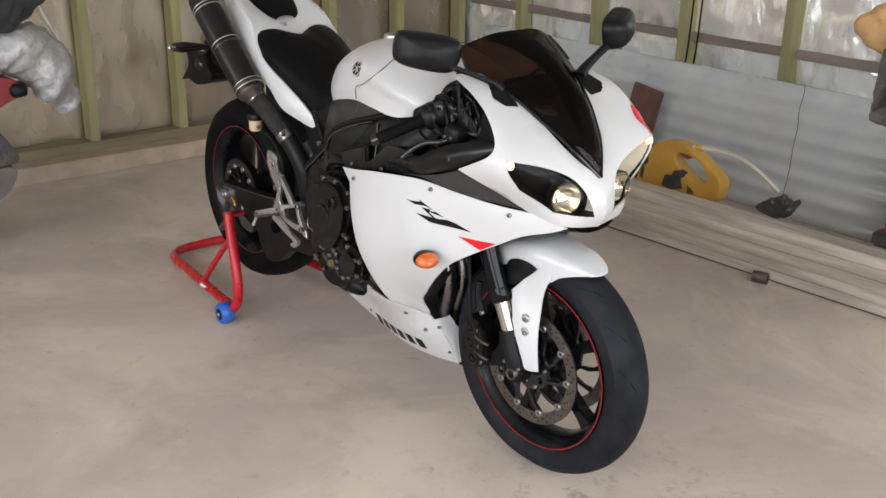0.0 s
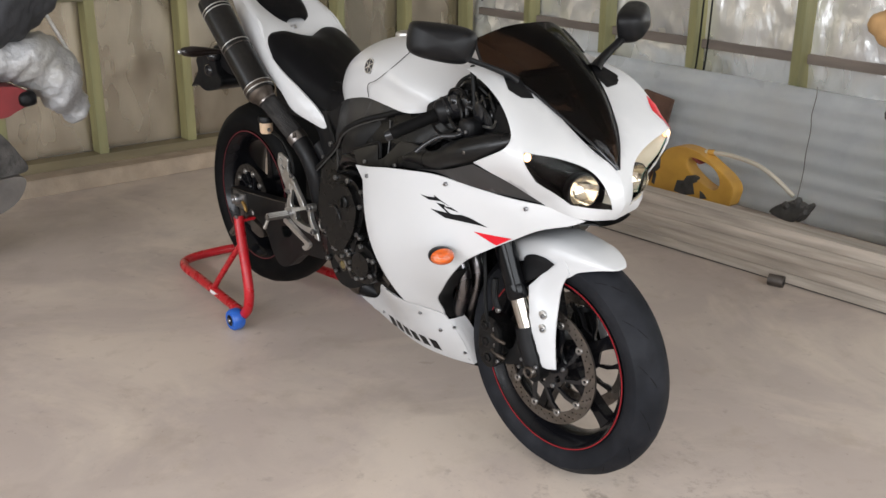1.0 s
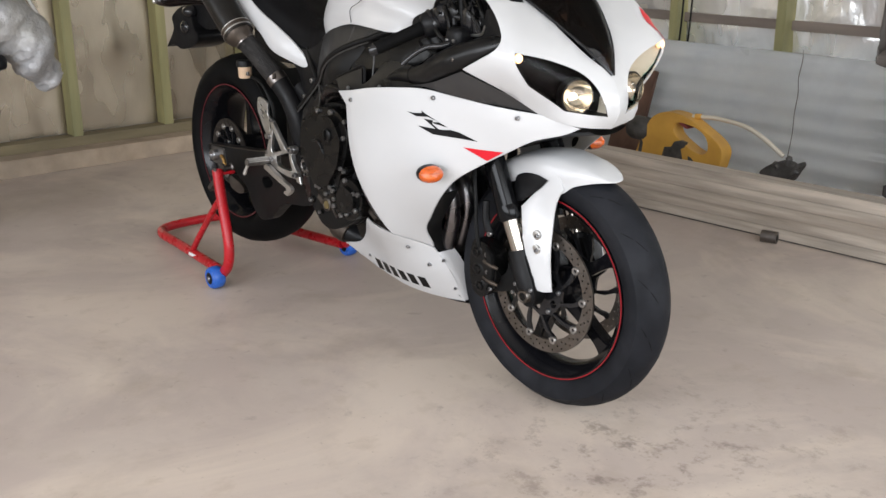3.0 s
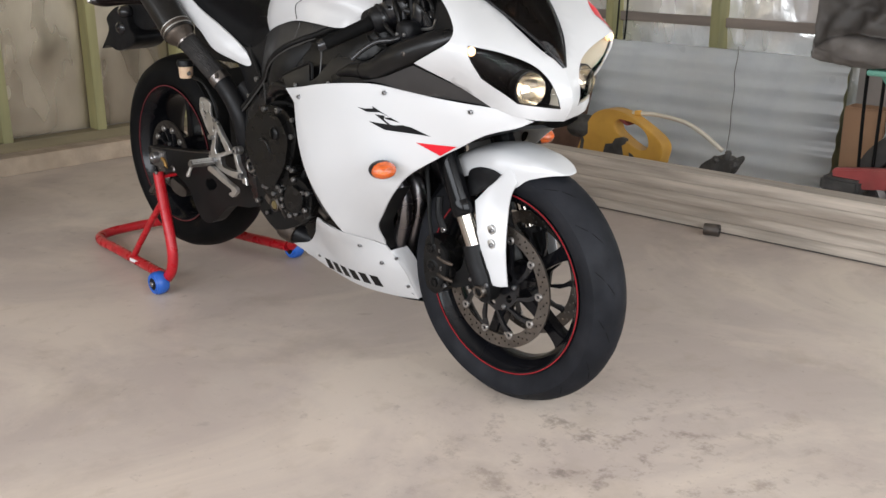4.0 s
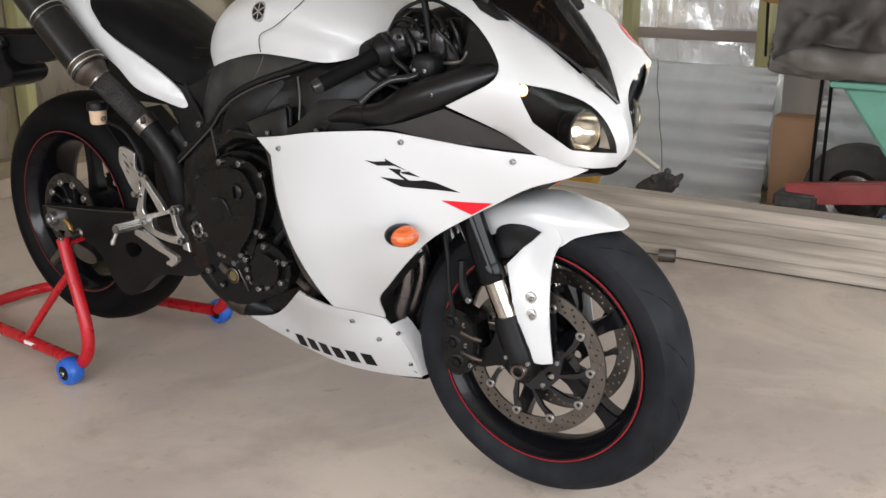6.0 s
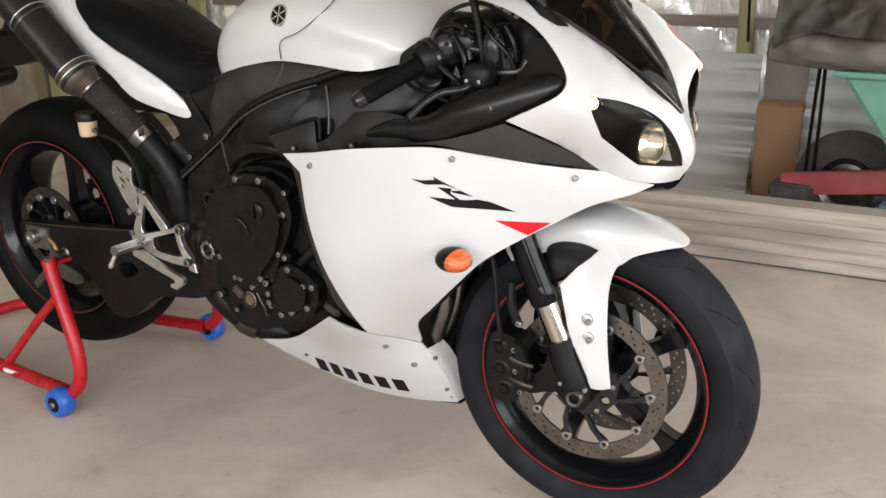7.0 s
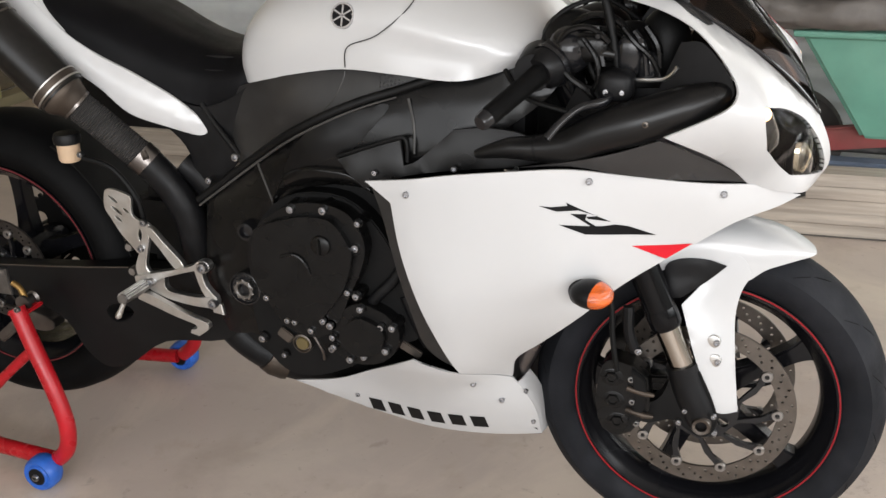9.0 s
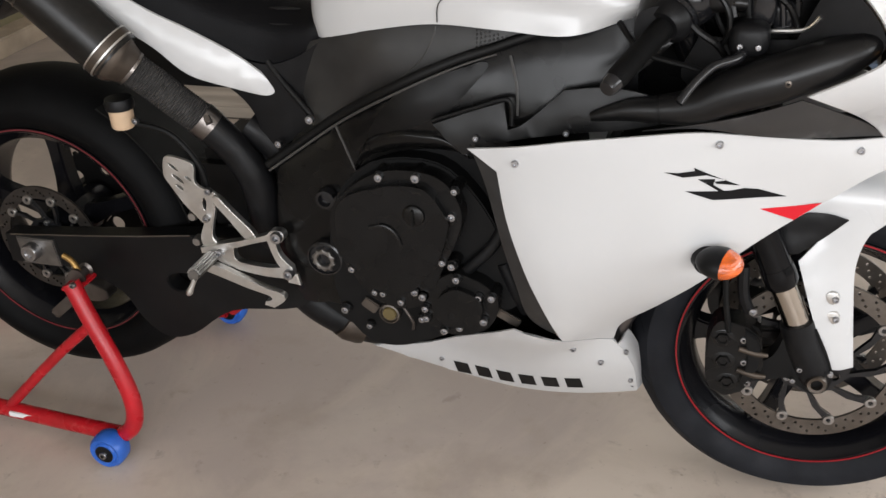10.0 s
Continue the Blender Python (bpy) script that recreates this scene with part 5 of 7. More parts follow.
for x, w, z in ((0.185, 0.035, 0.982), (0.165, 0.065, 0.996), (0.10, 0.085, 1.032), (0.04, 0.078, 1.056), (0.0, 0.045, 1.072), (-0.01, 0.02, 1.074)):
    right = [(x, -w, z - 0.006), (x, -w * 0.8, z + 0.012), (x, 0, z + 0.018)]
    pad_rows.append(right + [(a, -y, b) for a, y, b in reversed(right[:-1])])
bp("passenger_pad", loft(pad_rows, 4, 4), SEAT, "black passenger pad", tail_top)
bolt(tail_top, 0.205, -0.02, 0.975, 0.011, "seat_lock", (-0.4, 0, 1))

# -- exhaust --
muff_axis = [(0.312, -0.2025, 0.806), (0.19, -0.2135, 0.929), (0.085, -0.222, 1.035), (0.065, -0.2235, 1.055)]
muffler = bp("muffler", tube(muff_axis, [0.0440, 0.0450, 0.0450, 0.042], 32, 4), CARBON, "dark carbon muffler with steel bands")
for k, wide, metal in ((0.03, 0.0045, ALU), (0.075, 0.0035, ALU), (0.50, 0.006, EXHAUST), (0.545, 0.004, ALU), (0.93, 0.005, ALU), (0.965, 0.005, ALU)):
    p, q = Vector(muff_axis[0]), Vector(muff_axis[2])
    a, b = p.lerp(q, k - wide), p.lerp(q, k + wide)
    bp("muffler_band", tube([tuple(a), tuple(b)], 0.0464, 32, 1), metal, "thin steel band", muffler)
bp("band_strap", tube([tuple(Vector(muff_axis[0]).lerp(Vector(muff_axis[2]), k)) for k in (0.03, 0.075)], 0.0457, 32, 1), SOOTY, "", muffler)
pipe = bp("link_pipe", tube([(0.326, -0.195, 0.790), (0.352, -0.180, 0.761), (0.385, -0.164, 0.722), (0.414, -0.150, 0.689)], [0.0262 + 0.0022 * (i % 2) for i in range(73)], 20, 24), WRAP, "wrapped exhaust link pipe")
bp("muffler_cone", tube([(0.303, -0.2045, 0.815), (0.312, -0.2015, 0.805), (0.320, -0.198, 0.797), (0.328, -0.194, 0.788)], [0.0443, 0.0420, 0.0345, 0.0295], 28, 3), SOOTY, "weathered steel cone", muffler)
bp("cone_clamp", tube([(0.327, -0.1945, 0.789), (0.330, -0.193, 0.7855)], 0.0308, 28, 1), EXHAUST, "", pipe)
bp("pipe_clamp", tube([(0.411, -0.1515, 0.693), (0.427, -0.146, 0.675)], 0.0298, 24, 1), EXHAUST, "bronze-coloured pipe clamp", pipe)
bp("clamp_bolt", tube([(0.432, -0.166, 0.702), (0.440, -0.172, 0.692)], 0.006, 10, 1), EXHAUST, "", pipe)
bp("clamp_ear", block((0.424, -0.172, 0.688), (0.438, -0.160, 0.702), 0.002), EXHAUST, "", pipe)
bp("lower_pipe", tube([(0.425, -0.146, 0.677), (0.46, -0.135, 0.63), (0.485, -0.125, 0.57), (0.49, -0.11, 0.48), (0.50, -0.09, 0.40), (0.53, -0.075, 0.325), (0.59, -0.068, 0.278), (0.645, -0.045, 0.250), (0.70, -0.025, 0.240), (0.80, -0.01, 0.238), (0.95, 0.0, 0.238)], [0.028, 0.028, 0.03, 0.032, 0.034, 0.036, 0.035, 0.034, 0.034, 0.034, 0.034], 24), BLACK, "dark exhaust down pipe", pipe)
bp("pipe_joint", tube([(0.594, -0.072, 0.280), (0.602, -0.068, 0.272), (0.622, -0.060, 0.262), (0.630, -0.057, 0.258)], [0.037, 0.0395, 0.0395, 0.037], 24, 1), SOOTY, "heat-stained pipe joint", pipe)
bp("second_pipe", tube([(0.47, -0.10, 0.665), (0.52, -0.095, 0.62), (0.545, -0.09, 0.55), (0.55, -0.08, 0.45), (0.56, -0.06, 0.36)], 0.027, 20), BLACK, "", pipe)
for y in (-0.10, -0.05, 0.05, 0.10):
    bp("header_pipe", tube([(1.05, y, 0.53), (1.115, y, 0.50), (1.135, y * 0.95, 0.44), (1.108, y * 0.85, 0.36), (1.055, y * 0.7, 0.27), (0.97, y * 0.5, 0.23)], 0.019, 18), HEADER, "curved steel exhaust header")

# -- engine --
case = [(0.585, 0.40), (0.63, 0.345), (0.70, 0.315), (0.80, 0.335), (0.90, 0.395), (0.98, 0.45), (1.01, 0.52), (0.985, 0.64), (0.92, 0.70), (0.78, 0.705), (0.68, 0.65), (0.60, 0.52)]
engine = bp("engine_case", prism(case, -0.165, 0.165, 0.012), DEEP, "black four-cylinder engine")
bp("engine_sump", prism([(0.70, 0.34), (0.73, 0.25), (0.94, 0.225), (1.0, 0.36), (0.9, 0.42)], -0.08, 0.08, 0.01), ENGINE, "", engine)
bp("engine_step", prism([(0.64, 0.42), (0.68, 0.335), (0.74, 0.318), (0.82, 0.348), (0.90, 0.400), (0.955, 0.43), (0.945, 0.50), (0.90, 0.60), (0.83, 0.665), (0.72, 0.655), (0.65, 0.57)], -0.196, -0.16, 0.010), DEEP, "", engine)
bp("radiator", block((1.06, -0.105, 0.27), (1.095, 0.105, 0.66), 0.01), GLOSSBLACK, "black radiator")
clutch = [(0.755, 0.650), (0.815, 0.652), (0.850, 0.634), (0.868, 0.592), (0.858, 0.548), (0.838, 0.506), (0.812, 0.448), (0.776, 0.424), (0.723, 0.436), (0.692, 0.477), (0.666, 0.526), (0.668, 0.579), (0.702, 0.620)]
clutch = [(0.763 + (x - 0.763) * 1.07, 0.54 + (z - 0.54) * 1.07) for x, z in clutch]
cl = bp("clutch_cover", prism(clutch, -0.226, -0.19, 0.012, 5, 3), ENGINE, "black clutch cover with bright bolts", engine)
inset = [(0.690, 0.612), (0.717, 0.626), (0.739, 0.632), (0.764, 0.639), (0.806, 0.641), (0.829, 0.631), (0.850, 0.600), (0.856, 0.580), (0.845, 0.535), (0.830, 0.505), (0.806, 0.474), (0.790, 0.456), (0.759, 0.447), (0.728, 0.454), (0.699, 0.487), (0.677, 0.516), (0.671, 0.556), (0.675, 0.590)]
bp("clutch_dome", prism(inset, -0.238, -0.215, 0.014, 5, 3), ENGINE, "", cl)
bp("oil_filler", moved(lathe([(0.0, -0.006), (0.013, -0.006), (0.017, -0.003), (0.0185, 0.004), (0.0, 0.004)], 24, "y", False), Matrix.Translation((0.803, -0.239, 0.594))), ENGINE, "", cl)
bp("filler_grip", block((0.8005, -0.250, 0.580), (0.8055, -0.244, 0.608), 0.0015), ENGINE, "", cl)
bp("cover_arc", tube([(0.728, -0.2385, 0.566), (0.752, -0.2395, 0.572), (0.770, -0.2395, 0.562), (0.779, -0.2385, 0.540)], 0.0032, 8), ENGINE, "", cl)
pump = [(0.853, 0.489), (0.885, 0.484), (0.912, 0.470), (0.928, 0.445), (0.918, 0.405), (0.885, 0.380), (0.840, 0.376), (0.806, 0.394), (0.800, 0.425), (0.815, 0.462)]
pc = bp("pump_cover", prism(pump, -0.224, -0.19, 0.008, 4, 3), ENGINE, "black pump cover with bright bolts", engine)
bp("pump_dome", prism([(0.868 + (x - 0.868) * 0.62, 0.432 + (z - 0.432) * 0.62) for x, z in pump], -0.236, -0.215, 0.008, 4, 3), ENGINE, "", pc)
def boss(x, y, z, r):
    """A cast lug round a screw, standing on the case."""
    bp("bolt_boss", moved(lathe([(0.0, 0.0), (r * 0.9, 0.0), (r, 0.003), (r * 1.12, 0.034), (0.0, 0.034)], 14, "y", False), Matrix.Translation((x, y, z))), ENGINE, "", engine)


for ring, y in ((((0.747, 0.648, 8), (0.806, 0.652, 8.5), (0.866, 0.635, 6.5), (0.860, 0.592, 8), (0.841, 0.510, 7), (0.856, 0.505, 7.5), (0.688, 0.481, 7), (0.724, 0.442, 6.5), (0.738, 0.441, 6.5), (0.768, 0.429, 7)), -0.226),
                (((0.863, 0.483, 7.5), (0.898, 0.454, 7), (0.919, 0.456, 7.5), (0.809, 0.423, 7), (0.806, 0.445, 8), (0.793, 0.452, 7.5), (0.810, 0.405, 7), (0.839, 0.385, 7.5), (0.865, 0.394, 7), (0.880, 0.407, 7.5), (0.905, 0.411, 7.5)), -0.228),
                (((0.794, 0.386, 7), (0.659, 0.387, 8), (0.700, 0.360, 6)), -0.204)):
    for x, z, r in ring:
        boss(x, y + 0.002, z, r * 0.0013)
        bolt(engine, x, y - 0.002, z, r * 0.001, "cover_bolt")
bp("mount_tab", moved(block((-0.014, -0.004, -0.010), (0.014, 0.004, 0.010), 0.002), Matrix.Translation((0.703, -0.200, 0.398)) @ Matrix.Rotation(radians(35), 4, "Y")), ROTOR, "", engine)
bp("fairing_tab", moved(block((-0.020, -0.004, -0.008), (0.020, 0.004, 0.008), 0.002), Matrix.Translation((0.938, -0.196, 0.402)) @ Matrix.Rotation(radians(28), 4, "Y")), ROTOR, "", engine)
bp("sight_window", moved(lathe([(0.0, 0.0), (0.011, 0.0), (0.0125, 0.004), (0.0, 0.004)], 20, "y", False), Matrix.Translation((0.737, -0.2075, 0.388))), OILWINDOW, "amber oil window", engine)
bp("oil_sight_glass", moved(lathe([(0.0, -0.002), (0.014, -0.002), (0.0155, -0.006), (0.018, -0.005), (0.019, 0.01), (0.0, 0.01)], 24, "y", False), Matrix.Translation((0.737, -0.202, 0.388))), ROTOR, "round oil sight glass", engine)
nut = []
for k in range(20):
    r = 0.021 if (k % 2) else 0.0175
    nut.append((0.627 + r * math.cos(2 * math.pi * k / 20), 0.475 + r * math.sin(2 * math.pi * k / 20)))
bp("pivot_ring", prism([(*p, "c") for p in nut], -0.204, -0.18, 0.002, 1, 1, [[tuple(p) for p in circle(0.627, 0.475, 0.0115, 10)]]), DULLALU, "notched alloy pivot ring", engine)
bp("pivot_cup", moved(lathe([(0.0, 0.0), (0.026, 0.0), (0.028, -0.004), (0.031, -0.002), (0.031, 0.01), (0.0, 0.01)], 28, "y", False), Matrix.Translation((0.627, -0.194, 0.475))), GLOSSBLACK, "", engine)
for x, z in ((0.637, 0.582), (0.666, 0.578)):
    bp("frame_boss", moved(lathe([(0.0, 0.004), (0.009, 0.004), (0.011, -0.004), (0.016, -0.003), (0.018, 0.012), (0.0, 0.012)], 20, "y", False), Matrix.Translation((x, -0.190, z))), GLOSSBLACK, "", engine)
bp("engine_hose", tube([(0.945, -0.19, 0.60), (0.92, -0.20, 0.54), (0.885, -0.205, 0.50), (0.86, -0.20, 0.47)], 0.010, 10), BLACK, "", engine)
bp("engine_hose", tube([(0.93, -0.19, 0.50), (0.95, -0.19, 0.45), (0.965, -0.18, 0.41)], 0.012, 10), BLACK, "", engine)
bp("starter_wire", tube([(0.74, -0.21, 0.44), (0.765, -0.216, 0.415), (0.78, -0.214, 0.385), (0.775, -0.20, 0.36)], 0.0028, 6), EXHAUST, "", engine)

# -- swingarm, rear brake, rearset --
swing = [(-0.065, 0.418, "c"), (0.016, 0.424), (0.20, 0.440), (0.345, 0.457), (0.483, 0.462), (0.56, 0.45), (0.585, 0.38), (0.53, 0.328), (0.40, 0.305), (0.31, 0.242), (0.25, 0.228), (0.205, 0.262), (0.17, 0.318), (0.10, 0.350), (0.04, 0.360), (-0.065, 0.358, "c")]
gap = [(0.275, 0.352), (0.283, 0.368), (0.315, 0.374), (0.335, 0.360), (0.318, 0.342), (0.29, 0.336)]
for s in (-1, 1):
    side = (lambda b: b) if s < 0 else flipped
    arm = bp("swingarm", side(prism(swing, -0.135, -0.098, 0.007, 4, 2, [gap])), SWING, "black braced swingarm")
    bp("swingarm_lip", side(tube([(-0.05, -0.136, 0.4195), (0.016, -0.136, 0.4245), (0.20, -0.136, 0.4405), (0.34, -0.136, 0.4565)], 0.0016, 6)), ROTOR, "", arm)
    bp("axle_block", side(prism([(-0.030, 0.362, "c"), (0.052, 0.362, "c"), (0.046, 0.418, "c"), (-0.036, 0.418, "c")], -0.142, -0.13, 0.002, 1)), DULLALU, "alloy axle block", arm)
    bp("axle_nut", side(moved(lathe([(0.0, -0.012), (0.007, -0.012), (0.009, -0.016), (0.0155, -0.016), (0.018, -0.012), (0.018, 0.008), (0.0, 0.008)], 12, "y", False), Matrix.Translation((0.0, -0.145, 0.394)))), STEEL, "", arm)
bp("rear_hugger", thickened(loft([[(0.33 * math.cos(a), y, 0.394 + 0.33 * math.sin(a)) for y in (-0.10, -0.08, 0.0, 0.08, 0.10)] for a in [radians(d) for d in (12, 24, 36, 48, 58)]], 3, 4), 0.003), DEEP, "black rear hugger")
bp("linkage", block((0.34, -0.09, 0.45), (0.56, 0.09, 0.60), 0.02), DEEP, "")
bp("rear_caliper", prism([(0.035, 0.325), (0.075, 0.318), (0.115, 0.305), (0.120, 0.285), (0.085, 0.275), (0.035, 0.288)], -0.118, -0.085, 0.006), EXHAUST, "brass-tinted rear caliper")
bp("rear_brake_hose", tube([(0.30, -0.165, 0.68), (0.36, -0.165, 0.665), (0.40, -0.16, 0.61), (0.405, -0.155, 0.56)], 0.005, 8), CABLE, "")
res = bp("brake_fluid_reservoir", moved(lathe([(0.0, -0.018), (0.017, -0.018), (0.0195, -0.014), (0.0205, 0.018), (0.0, 0.018)], 24, "z", False), Matrix.Translation((0.279, -0.174, 0.694))), FLUID, "amber fluid pot with a black cap")
bp("reservoir_cap", moved(lathe([(0.0, -0.004), (0.024, -0.004), (0.025, 0.006), (0.022, 0.014), (0.0, 0.015)], 24, "z", False), Matrix.Translation((0.279, -0.174, 0.714))), BLACK, "", res)
bolt(res, 0.309, -0.182, 0.692, 0.007, "reservoir_screw")
def slot(x, z, long, wide, deg):
    """A pointed slot cut through the heel plate."""
    c, k = math.cos(radians(deg)), math.sin(radians(deg))
    return [(x + u * long * c - v * wide * k, z + u * long * k + v * wide * c) for u, v in ((-1, 0), (-0.3, 1), (0.5, 0.9), (1, 0), (0.3, -1), (-0.5, -0.9))]


plate_holes = [slot(0.356, 0.608, 0.011, 0.0024, -38), slot(0.361, 0.587, 0.013, 0.0026, -38), slot(0.3805, 0.589, 0.007, 0.0022, -38), slot(0.362, 0.571, 0.008, 0.0024, -38), slot(0.404, 0.543, 0.012, 0.0032, 82)]
rear_set = bp("rearset", prism([(0.339, 0.620), (0.346, 0.627), (0.361, 0.627), (0.387, 0.620), (0.395, 0.610), (0.392, 0.585), (0.401, 0.574), (0.425, 0.567), (0.428, 0.559), (0.425, 0.546), (0.409, 0.513), (0.396, 0.506), (0.384, 0.518), (0.364, 0.540), (0.346, 0.570), (0.335, 0.591)], -0.172, -0.166, 0.0015, 4, 1, plate_holes), ALU, "polished alloy rearset with slotted heel plate and peg")
post = [(0.428, 0.562, "c"), (0.426, 0.538), (0.418, 0.511), (0.413, 0.486), (0.420, 0.472, "c"), (0.391, 0.463, "c"), (0.389, 0.481), (0.400, 0.509), (0.412, 0.540, "c")]
brace = [(0.424, 0.556), (0.435, 0.564), (0.460, 0.537), (0.496, 0.497), (0.478, 0.487), (0.449, 0.524)]
beam = [(0.391, 0.466, "c"), (0.439, 0.479), (0.487, 0.492), (0.519, 0.503), (0.530, 0.512), (0.547, 0.513), (0.553, 0.503), (0.544, 0.491), (0.525, 0.493), (0.502, 0.487), (0.466, 0.475), (0.429, 0.462), (0.392, 0.455, "c")]
bow = [(0.428, 0.468, "c"), (0.455, 0.474, "c"), (0.453, 0.454), (0.462, 0.444), (0.487, 0.440), (0.518, 0.439), (0.549, 0.443), (0.560, 0.436), (0.557, 0.422), (0.542, 0.421), (0.512, 0.421), (0.477, 0.425), (0.444, 0.432), (0.418, 0.446)]
stay = [(0.519, 0.491, "c"), (0.533, 0.495, "c"), (0.538, 0.469), (0.549, 0.453), (0.560, 0.441), (0.549, 0.433), (0.535, 0.444), (0.526, 0.464)]
for outline, near, far, soft_edge in ((post, -0.179, -0.169, 0.002), (brace, -0.182, -0.170, 0.0035), (beam, -0.188, -0.172, 0.0040), (bow, -0.186, -0.172, 0.0040), (stay, -0.1855, -0.1725, 0.0035)):
    bp("rearset_bar", prism(outline, near, far, soft_edge, 4, 3), ALU, "", rear_set)
bp("rearset_foot", prism([(0.545, 0.424, "c"), (0.564, 0.428, "c"), (0.568, 0.406, "c"), (0.545, 0.409, "c")], -0.180, -0.172, 0.002, 1, 1), ALU, "", rear_set)
bp("brake_pedal", prism([(0.402, 0.436, "c"), (0.421, 0.441), (0.465, 0.424), (0.509, 0.407), (0.538, 0.399), (0.546, 0.391), (0.542, 0.382), (0.523, 0.368, "c"), (0.506, 0.372, "c"), (0.508, 0.379, "c"), (0.520, 0.383), (0.517, 0.391), (0.477, 0.402), (0.433, 0.417), (0.402, 0.427, "c")], -0.200, -0.188, 0.003, 4, 2), ALU, "flat alloy brake pedal", rear_set)
for x, y, z, r in ((0.541, -0.190, 0.503, 0.0125), (0.553, -0.188, 0.432, 0.0110), (0.417, -0.175, 0.570, 0.008), (0.408, -0.180, 0.520, 0.008), (0.428, -0.190, 0.460, 0.009)):
    bolt(rear_set, x, y, z, r, "rearset_bolt", (0, -1, 0))
for z in (0.515, 0.466):
    bp("switch_lug", moved(lathe([(0.0, -0.006), (0.007, -0.006), (0.009, 0.0), (0.009, 0.010), (0.0, 0.010)], 14, "y", False), Matrix.Translation((0.374, -0.166, z))), BUTTON, "", rear_set)
PEG = (Vector((0.413, -0.186, 0.452)), Vector((0.416, -0.264, 0.456)))
peg = bp("foot_peg", tube([tuple(PEG[0]), tuple(PEG[0].lerp(PEG[1], 0.5)), tuple(PEG[1])], [0.0105, 0.0112, 0.0095], 14, 1), DULLALU, "ribbed alloy foot peg", rear_set)
for k in range(7):
    a = radians(-75 + 25 * k)
    off = Vector((-math.sin(a) * 0.0108, 0.0, math.cos(a) * 0.0108))
    bp("peg_rib", tube([tuple(PEG[0].lerp(PEG[1], 0.10) + off), tuple(PEG[0].lerp(PEG[1], 0.94) + off)], 0.0019, 8, 1), ALU, "", peg)
bp("peg_feeler", tube([(0.416, -0.260, 0.449), (0.411, -0.263, 0.437), (0.404, -0.265, 0.423), (0.403, -0.265, 0.419)], [0.0045, 0.0045, 0.0062, 0.0045], 10, 3), ALU, "", peg)

# -- handlebars and cockpit --
for s in (-1, 1):
    side = (lambda b: b) if s < 0 else flipped
    bar = bp("handlebar_grip", side(tube([(1.106, -0.300, 0.8455), (1.110, -0.292, 0.849), (1.133, -0.248, 0.869), (1.160, -0.196, 0.892)], [0.0135, 0.0148, 0.0148, 0.016], 18, 3)), GRIP, "black rubber handlebar grip")
    bp("bar_end", side(tube([(1.099, -0.313, 0.8395), (1.101, -0.309, 0.841), (1.106, -0.300, 0.8455)], [0.010, 0.0125, 0.0140], 16, 1)), GLOSSBLACK, "", bar)
    bp("switch_housing", side(loft([[(1.142 + dx, y, 0.887 + dz + dy2) for dx, dz in ((-0.024, 0.0), (-0.018, 0.020), (0.006, 0.030), (0.026, 0.018), (0.024, -0.016), (0.0, -0.026), (-0.02, -0.016))] for y, dy2 in ((-0.205, 0.0), (-0.200, 0.002), (-0.16, 0.012), (-0.155, 0.012))], 3, 2, True, True)), BLACK, "", bar)
    bp("brake_lever", side(tube([(1.262, -0.190, 0.872), (1.255, -0.225, 0.860), (1.226, -0.250, 0.855), (1.204, -0.272, 0.838), (1.188, -0.290, 0.818)], [0.009, 0.0075, 0.0062, 0.0058, 0.0065], 10)), GLOSSBLACK, "black lever", bar)
    bp("master_cylinder", side(tube([(1.165, -0.15, 0.905), (1.215, -0.13, 0.93)], [0.018, 0.02], 14, 1)), GLOSSBLACK, "", bar)
    bp("fork_cap", side(tube([(1.158, -0.103, 0.90), (1.150, -0.103, 0.925)], [0.024, 0.022], 18, 1)), ALU, "", bar)
    bp("lever_perch", side(pod((1.266, -0.190, 0.876), (0.026, 0.026, 0.023))), BLACK, "", bar)
    bolt(bar, 1.255, s * 0.2165, 0.871, 0.0048, "perch_bolt", (0, s, 0))
    bolt(bar, 1.278, s * 0.2165, 0.871, 0.0048, "perch_bolt", (0, s, 0))
    for k, cable in enumerate(([(1.14, -0.15, 0.91), (1.17, -0.14, 0.965), (1.23, -0.12, 0.985), (1.28, -0.09, 0.95)], [(1.16, -0.15, 0.90), (1.20, -0.16, 0.945), (1.26, -0.15, 0.94), (1.30, -0.12, 0.88)],
                               [(1.21, -0.15, 0.92), (1.225, -0.17, 0.89), (1.245, -0.165, 0.85), (1.25, -0.14, 0.80)], [(1.09, -0.16, 0.885), (1.13, -0.19, 0.85), (1.20, -0.19, 0.83), (1.24, -0.16, 0.80)])):
        bp("control_cable", side(tube(cable, 0.0038, 8)), CABLE, "", bar)
    bp("throttle_drum", side(tube([(1.156, -0.206, 0.890), (1.160, -0.198, 0.893), (1.178, -0.165, 0.905), (1.182, -0.158, 0.908)], [0.021, 0.030, 0.033, 0.028], 20, 1)), BLACK, "", bar)
    bp("switch_pod", side(ellipsoid((1.192, -0.165, 0.918), (0.034, 0.032, 0.036), 16, 10)), GLOSSBLACK, "", bar)
    bp("master_body", side(joined(pod((1.222, -0.166, 0.925), (0.030, 0.024, 0.022)), tube([(1.195, -0.172, 0.905), (1.225, -0.176, 0.918), (1.258, -0.172, 0.915)], [0.010, 0.014, 0.011], 14), tube([(1.232, -0.178, 0.955), (1.236, -0.180, 0.93), (1.244, -0.184, 0.90)], 0.006, 8))), ENGINE, "", bar)
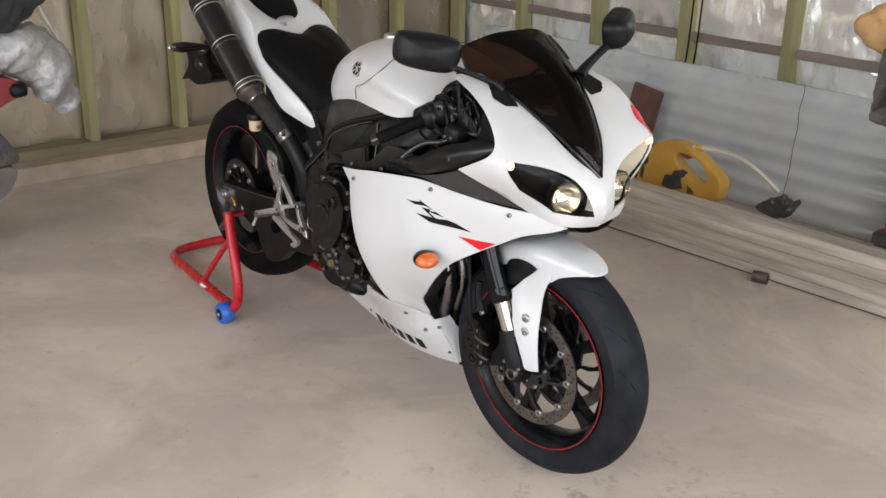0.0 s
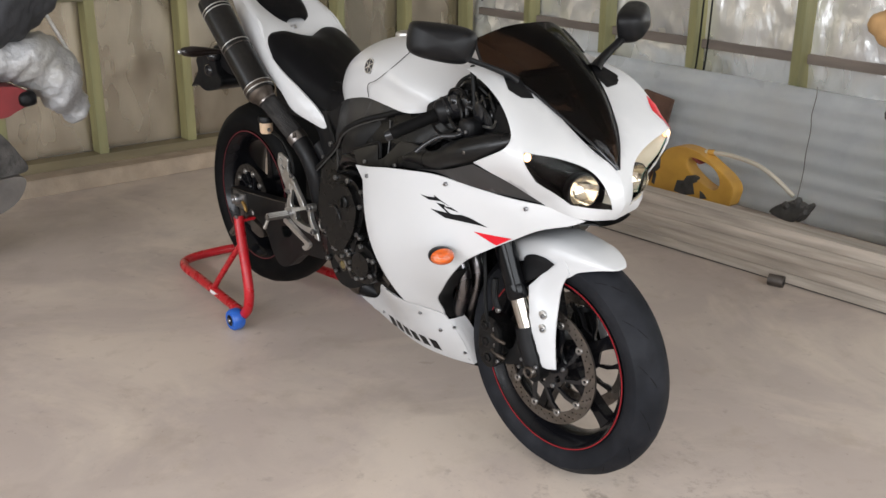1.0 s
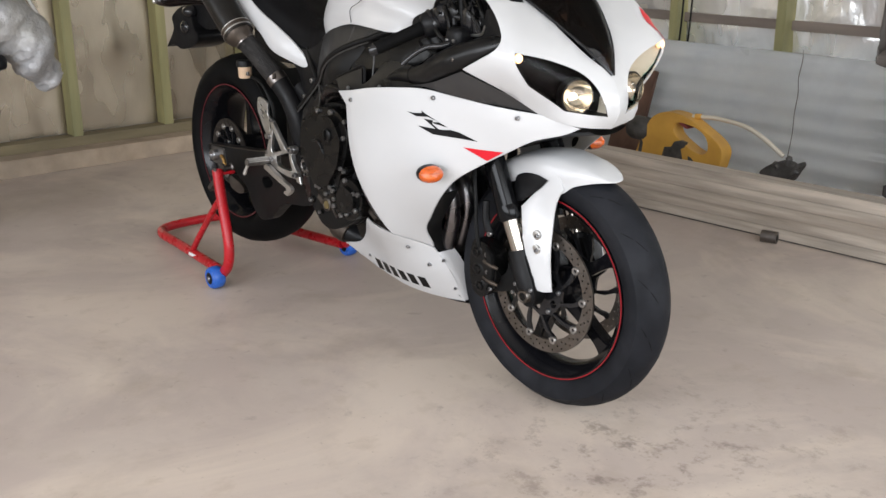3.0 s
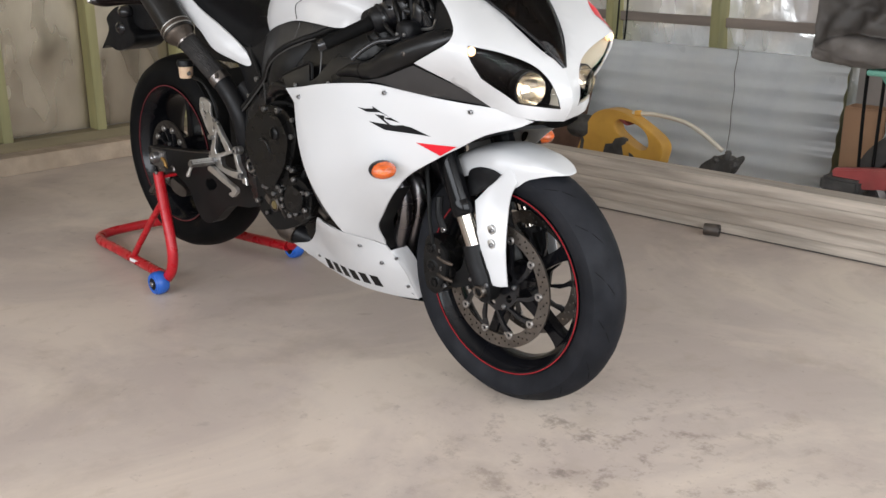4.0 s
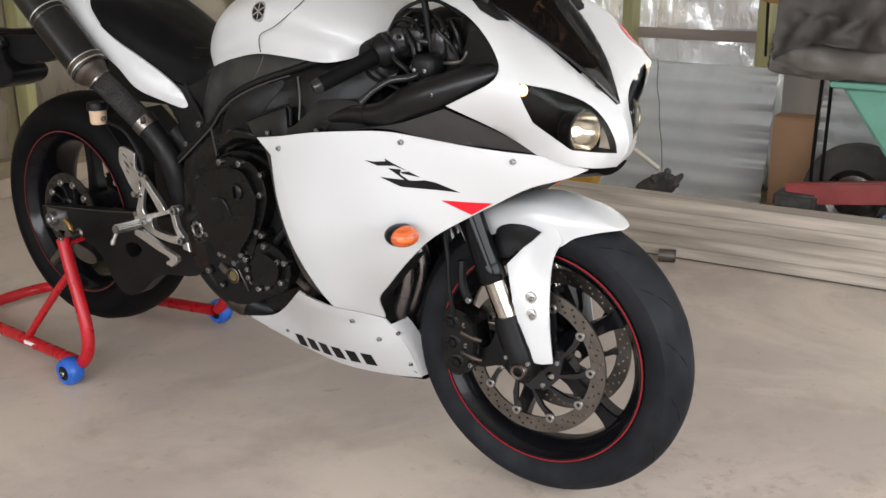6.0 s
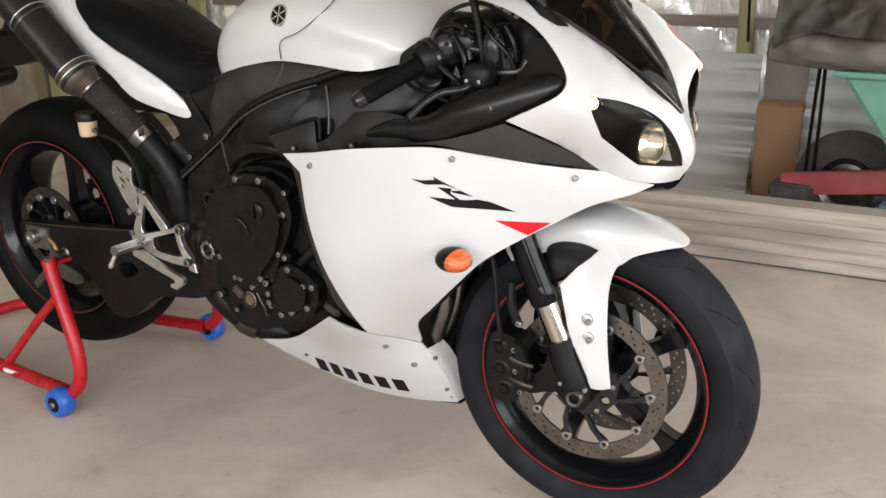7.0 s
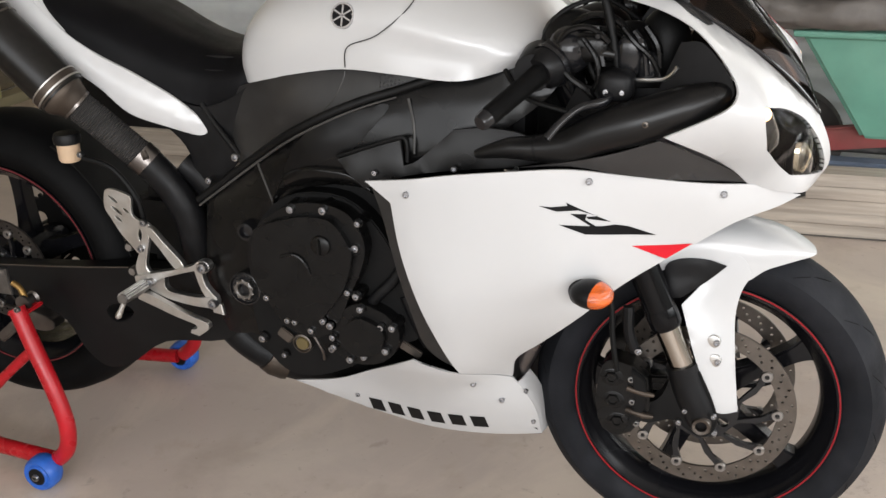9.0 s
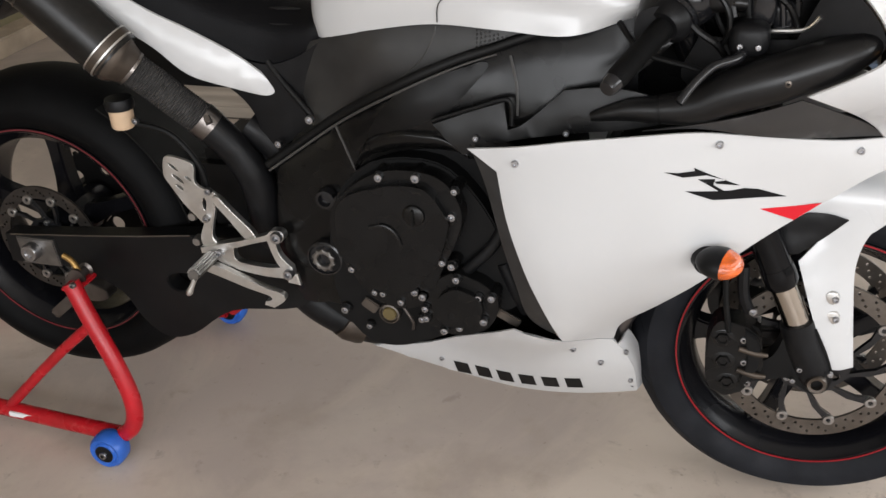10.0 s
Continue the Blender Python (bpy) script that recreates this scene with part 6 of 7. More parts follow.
    bp("feed_hose", side(tube([(1.266, -0.175, 0.892), (1.258, -0.174, 0.925), (1.250, -0.170, 0.960), (1.240, -0.165, 0.992), (1.226, -0.155, 1.004)], 0.0068, 10)), CABLE, "", bar)
    bp("cable_clamp", side(joined(pod((1.280, -0.168, 0.915), (0.018, 0.018, 0.030)), pod((1.306, -0.160, 0.900), (0.016, 0.020, 0.022)), tube([(1.285, -0.175, 0.95), (1.300, -0.180, 0.93), (1.306, -0.178, 0.89)], 0.005, 8))), GLOSSBLACK, "", bar)
    bolt(bar, 1.168, s * 0.203, 0.885, 0.004, "housing_screw", (0, s, 0))
# added filler lumps that close up the black mass behind the bars
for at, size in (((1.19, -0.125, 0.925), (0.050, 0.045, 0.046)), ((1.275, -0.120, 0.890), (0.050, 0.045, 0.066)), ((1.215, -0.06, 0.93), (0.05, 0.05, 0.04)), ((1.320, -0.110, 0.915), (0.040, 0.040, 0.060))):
    bp("cockpit_filler", ellipsoid(at, size, 18, 12), DEEP, "")
for s in (-1, 1):
    side = (lambda b: b) if s < 0 else flipped
    for path, r in (([(1.175, -0.185, 0.925), (1.195, -0.192, 0.950), (1.225, -0.190, 0.955), (1.252, -0.186, 0.935)], 0.0045), ([(1.180, -0.192, 0.905), (1.200, -0.200, 0.885), (1.225, -0.200, 0.868), (1.240, -0.19, 0.845)], 0.005),
                    ([(1.215, -0.19, 0.94), (1.235, -0.196, 0.915), (1.240, -0.196, 0.885), (1.228, -0.19, 0.86)], 0.004), ([(1.270, -0.18, 0.955), (1.290, -0.186, 0.935), (1.312, -0.184, 0.915), (1.325, -0.176, 0.885)], 0.0045),
                    ([(1.300, -0.165, 0.955), (1.318, -0.170, 0.930), (1.322, -0.168, 0.900)], 0.006), ([(1.195, -0.16, 0.955), (1.22, -0.165, 0.968), (1.25, -0.16, 0.966), (1.275, -0.15, 0.945)], 0.0055)):
        bp("cockpit_hose", side(tube(path, r, 8)), ENGINE, "")
    for x, y, z, r in ((1.208, 0.199, 0.925, 4), (1.238, 0.196, 0.945, 3.5), (1.297, 0.187, 0.940, 4), (1.226, 0.199, 0.868, 4), (1.185, 0.201, 0.912, 3)):
        b = lathe([(0.0, 0.5), (0.8, 0.45), (1.0, 0.0), (1.0, -1.0), (0.0, -1.0)], 8, "y", False)
        bp("fitting", side(moved(b, Matrix.Translation((x, -y, z)) @ Matrix.Scale(r * 0.001, 4))), GLOSSBLACK, "")
    bp("collar_ring", side(tube([(1.166, -0.186, 0.8965), (1.169, -0.181, 0.899)], 0.0345, 20, 1)), GLOSSBLACK, "")
bp("top_yoke", prism([(1.12, 0.895), (1.20, 0.905), (1.20, 0.925), (1.12, 0.915)], -0.14, 0.14, 0.004), FRAME, "black top yoke")
bp("dash", moved(block((-0.012, -0.10, -0.045), (0.012, 0.10, 0.045), 0.01), Matrix.Translation((1.305, 0, 0.965)) @ Matrix.Rotation(radians(35), 4, "Y")), BLACK, "dark instrument cluster")
bp("cockpit_brace", tube([(1.20, -0.05, 0.87), (1.30, -0.10, 0.90), (1.40, -0.12, 0.88)], 0.012, 10), BLACK, "")
bp("steering_head", prism([(1.08, 0.90), (1.20, 0.90), (1.30, 0.70), (1.26, 0.60), (1.10, 0.66)], -0.07, 0.07, 0.01), FRAME, "")
bp("airbox_front", block((0.86, -0.165, 0.72), (1.12, 0.165, 0.87), 0.02), BLACK, "")
bp("under_seat", block((0.20, -0.10, 0.72), (0.60, 0.10, 0.86), 0.02), BLACK, "")
bp("under_nose", loft([[(x, y, z) for y, z in ((-w, zb), (-w * .6, zb - .01), (0, zb - .014), (w * .6, zb - .01), (w, zb))] for x, w, zb in ((1.20, 0.12, 0.60), (1.33, 0.12, 0.64), (1.45, 0.10, 0.675), (1.54, 0.06, 0.690))], 3, 4), BLACK, "")
bp("lower_yoke", prism([(1.22, 0.63), (1.31, 0.66), (1.32, 0.69), (1.23, 0.67)], -0.135, 0.135, 0.004), FRAME, "")

# -- tail light cluster --
clus = bp("tail_light_unit", prism([(-0.14, 0.835), (-0.12, 0.79), (-0.05, 0.80), (0.02, 0.87), (0.05, 0.93), (0.0, 0.95), (-0.10, 0.91)], -0.055, 0.055, 0.012), BLACK, "black tail light and plate bracket")
bp("bracket_arm", prism([(-0.08, 0.86), (-0.06, 0.82), (-0.20, 0.77), (-0.30, 0.80), (-0.33, 0.85), (-0.28, 0.86)], -0.035, 0.035, 0.010), BLACK, "", clus)
bp("plate_holder", prism([(-0.295, 0.835), (-0.355, 0.838), (-0.430, 0.800), (-0.425, 0.757), (-0.490, 0.690, "c"), (-0.435, 0.704), (-0.37, 0.692), (-0.27, 0.715), (-0.240, 0.747), (-0.268, 0.773)], -0.055, 0.055, 0.012), BLACK, "", clus)
bp("reflector_boss", ellipsoid((-0.335, -0.052, 0.770), (0.030, 0.016, 0.024), 14, 8), GLOSSBLACK, "", clus)
bp("plate_lamp", ellipsoid((-0.30, -0.045, 0.825), (0.03, 0.03, 0.022), 14, 8), GLOSSBLACK, "", clus)
for s in (-1, 1):
    side = (lambda b: b) if s < 0 else flipped
    bp("rear_indicator", side(loft([[(-0.115 + 0.014 * r * math.cos(a), y, 0.874 + 0.018 * r * math.sin(a) + k) for a in [2 * math.pi * i / 10 for i in range(10)]] for y, r, k in ((-0.258, 0.2, 0.006), (-0.245, 0.75, 0.006), (-0.21, 1.0, 0.003), (-0.165, 0.75, 0.0), (-0.12, 0.45, -0.004), (-0.05, 0.45, -0.01))], 2, 4, True, True)), SMOKEAMBER, "", clus)
    bp("indicator_tip", side(ellipsoid((-0.115, -0.258, 0.880), (0.007, 0.008, 0.008), 12, 8)), ALU, "", clus)

# ---- rear paddock stand ----
stand = thing("paddock_stand", "red tubular rear paddock stand with blue nylon wheels", "stand")
TR = 0.0165
for s in (-1, 1):
    part("upright", tube([(0.118, s * 0.205, 0.372), (0.150, s * 0.215, 0.30), (0.190, s * 0.226, 0.215), (0.212, s * 0.232, 0.14), (0.205, s * 0.236, 0.085), (0.170, s * 0.236, 0.050)], TR, 16), STANDRED, stand)
    part("side_rail", tube([(0.160, s * 0.228, 0.048), (0.0, s * 0.212, 0.043), (-0.25, s * 0.186, 0.036), (-0.40, s * 0.172, 0.031), (-0.475, s * 0.14, 0.027), (-0.505, s * 0.08, 0.026), (-0.51, 0, 0.026)], TR, 16), STANDRED, stand)
    part("brace", tube([(0.150, s * 0.214, 0.292), (0.06, s * 0.208, 0.215), (-0.06, s * 0.203, 0.10), (-0.115, s * 0.199, 0.046)], 0.0105, 12, 2), STANDRED, stand)
    w = part("roller", moved(lathe([(0.012, -0.021), (0.022, -0.021), (0.024, -0.018), (0.031, -0.020), (0.0355, -0.013), (0.0365, 0.0), (0.0355, 0.013), (0.031, 0.020), (0.022, 0.021), (0.012, 0.021)], 40), Matrix.Translation((0.156, s * 0.258, 0.0365))), BLUE, stand, "blue nylon roller")
    part("roller_hub", moved(lathe([(0.0, -0.023), (0.010, -0.023), (0.019, -0.0215), (0.0195, 0.0215), (0.0, 0.0215)], 28, "y", False), Matrix.Translation((0.156, s * 0.258, 0.0365))), BLACK, w)
    bolt(w, 0.156, s * 0.281, 0.0365, 0.009, "axle_bolt", (0, s, 0))
    part("cradle", block((0.100, min(s * 0.215, s * 0.150), 0.356), (0.136, max(s * 0.215, s * 0.150), 0.365), 0.003), STANDRED, stand)
    part("adjuster_bar", moved(block((-0.075, -0.011, -0.010), (0.0, 0.011, 0.010), 0.003), Matrix.Translation((0.128, s * 0.206, 0.350)) @ Matrix.Rotation(radians(-40), 4, "Y")), EXHAUST, stand, "bare steel adjuster bar")
    part("cradle_hook", tube([(0.088, s * 0.172, 0.408), (0.104, s * 0.172, 0.398), (0.116, s * 0.176, 0.380), (0.120, s * 0.182, 0.362)], 0.006, 10, 4), BRASSY, stand, "brass-plated hook")
    part("spool", moved(lathe([(0.0, -0.028), (0.017, -0.028), (0.017, -0.022), (0.010, -0.018), (0.010, 0.0), (0.015, 0.004), (0.0, 0.004)], 20, "y", False), Matrix.Translation((0.118, s * 0.160, 0.372))), EXHAUST, stand, "brass-tinted spool")
    bolt(stand, 0.135, s * 0.222, 0.378, 0.007, "cradle_bolt", (0, s, 0))
part("white_label", block((-0.10, -0.2215, 0.040), (-0.02, -0.2175, 0.050), 0), LABELWHITE, stand, "small white label strip")

# ---- things along the back wall ----
def ribbed(x0, x1, z0, z1, pitch=0.0815, depth=0.014):
    """A sheet with rounded lengthwise corrugations."""
    count = int((z1 - z0) / pitch * 12)
    prof = [(z0 + (z1 - z0) * k / count, depth * (0.5 - 0.5 * math.sin(2 * math.pi * (z1 - z0) * k / count / pitch))) for k in range(count + 1)]
    bm = bmesh.new()
    n = 14
    grid = [[bm.verts.new((x0 + (x1 - x0) * i / n, d + 0.0012 * noise.noise(Vector(((x0 + (x1 - x0) * i / n) * 2.2, z * 2, 2))), z)) for z, d in prof] for i in range(n + 1)]
    for i in range(n):
        for j in range(len(prof) - 1):
            if (grid[i][j].co - grid[i][j + 1].co).length > 1e-6:
                bm.faces.new([grid[i][j], grid[i + 1][j], grid[i + 1][j + 1], grid[i][j + 1]])
    return thickened(bm, 0.0015)


LEAN_BACK = Matrix.Translation((0, 2.24, 0)) @ Matrix.Rotation(radians(-11), 4, "X")
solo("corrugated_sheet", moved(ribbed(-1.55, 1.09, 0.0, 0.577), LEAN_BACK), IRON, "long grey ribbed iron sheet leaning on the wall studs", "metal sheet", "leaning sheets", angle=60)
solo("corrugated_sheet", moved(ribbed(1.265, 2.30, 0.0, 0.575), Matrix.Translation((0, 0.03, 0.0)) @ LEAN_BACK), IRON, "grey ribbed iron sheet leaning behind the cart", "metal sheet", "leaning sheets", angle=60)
STACK = Matrix.Translation((0.9, 1.545, 0)) @ Matrix.Rotation(radians(3.5), 4, "Z")
for k in range(5):
    y0 = 0.0025 * math.sin(k * 2.1)
    solo("timber_board", moved(block((-1.8 - 0.1 * (k % 2), y0, 0.001 + k * 0.0412), (2.7 + 0.12 * ((k * 7) % 3), y0 + 0.09, 0.0415 + k * 0.0412), 0.0009), STACK), BOARD, "weathered grey board in a low stack on the floor", "board", "stacked boards")

# thin dark tube that draws the shadow line where the boards meet the floor
solo("board_shadow_line", moved(tube([(-1.7, -0.010, 0.005), (0.0, -0.008, 0.005), (2.5, -0.006, 0.005)], 0.0022, 8, 3), STACK), DARKGREASE, "thin dark line drawn as the shadow along the foot of the boards", "rod")
solo("short_pipe", moved(lathe([(0.012, -0.028), (0.022, -0.028), (0.022, 0.028), (0.012, 0.028)], 24, "x"), Matrix.Translation((1.028, 1.502, 0.022)) @ Matrix.Rotation(radians(18), 4, "Z")), EXHAUST, "short grey pipe offcut on the floor", "pipe")
solo("brown_board", moved(block((-0.09, -0.012, 0), (0.09, 0.012, 0.45), 0.003), Matrix.Translation((-0.245, 2.17, 0.0)) @ Matrix.Rotation(radians(-8), 4, "X") @ Matrix.Rotation(radians(8), 4, "Y")), RUSTBOARD, "dark brown board leaning on the iron sheet", "board")

# yellow grass trimmer
trim_tool = thing("grass_trimmer", "dirty yellow electric grass trimmer lying behind the boards", "trimmer")
TY = Matrix.Translation((0, 1.84, 0))
ybody = [(0.135, 0.09), (0.165, 0.20), (0.205, 0.285), (0.245, 0.324), (0.313, 0.343), (0.40, 0.332), (0.501, 0.285), (0.565, 0.246), (0.588, 0.210), (0.580, 0.165), (0.562, 0.132), (0.48, 0.125), (0.38, 0.11), (0.26, 0.09)]
yhole = [(0.342, 0.290), (0.373, 0.306), (0.459, 0.291), (0.506, 0.257), (0.516, 0.210), (0.489, 0.190), (0.437, 0.200), (0.352, 0.250)]
body = part("body", moved(prism(ybody, -0.034, 0.034, 0.014, 4, 3, [yhole]), TY), YELLOW, trim_tool, "yellow plastic body with a loop handle")
part("vent_patch", moved(prism([(0.286, 0.141, "c"), (0.300, 0.192, "c"), (0.335, 0.198, "c"), (0.350, 0.222, "c"), (0.382, 0.232, "c"), (0.408, 0.226, "c"), (0.404, 0.206, "c"), (0.384, 0.195, "c"), (0.396, 0.150, "c"), (0.34, 0.134, "c")], -0.037, -0.02, 0.002), TY), DARKGREASE, body)
part("vent_patch", moved(prism([(0.424, 0.172, "c"), (0.440, 0.166, "c"), (0.462, 0.146, "c"), (0.428, 0.138, "c")], -0.037, -0.02, 0.002), TY), DARKGREASE, body)
part("vent_patch", moved(prism([(0.160, 0.150, "c"), (0.170, 0.215, "c"), (0.182, 0.190, "c"), (0.176, 0.145, "c")], -0.037, -0.02, 0.002), TY), DARKGREASE, body)
part("switch", moved(prism([(0.352, 0.312), (0.376, 0.308), (0.410, 0.288), (0.398, 0.284), (0.368, 0.298)], -0.03, 0.03, 0.004), TY), BARROWRED, trim_tool, "red trigger")
part("motor_end", moved(lathe([(0.0, -0.05), (0.045, -0.05), (0.052, -0.03), (0.052, 0.04), (0.04, 0.06), (0.0, 0.06)], 24, "x", False), Matrix.Translation((0.14, 1.84, 0.245))), DARKGREASE, trim_tool)
part("shaft", tube([(0.40, 1.85, 0.330), (0.47, 1.87, 0.334), (0.53, 1.88, 0.331), (0.634, 1.885, 0.318), (0.72, 1.89, 0.282), (0.81, 1.90, 0.222)], 0.0095, 12), SHAFT, trim_tool, "curved pale shaft")
part("shaft_tape", tube([(0.412, 1.853, 0.332), (0.437, 1.862, 0.334)], 0.012, 12, 1), YELLOW, trim_tool)
part("motor_housing", block((0.20, 1.80, 0.0), (0.50, 1.88, 0.13), 0.02), DARKGREASE, trim_tool)
head = part("cutting_head", moved(lathe([(0.0, -0.035), (0.03, -0.035), (0.04, -0.01), (0.038, 0.02), (0.02, 0.035), (0.0, 0.035)], 20, "z", False), Matrix.Translation((0.845, 1.90, 0.170)) @ Matrix.Rotation(radians(35), 4, "Y")), DARKGREASE, trim_tool, "grimy cutting head")
part("head_guard", moved(prism([(-0.10, -0.03), (-0.02, 0.03), (0.04, 0.02), (0.06, 0.035), (0.068, 0.02), (0.04, -0.02), (0.0, -0.05)], -0.03, 0.03, 0.006), Matrix.Translation((0.838, 1.88, 0.180))), DARKGREASE, head)

for dx, dz, h, lean in ((-0.03, 0.01, 0.03, -50), (0.005, 0.03, 0.035, 15), (0.03, 0.0, 0.03, 60)):
    part("head_lug", moved(lathe([(0.0, 0.0), (0.013, 0.0), (0.011, h * 0.6), (0.015, h * 0.7), (0.009, h), (0.0, h)], 10, "z", False), Matrix.Translation((0.855 + dx, 1.85, 0.175 + dz)) @ Matrix.Rotation(radians(lean), 4, "Y")), DARKGREASE, head)

# thin tube added to draw the seam line in front of the single sheet
solo("sheet_seam_line", tube([(0.600, 2.318, 0.585), (0.612, 2.300, 0.545), (0.640, 2.235, 0.480), (0.672, 2.190, 0.425), (0.715, 2.105, 0.350), (0.760, 2.030, 0.290), (0.812, 1.925, 0.210)], 0.0017, 6, 4), DARKTARP, "thin dark line drawn for the sheet seam, down to the trimmer head", "wire")

# garden cart with tub and tarp, box, panel
mower = thing("garden_cart", "red-framed garden cart with black tyres behind the boards", "cart")
for cx in (1.50, 2.05):
    w = part("cart_wheel", moved(lathe([(0.09, -0.04), (0.10, -0.055), (0.15, -0.06), (0.178, -0.045), (0.185, 0.0), (0.178, 0.045), (0.15, 0.06), (0.10, 0.055), (0.09, 0.04)], 48), Matrix.Translation((cx, 2.03, 0.187))), DUSTYRUBBER, mower, "dusty black tyre")
    part("cart_rim", moved(lathe([(0.0, -0.03), (0.05, -0.045), (0.075, -0.035), (0.098, -0.05), (0.098, 0.05), (0.0, 0.03)], 36, "y", False), Matrix.Translation((cx, 2.03, 0.187))), EXHAUST, w)
part("red_rail", moved(block((0.0, 0.0, 0.0), (0.75, 0.04, 0.075), 0.006), Matrix.Translation((1.325, 1.80, 0.176)) @ Matrix.Rotation(radians(-8), 4, "Y")), BARROWRED, mower, "faded red steel rail")
part("grey_rail_end", block((1.285, 1.775, 0.168), (1.43, 1.86, 0.224), 0.010), DARKGREASE, mower)
part("cart_axle", tube([(1.35, 1.95, 0.19), (2.2, 1.95, 0.19)], 0.014, 10, 1), DARKGREASE, mower)
part("cart_handle", tube([(1.385, 1.862, 0.24), (1.402, 1.81, 0.46), (1.421, 1.765, 0.66)], 0.006, 10), CABLE, mower)
part("cart_handle", tube([(1.392, 1.965, 0.20), (1.397, 1.96, 0.43), (1.40, 1.955, 0.66)], 0.006, 10), CABLE, mower)
part("skid_foot", block((1.36, 1.81, 0.0), (1.42, 1.85, 0.17), 0.006), DARKGREASE, mower)
part("skid_foot", block((1.98, 1.80, 0.0), (2.04, 1.84, 0.29), 0.006), DARKGREASE, mower)

tray = bmesh.new()
prev = None
for lo, a, b, cx in ((0.283, 0.14, 0.12, 1.86), (0.62, 0.40, 0.22, 1.91), (0.632, 0.42, 0.24, 1.91), (0.632, 0.38, 0.20, 1.91), (0.31, 0.12, 0.10, 1.86)):
    ring = [tray.verts.new((cx + sx * a, 1.86 + sy * b, lo)) for sx, sy in ((-1, -1), (1, -1), (1, 1), (-1, 1))]
    if prev:
        for i in range(4):
            tray.faces.new([prev[i], prev[(i + 1) % 4], ring[(i + 1) % 4], ring[i]])
    else:
        tray.faces.new(ring[::-1])
    prev = ring
tray.faces.new(prev)
bmesh.ops.recalc_face_normals(tray, faces=tray.faces)
bmesh.ops.bevel(tray, geom=tray.edges[:], offset=0.012, segments=2, affect="EDGES", clamp_overlap=True)
tub = thing("green_tub", "faded green plastic tub resting on the red cart", "tub")
part("tub_body", tray, GREEN, tub)
part("tub_rim", tube([(1.49, 1.62, 0.628, "c"), (2.33, 1.62, 0.628, "c"), (2.33, 2.10, 0.628, "c"), (1.49, 2.10, 0.628, "c")], 0.011, 8, 4, True), GREEN, tub, "rolled rim")

def sleeve(path, radii, depth, seed, amount=1.0):
    """Cloth wrapped round a bent form, gathered in fine slanting creases."""
    bm = tube(path, radii, 56, 9)
    mid = sum((Vector(p) for p in path), Vector()) / len(path)
    bmesh.ops.recalc_face_normals(bm, faces=bm.faces)
    bm.normal_update()
    shifts = []
    for v in bm.verts:
        p = v.co
        slant = Vector((p.x * 9 + seed, (p.y + p.z) * 5.5, (p.y - p.z) * 15))
        push = 0.030 * noise.noise(slant * 0.55) + 0.020 * (0.35 - abs(noise.noise(slant))) + 0.013 * (0.3 - abs(noise.noise(slant * 2.4 + Vector((3, 1, 0)))))
        shifts.append(v.normal * push * amount)
    for v, d in zip(bm.verts, shifts):
        v.co += d
        v.co.x = mid.x + (v.co.x - mid.x) * depth
    return bm


dark_tarp = thing("dark_tarp", "crumpled dark weathered tarp piled on the green tub", "tarp")
def draped(x0, x1, y0, y1, top, hang, seed, step=0.014):
    """A cloth thrown over a heap: a lumpy top, a front that falls in folds to an uneven hem."""
    bm = bmesh.new()
    nu, length = int((x1 - x0) / step), (y1 - y0) + hang
    nv = int(length / step)
    rows = []
    for i in range(nu + 1):
        row = []
        for j in range(nv + 1):
            f, d = i / nu, length * j / nv
            x = x0 + (x1 - x0) * f
            edge = min(1.0, 5.0 * min(f, 1 - f) + 0.15)
            drop = hang * (0.82 + 0.30 * noise.noise(Vector((x * 4.0, seed, 0.3))))
            over = max(0.0, d - (y1 - y0)) / hang
            y = y1 - min(d, y1 - y0)
            z = top * (0.93 + 0.07 * edge) - over * drop + (0.0 if over else 0.05 * math.sin(math.pi * (y - y0) / (y1 - y0)))
            p = Vector((x * 5.0 + seed, y * 5.0 + over * 1.2, seed * 2.0))
            lump_ = 0.075 * noise.noise(p * 0.8) + 0.060 * (0.5 - abs(noise.noise(p * 1.7))) + 0.030 * (0.5 - abs(noise.noise(p * 4.1)))
            fold = 0.050 * noise.noise(Vector((x * 13.0 + 1.5 * over, over * 1.5, seed))) + 0.018 * (0.5 - abs(noise.noise(Vector((x * 19.0, over * 5.0, seed + 4)))))
            row.append(bm.verts.new((x + 0.02 * noise.noise(p), y - 0.10 * over * (1 - over) - fold * min(1.0, over * 3.0) - 0.3 * lump_, z + lump_ * (1 - 0.6 * min(1.0, over * 2)))))
        rows.append(row)
    for i in range(nu):
        for j in range(nv):
            bm.faces.new([rows[i][j], rows[i + 1][j], rows[i + 1][j + 1], rows[i][j + 1]])
    return thickened(bm, 0.003)


part("tarp_body", draped(1.315, 2.15, 1.60, 2.05, 0.90, 0.20, 2.0), DARKTARP, dark_tarp, "", 180)
part("tarp_fold", sleeve([(1.283, 1.64, 0.694), (1.292, 1.64, 0.694), (1.38, 1.63, 0.696), (1.55, 1.63, 0.692), (1.80, 1.63, 0.70), (2.20, 1.64, 0.70)], [0.026, 0.042, 0.052, 0.050, 0.056, 0.05], 1.0, 6.0, 0.7), DARKTARP, dark_tarp, "rolled hem", 180)
part("tarp_heap", lump((1.72, 1.86, 0.72), (0.36, 0.18, 0.10), 2.0, 0.06, 2.0, 4), DARKTARP, dark_tarp, "", 180)
carton = thing("cardboard_box", "brown cardboard box standing on the floor", "box")
BOXAT = Matrix.Translation((1.172, 2.395, 0.0)) @ Matrix.Rotation(radians(1), 4, "Z")
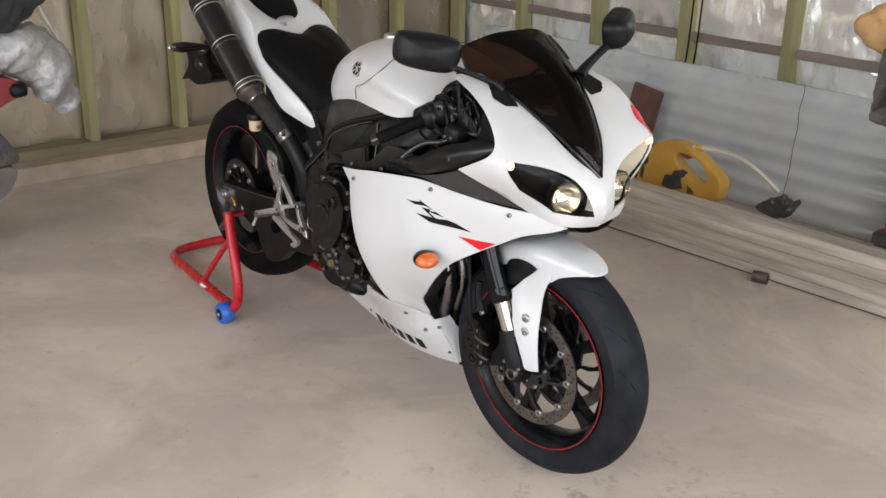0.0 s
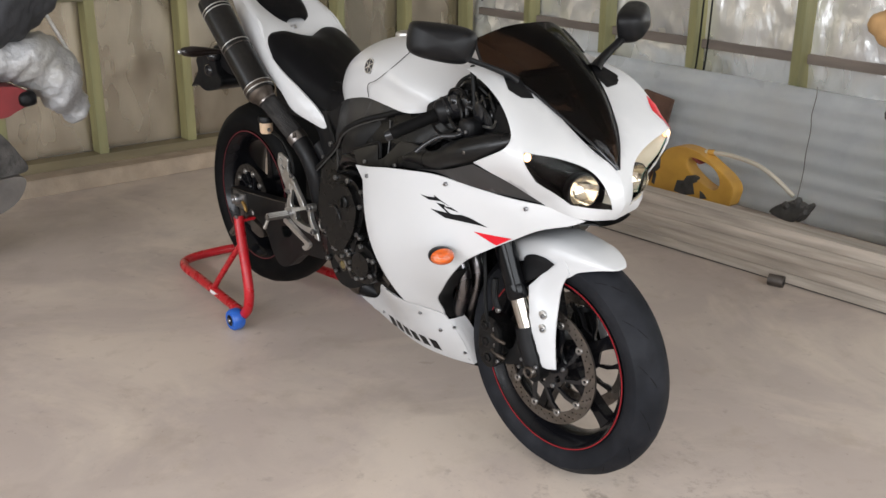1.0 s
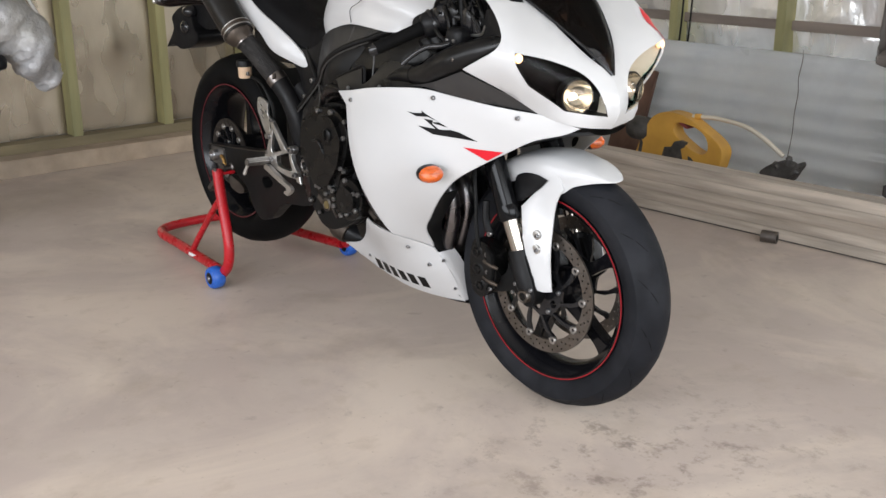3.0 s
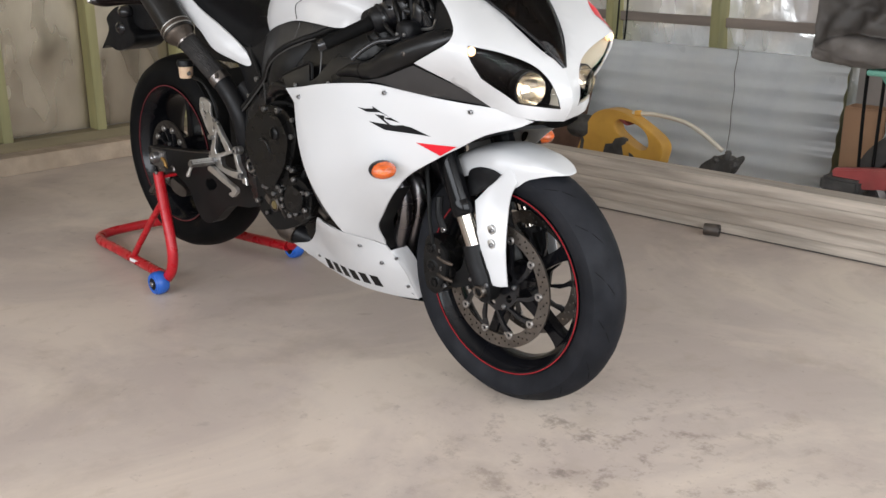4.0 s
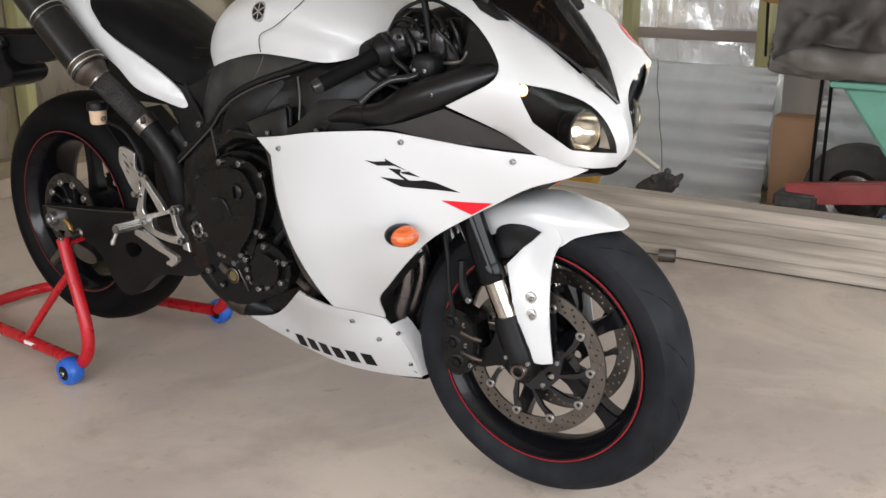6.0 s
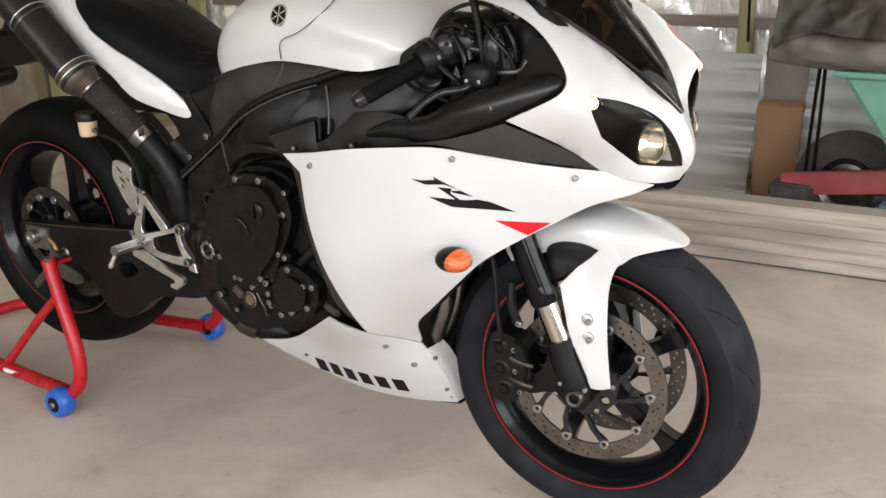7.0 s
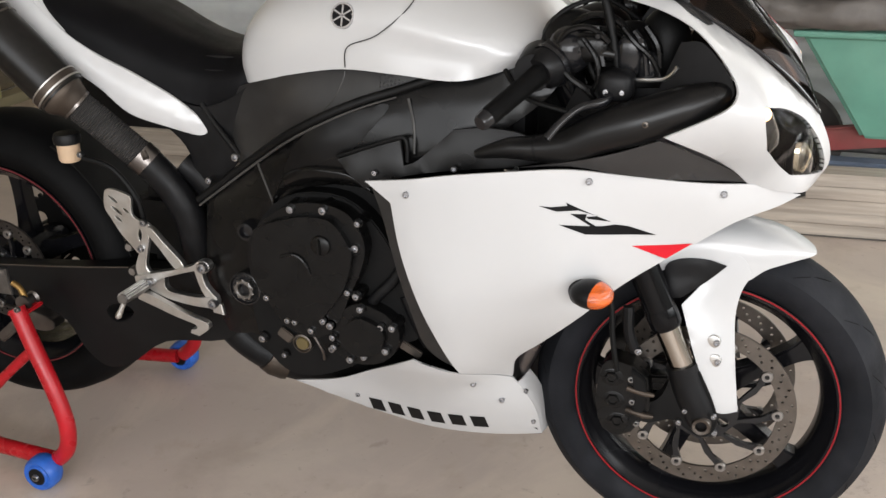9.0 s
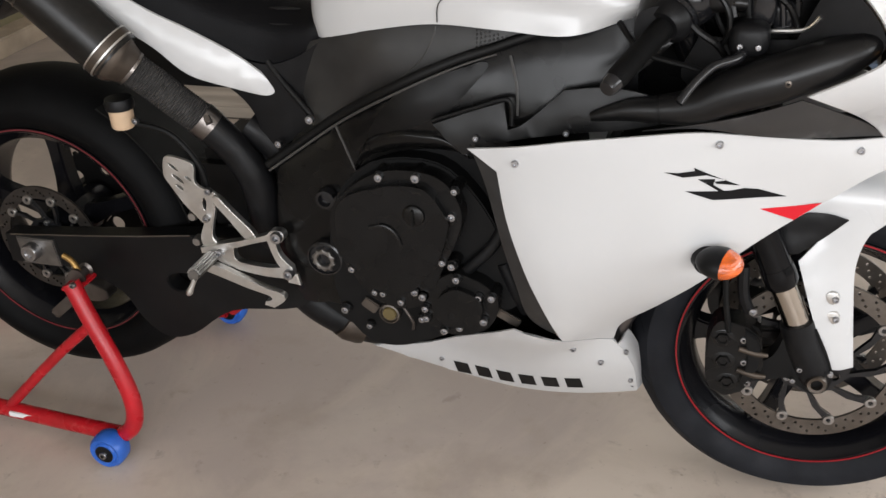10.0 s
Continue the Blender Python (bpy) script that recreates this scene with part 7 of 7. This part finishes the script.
part("box_body", moved(block((-0.085, -0.05, 0.0), (0.085, 0.05, 0.376), 0.003), BOXAT), CARDBOARD, carton)
for x in (-0.0855, 0.0005):
    part("box_flap", moved(block((x, -0.051, 0.377), (x + 0.085, 0.051, 0.381), 0.0015), BOXAT), CARDBOARD, carton)
solo("grey_panel", moved(block((-0.09, -0.012, 0), (0.09, 0.012, 0.66), 0.004), Matrix.Translation((1.17, 2.462, 0.0)) @ Matrix.Rotation(radians(-1), 4, "X")), GREYPANEL, "dusty grey panel standing behind the cardboard box", "panel")
solo("blue_grey_case", block((1.62, 1.845, 0.0), (2.3, 1.93, 0.17), 0.012), BLUEGREY, "blue-grey plastic case on the floor", "case")
solo("tan_cloth", lump((1.300, 1.79, 0.945), (0.175, 0.09, 0.090), 4.0, 0.10, 3.0, 4, 0.3), ORANGETAN, "tan cloth bundle resting on the dark tarp", "cloth", angle=180)
for x in (-0.13, -0.08):
    solo("wall_cable", tube([(x + 0.03, 2.432, 1.6), (x + 0.012, 2.430, 1.0), (x, 2.425, 0.575), (x - 0.02, 2.40, 0.45)], 0.0045, 8), CABLE, "black cable hanging beside a stud", "cable", "wall cables")
solo("wall_cable", tube([(0.985, 2.44, 1.5), (1.00, 2.435, 0.9), (1.01, 2.43, 0.60)], 0.006, 8), CABLE, "black cable hanging beside a stud", "cable", "wall cables")

# ---- covered machine by the left wall ----
cov = thing("covered_scooter", "old red scooter under a silver-grey tarp beside the wall", "scooter")
part("dark_seat_bag", sleeve([(-1.02, -0.98, 1.02), (-1.02, -0.80, 1.03), (-1.02, -0.58, 1.02), (-1.02, -0.46, 1.00), (-1.02, -0.395, 0.97), (-1.02, -0.37, 0.95)], [0.10, 0.19, 0.20, 0.17, 0.10, 0.02], 1.1, 4.0), DARKBAG, cov, "charcoal cloth bundle", 180)
part("tarp", sleeve([(-1.02, -0.86, 0.79), (-1.02, -0.72, 0.79), (-1.02, -0.60, 0.785), (-1.02, -0.485, 0.765), (-1.02, -0.395, 0.705), (-1.02, -0.345, 0.625), (-1.02, -0.317, 0.555), (-1.02, -0.320, 0.515)], [0.07, 0.085, 0.085, 0.098, 0.112, 0.088, 0.052, 0.012], 1.25, 1.5), TARP, cov, "crumpled silver-grey tarp", 180)
red = curve([(-0.70, 0.69, "c"), (-0.638, 0.688), (-0.550, 0.676), (-0.500, 0.648), (-0.497, 0.615), (-0.560, 0.585), (-0.607, 0.567), (-0.70, 0.575, "c")], 5, True)
part("red_guard", moved(prism([tuple(p[:2]) for p in red], -0.08, 0.08, 0.014), Matrix.Translation((-1.0, 0, 0)) @ Matrix.Rotation(radians(90), 4, "Z")), GUARDRED, cov, "faded red guard")
part("black_end", lump((-0.945, -0.515, 0.628), (0.05, 0.036, 0.030), 5.0, 0.12, 3.0, 3), BLACK, cov)
flap = [(-0.80, 0.56, "c"), (-0.655, 0.541), (-0.621, 0.509), (-0.582, 0.457), (-0.546, 0.396), (-0.529, 0.362), (-0.540, 0.340), (-0.612, 0.331), (-0.80, 0.310, "c")]
part("leg_shield", moved(prism(flap, -0.03, 0.06, 0.012, 3), Matrix.Translation((-1.0, 0, 0)) @ Matrix.Rotation(radians(90), 4, "Z")), DARKGREASE, cov, "dark plastic leg shield")
skirt = [(-0.80, 0.318, "c"), (-0.60, 0.332), (-0.549, 0.315), (-0.574, 0.252), (-0.626, 0.210), (-0.70, 0.188), (-0.80, 0.18, "c")]
part("lower_skirt", moved(prism(skirt, -0.05, 0.045, 0.012, 3), Matrix.Translation((-1.0, 0, 0)) @ Matrix.Rotation(radians(90), 4, "Z")), DARKTARP, cov, "dusty grey lower skirt")
part("tyre", moved(lathe([(0.14, -0.05), (0.18, -0.06), (0.215, -0.05), (0.232, -0.02), (0.232, 0.02), (0.215, 0.05), (0.18, 0.06), (0.14, 0.05)], 48), Matrix.Translation((-1.10, -0.86, 0.233)) @ Matrix.Rotation(radians(80), 4, "Z")), RUBBER, cov, "dark tyre")
part("scooter_core", block((-1.25, -0.85, 0.25), (-0.95, -0.62, 0.66), 0.04), DARKGREASE, cov)
part("strap", tube([(-1.20, -0.40, 1.12), (-1.16, -0.345, 0.93), (-1.12, -0.275, 0.76)], 0.008, 8, 1), ALU, cov, "pale strap")
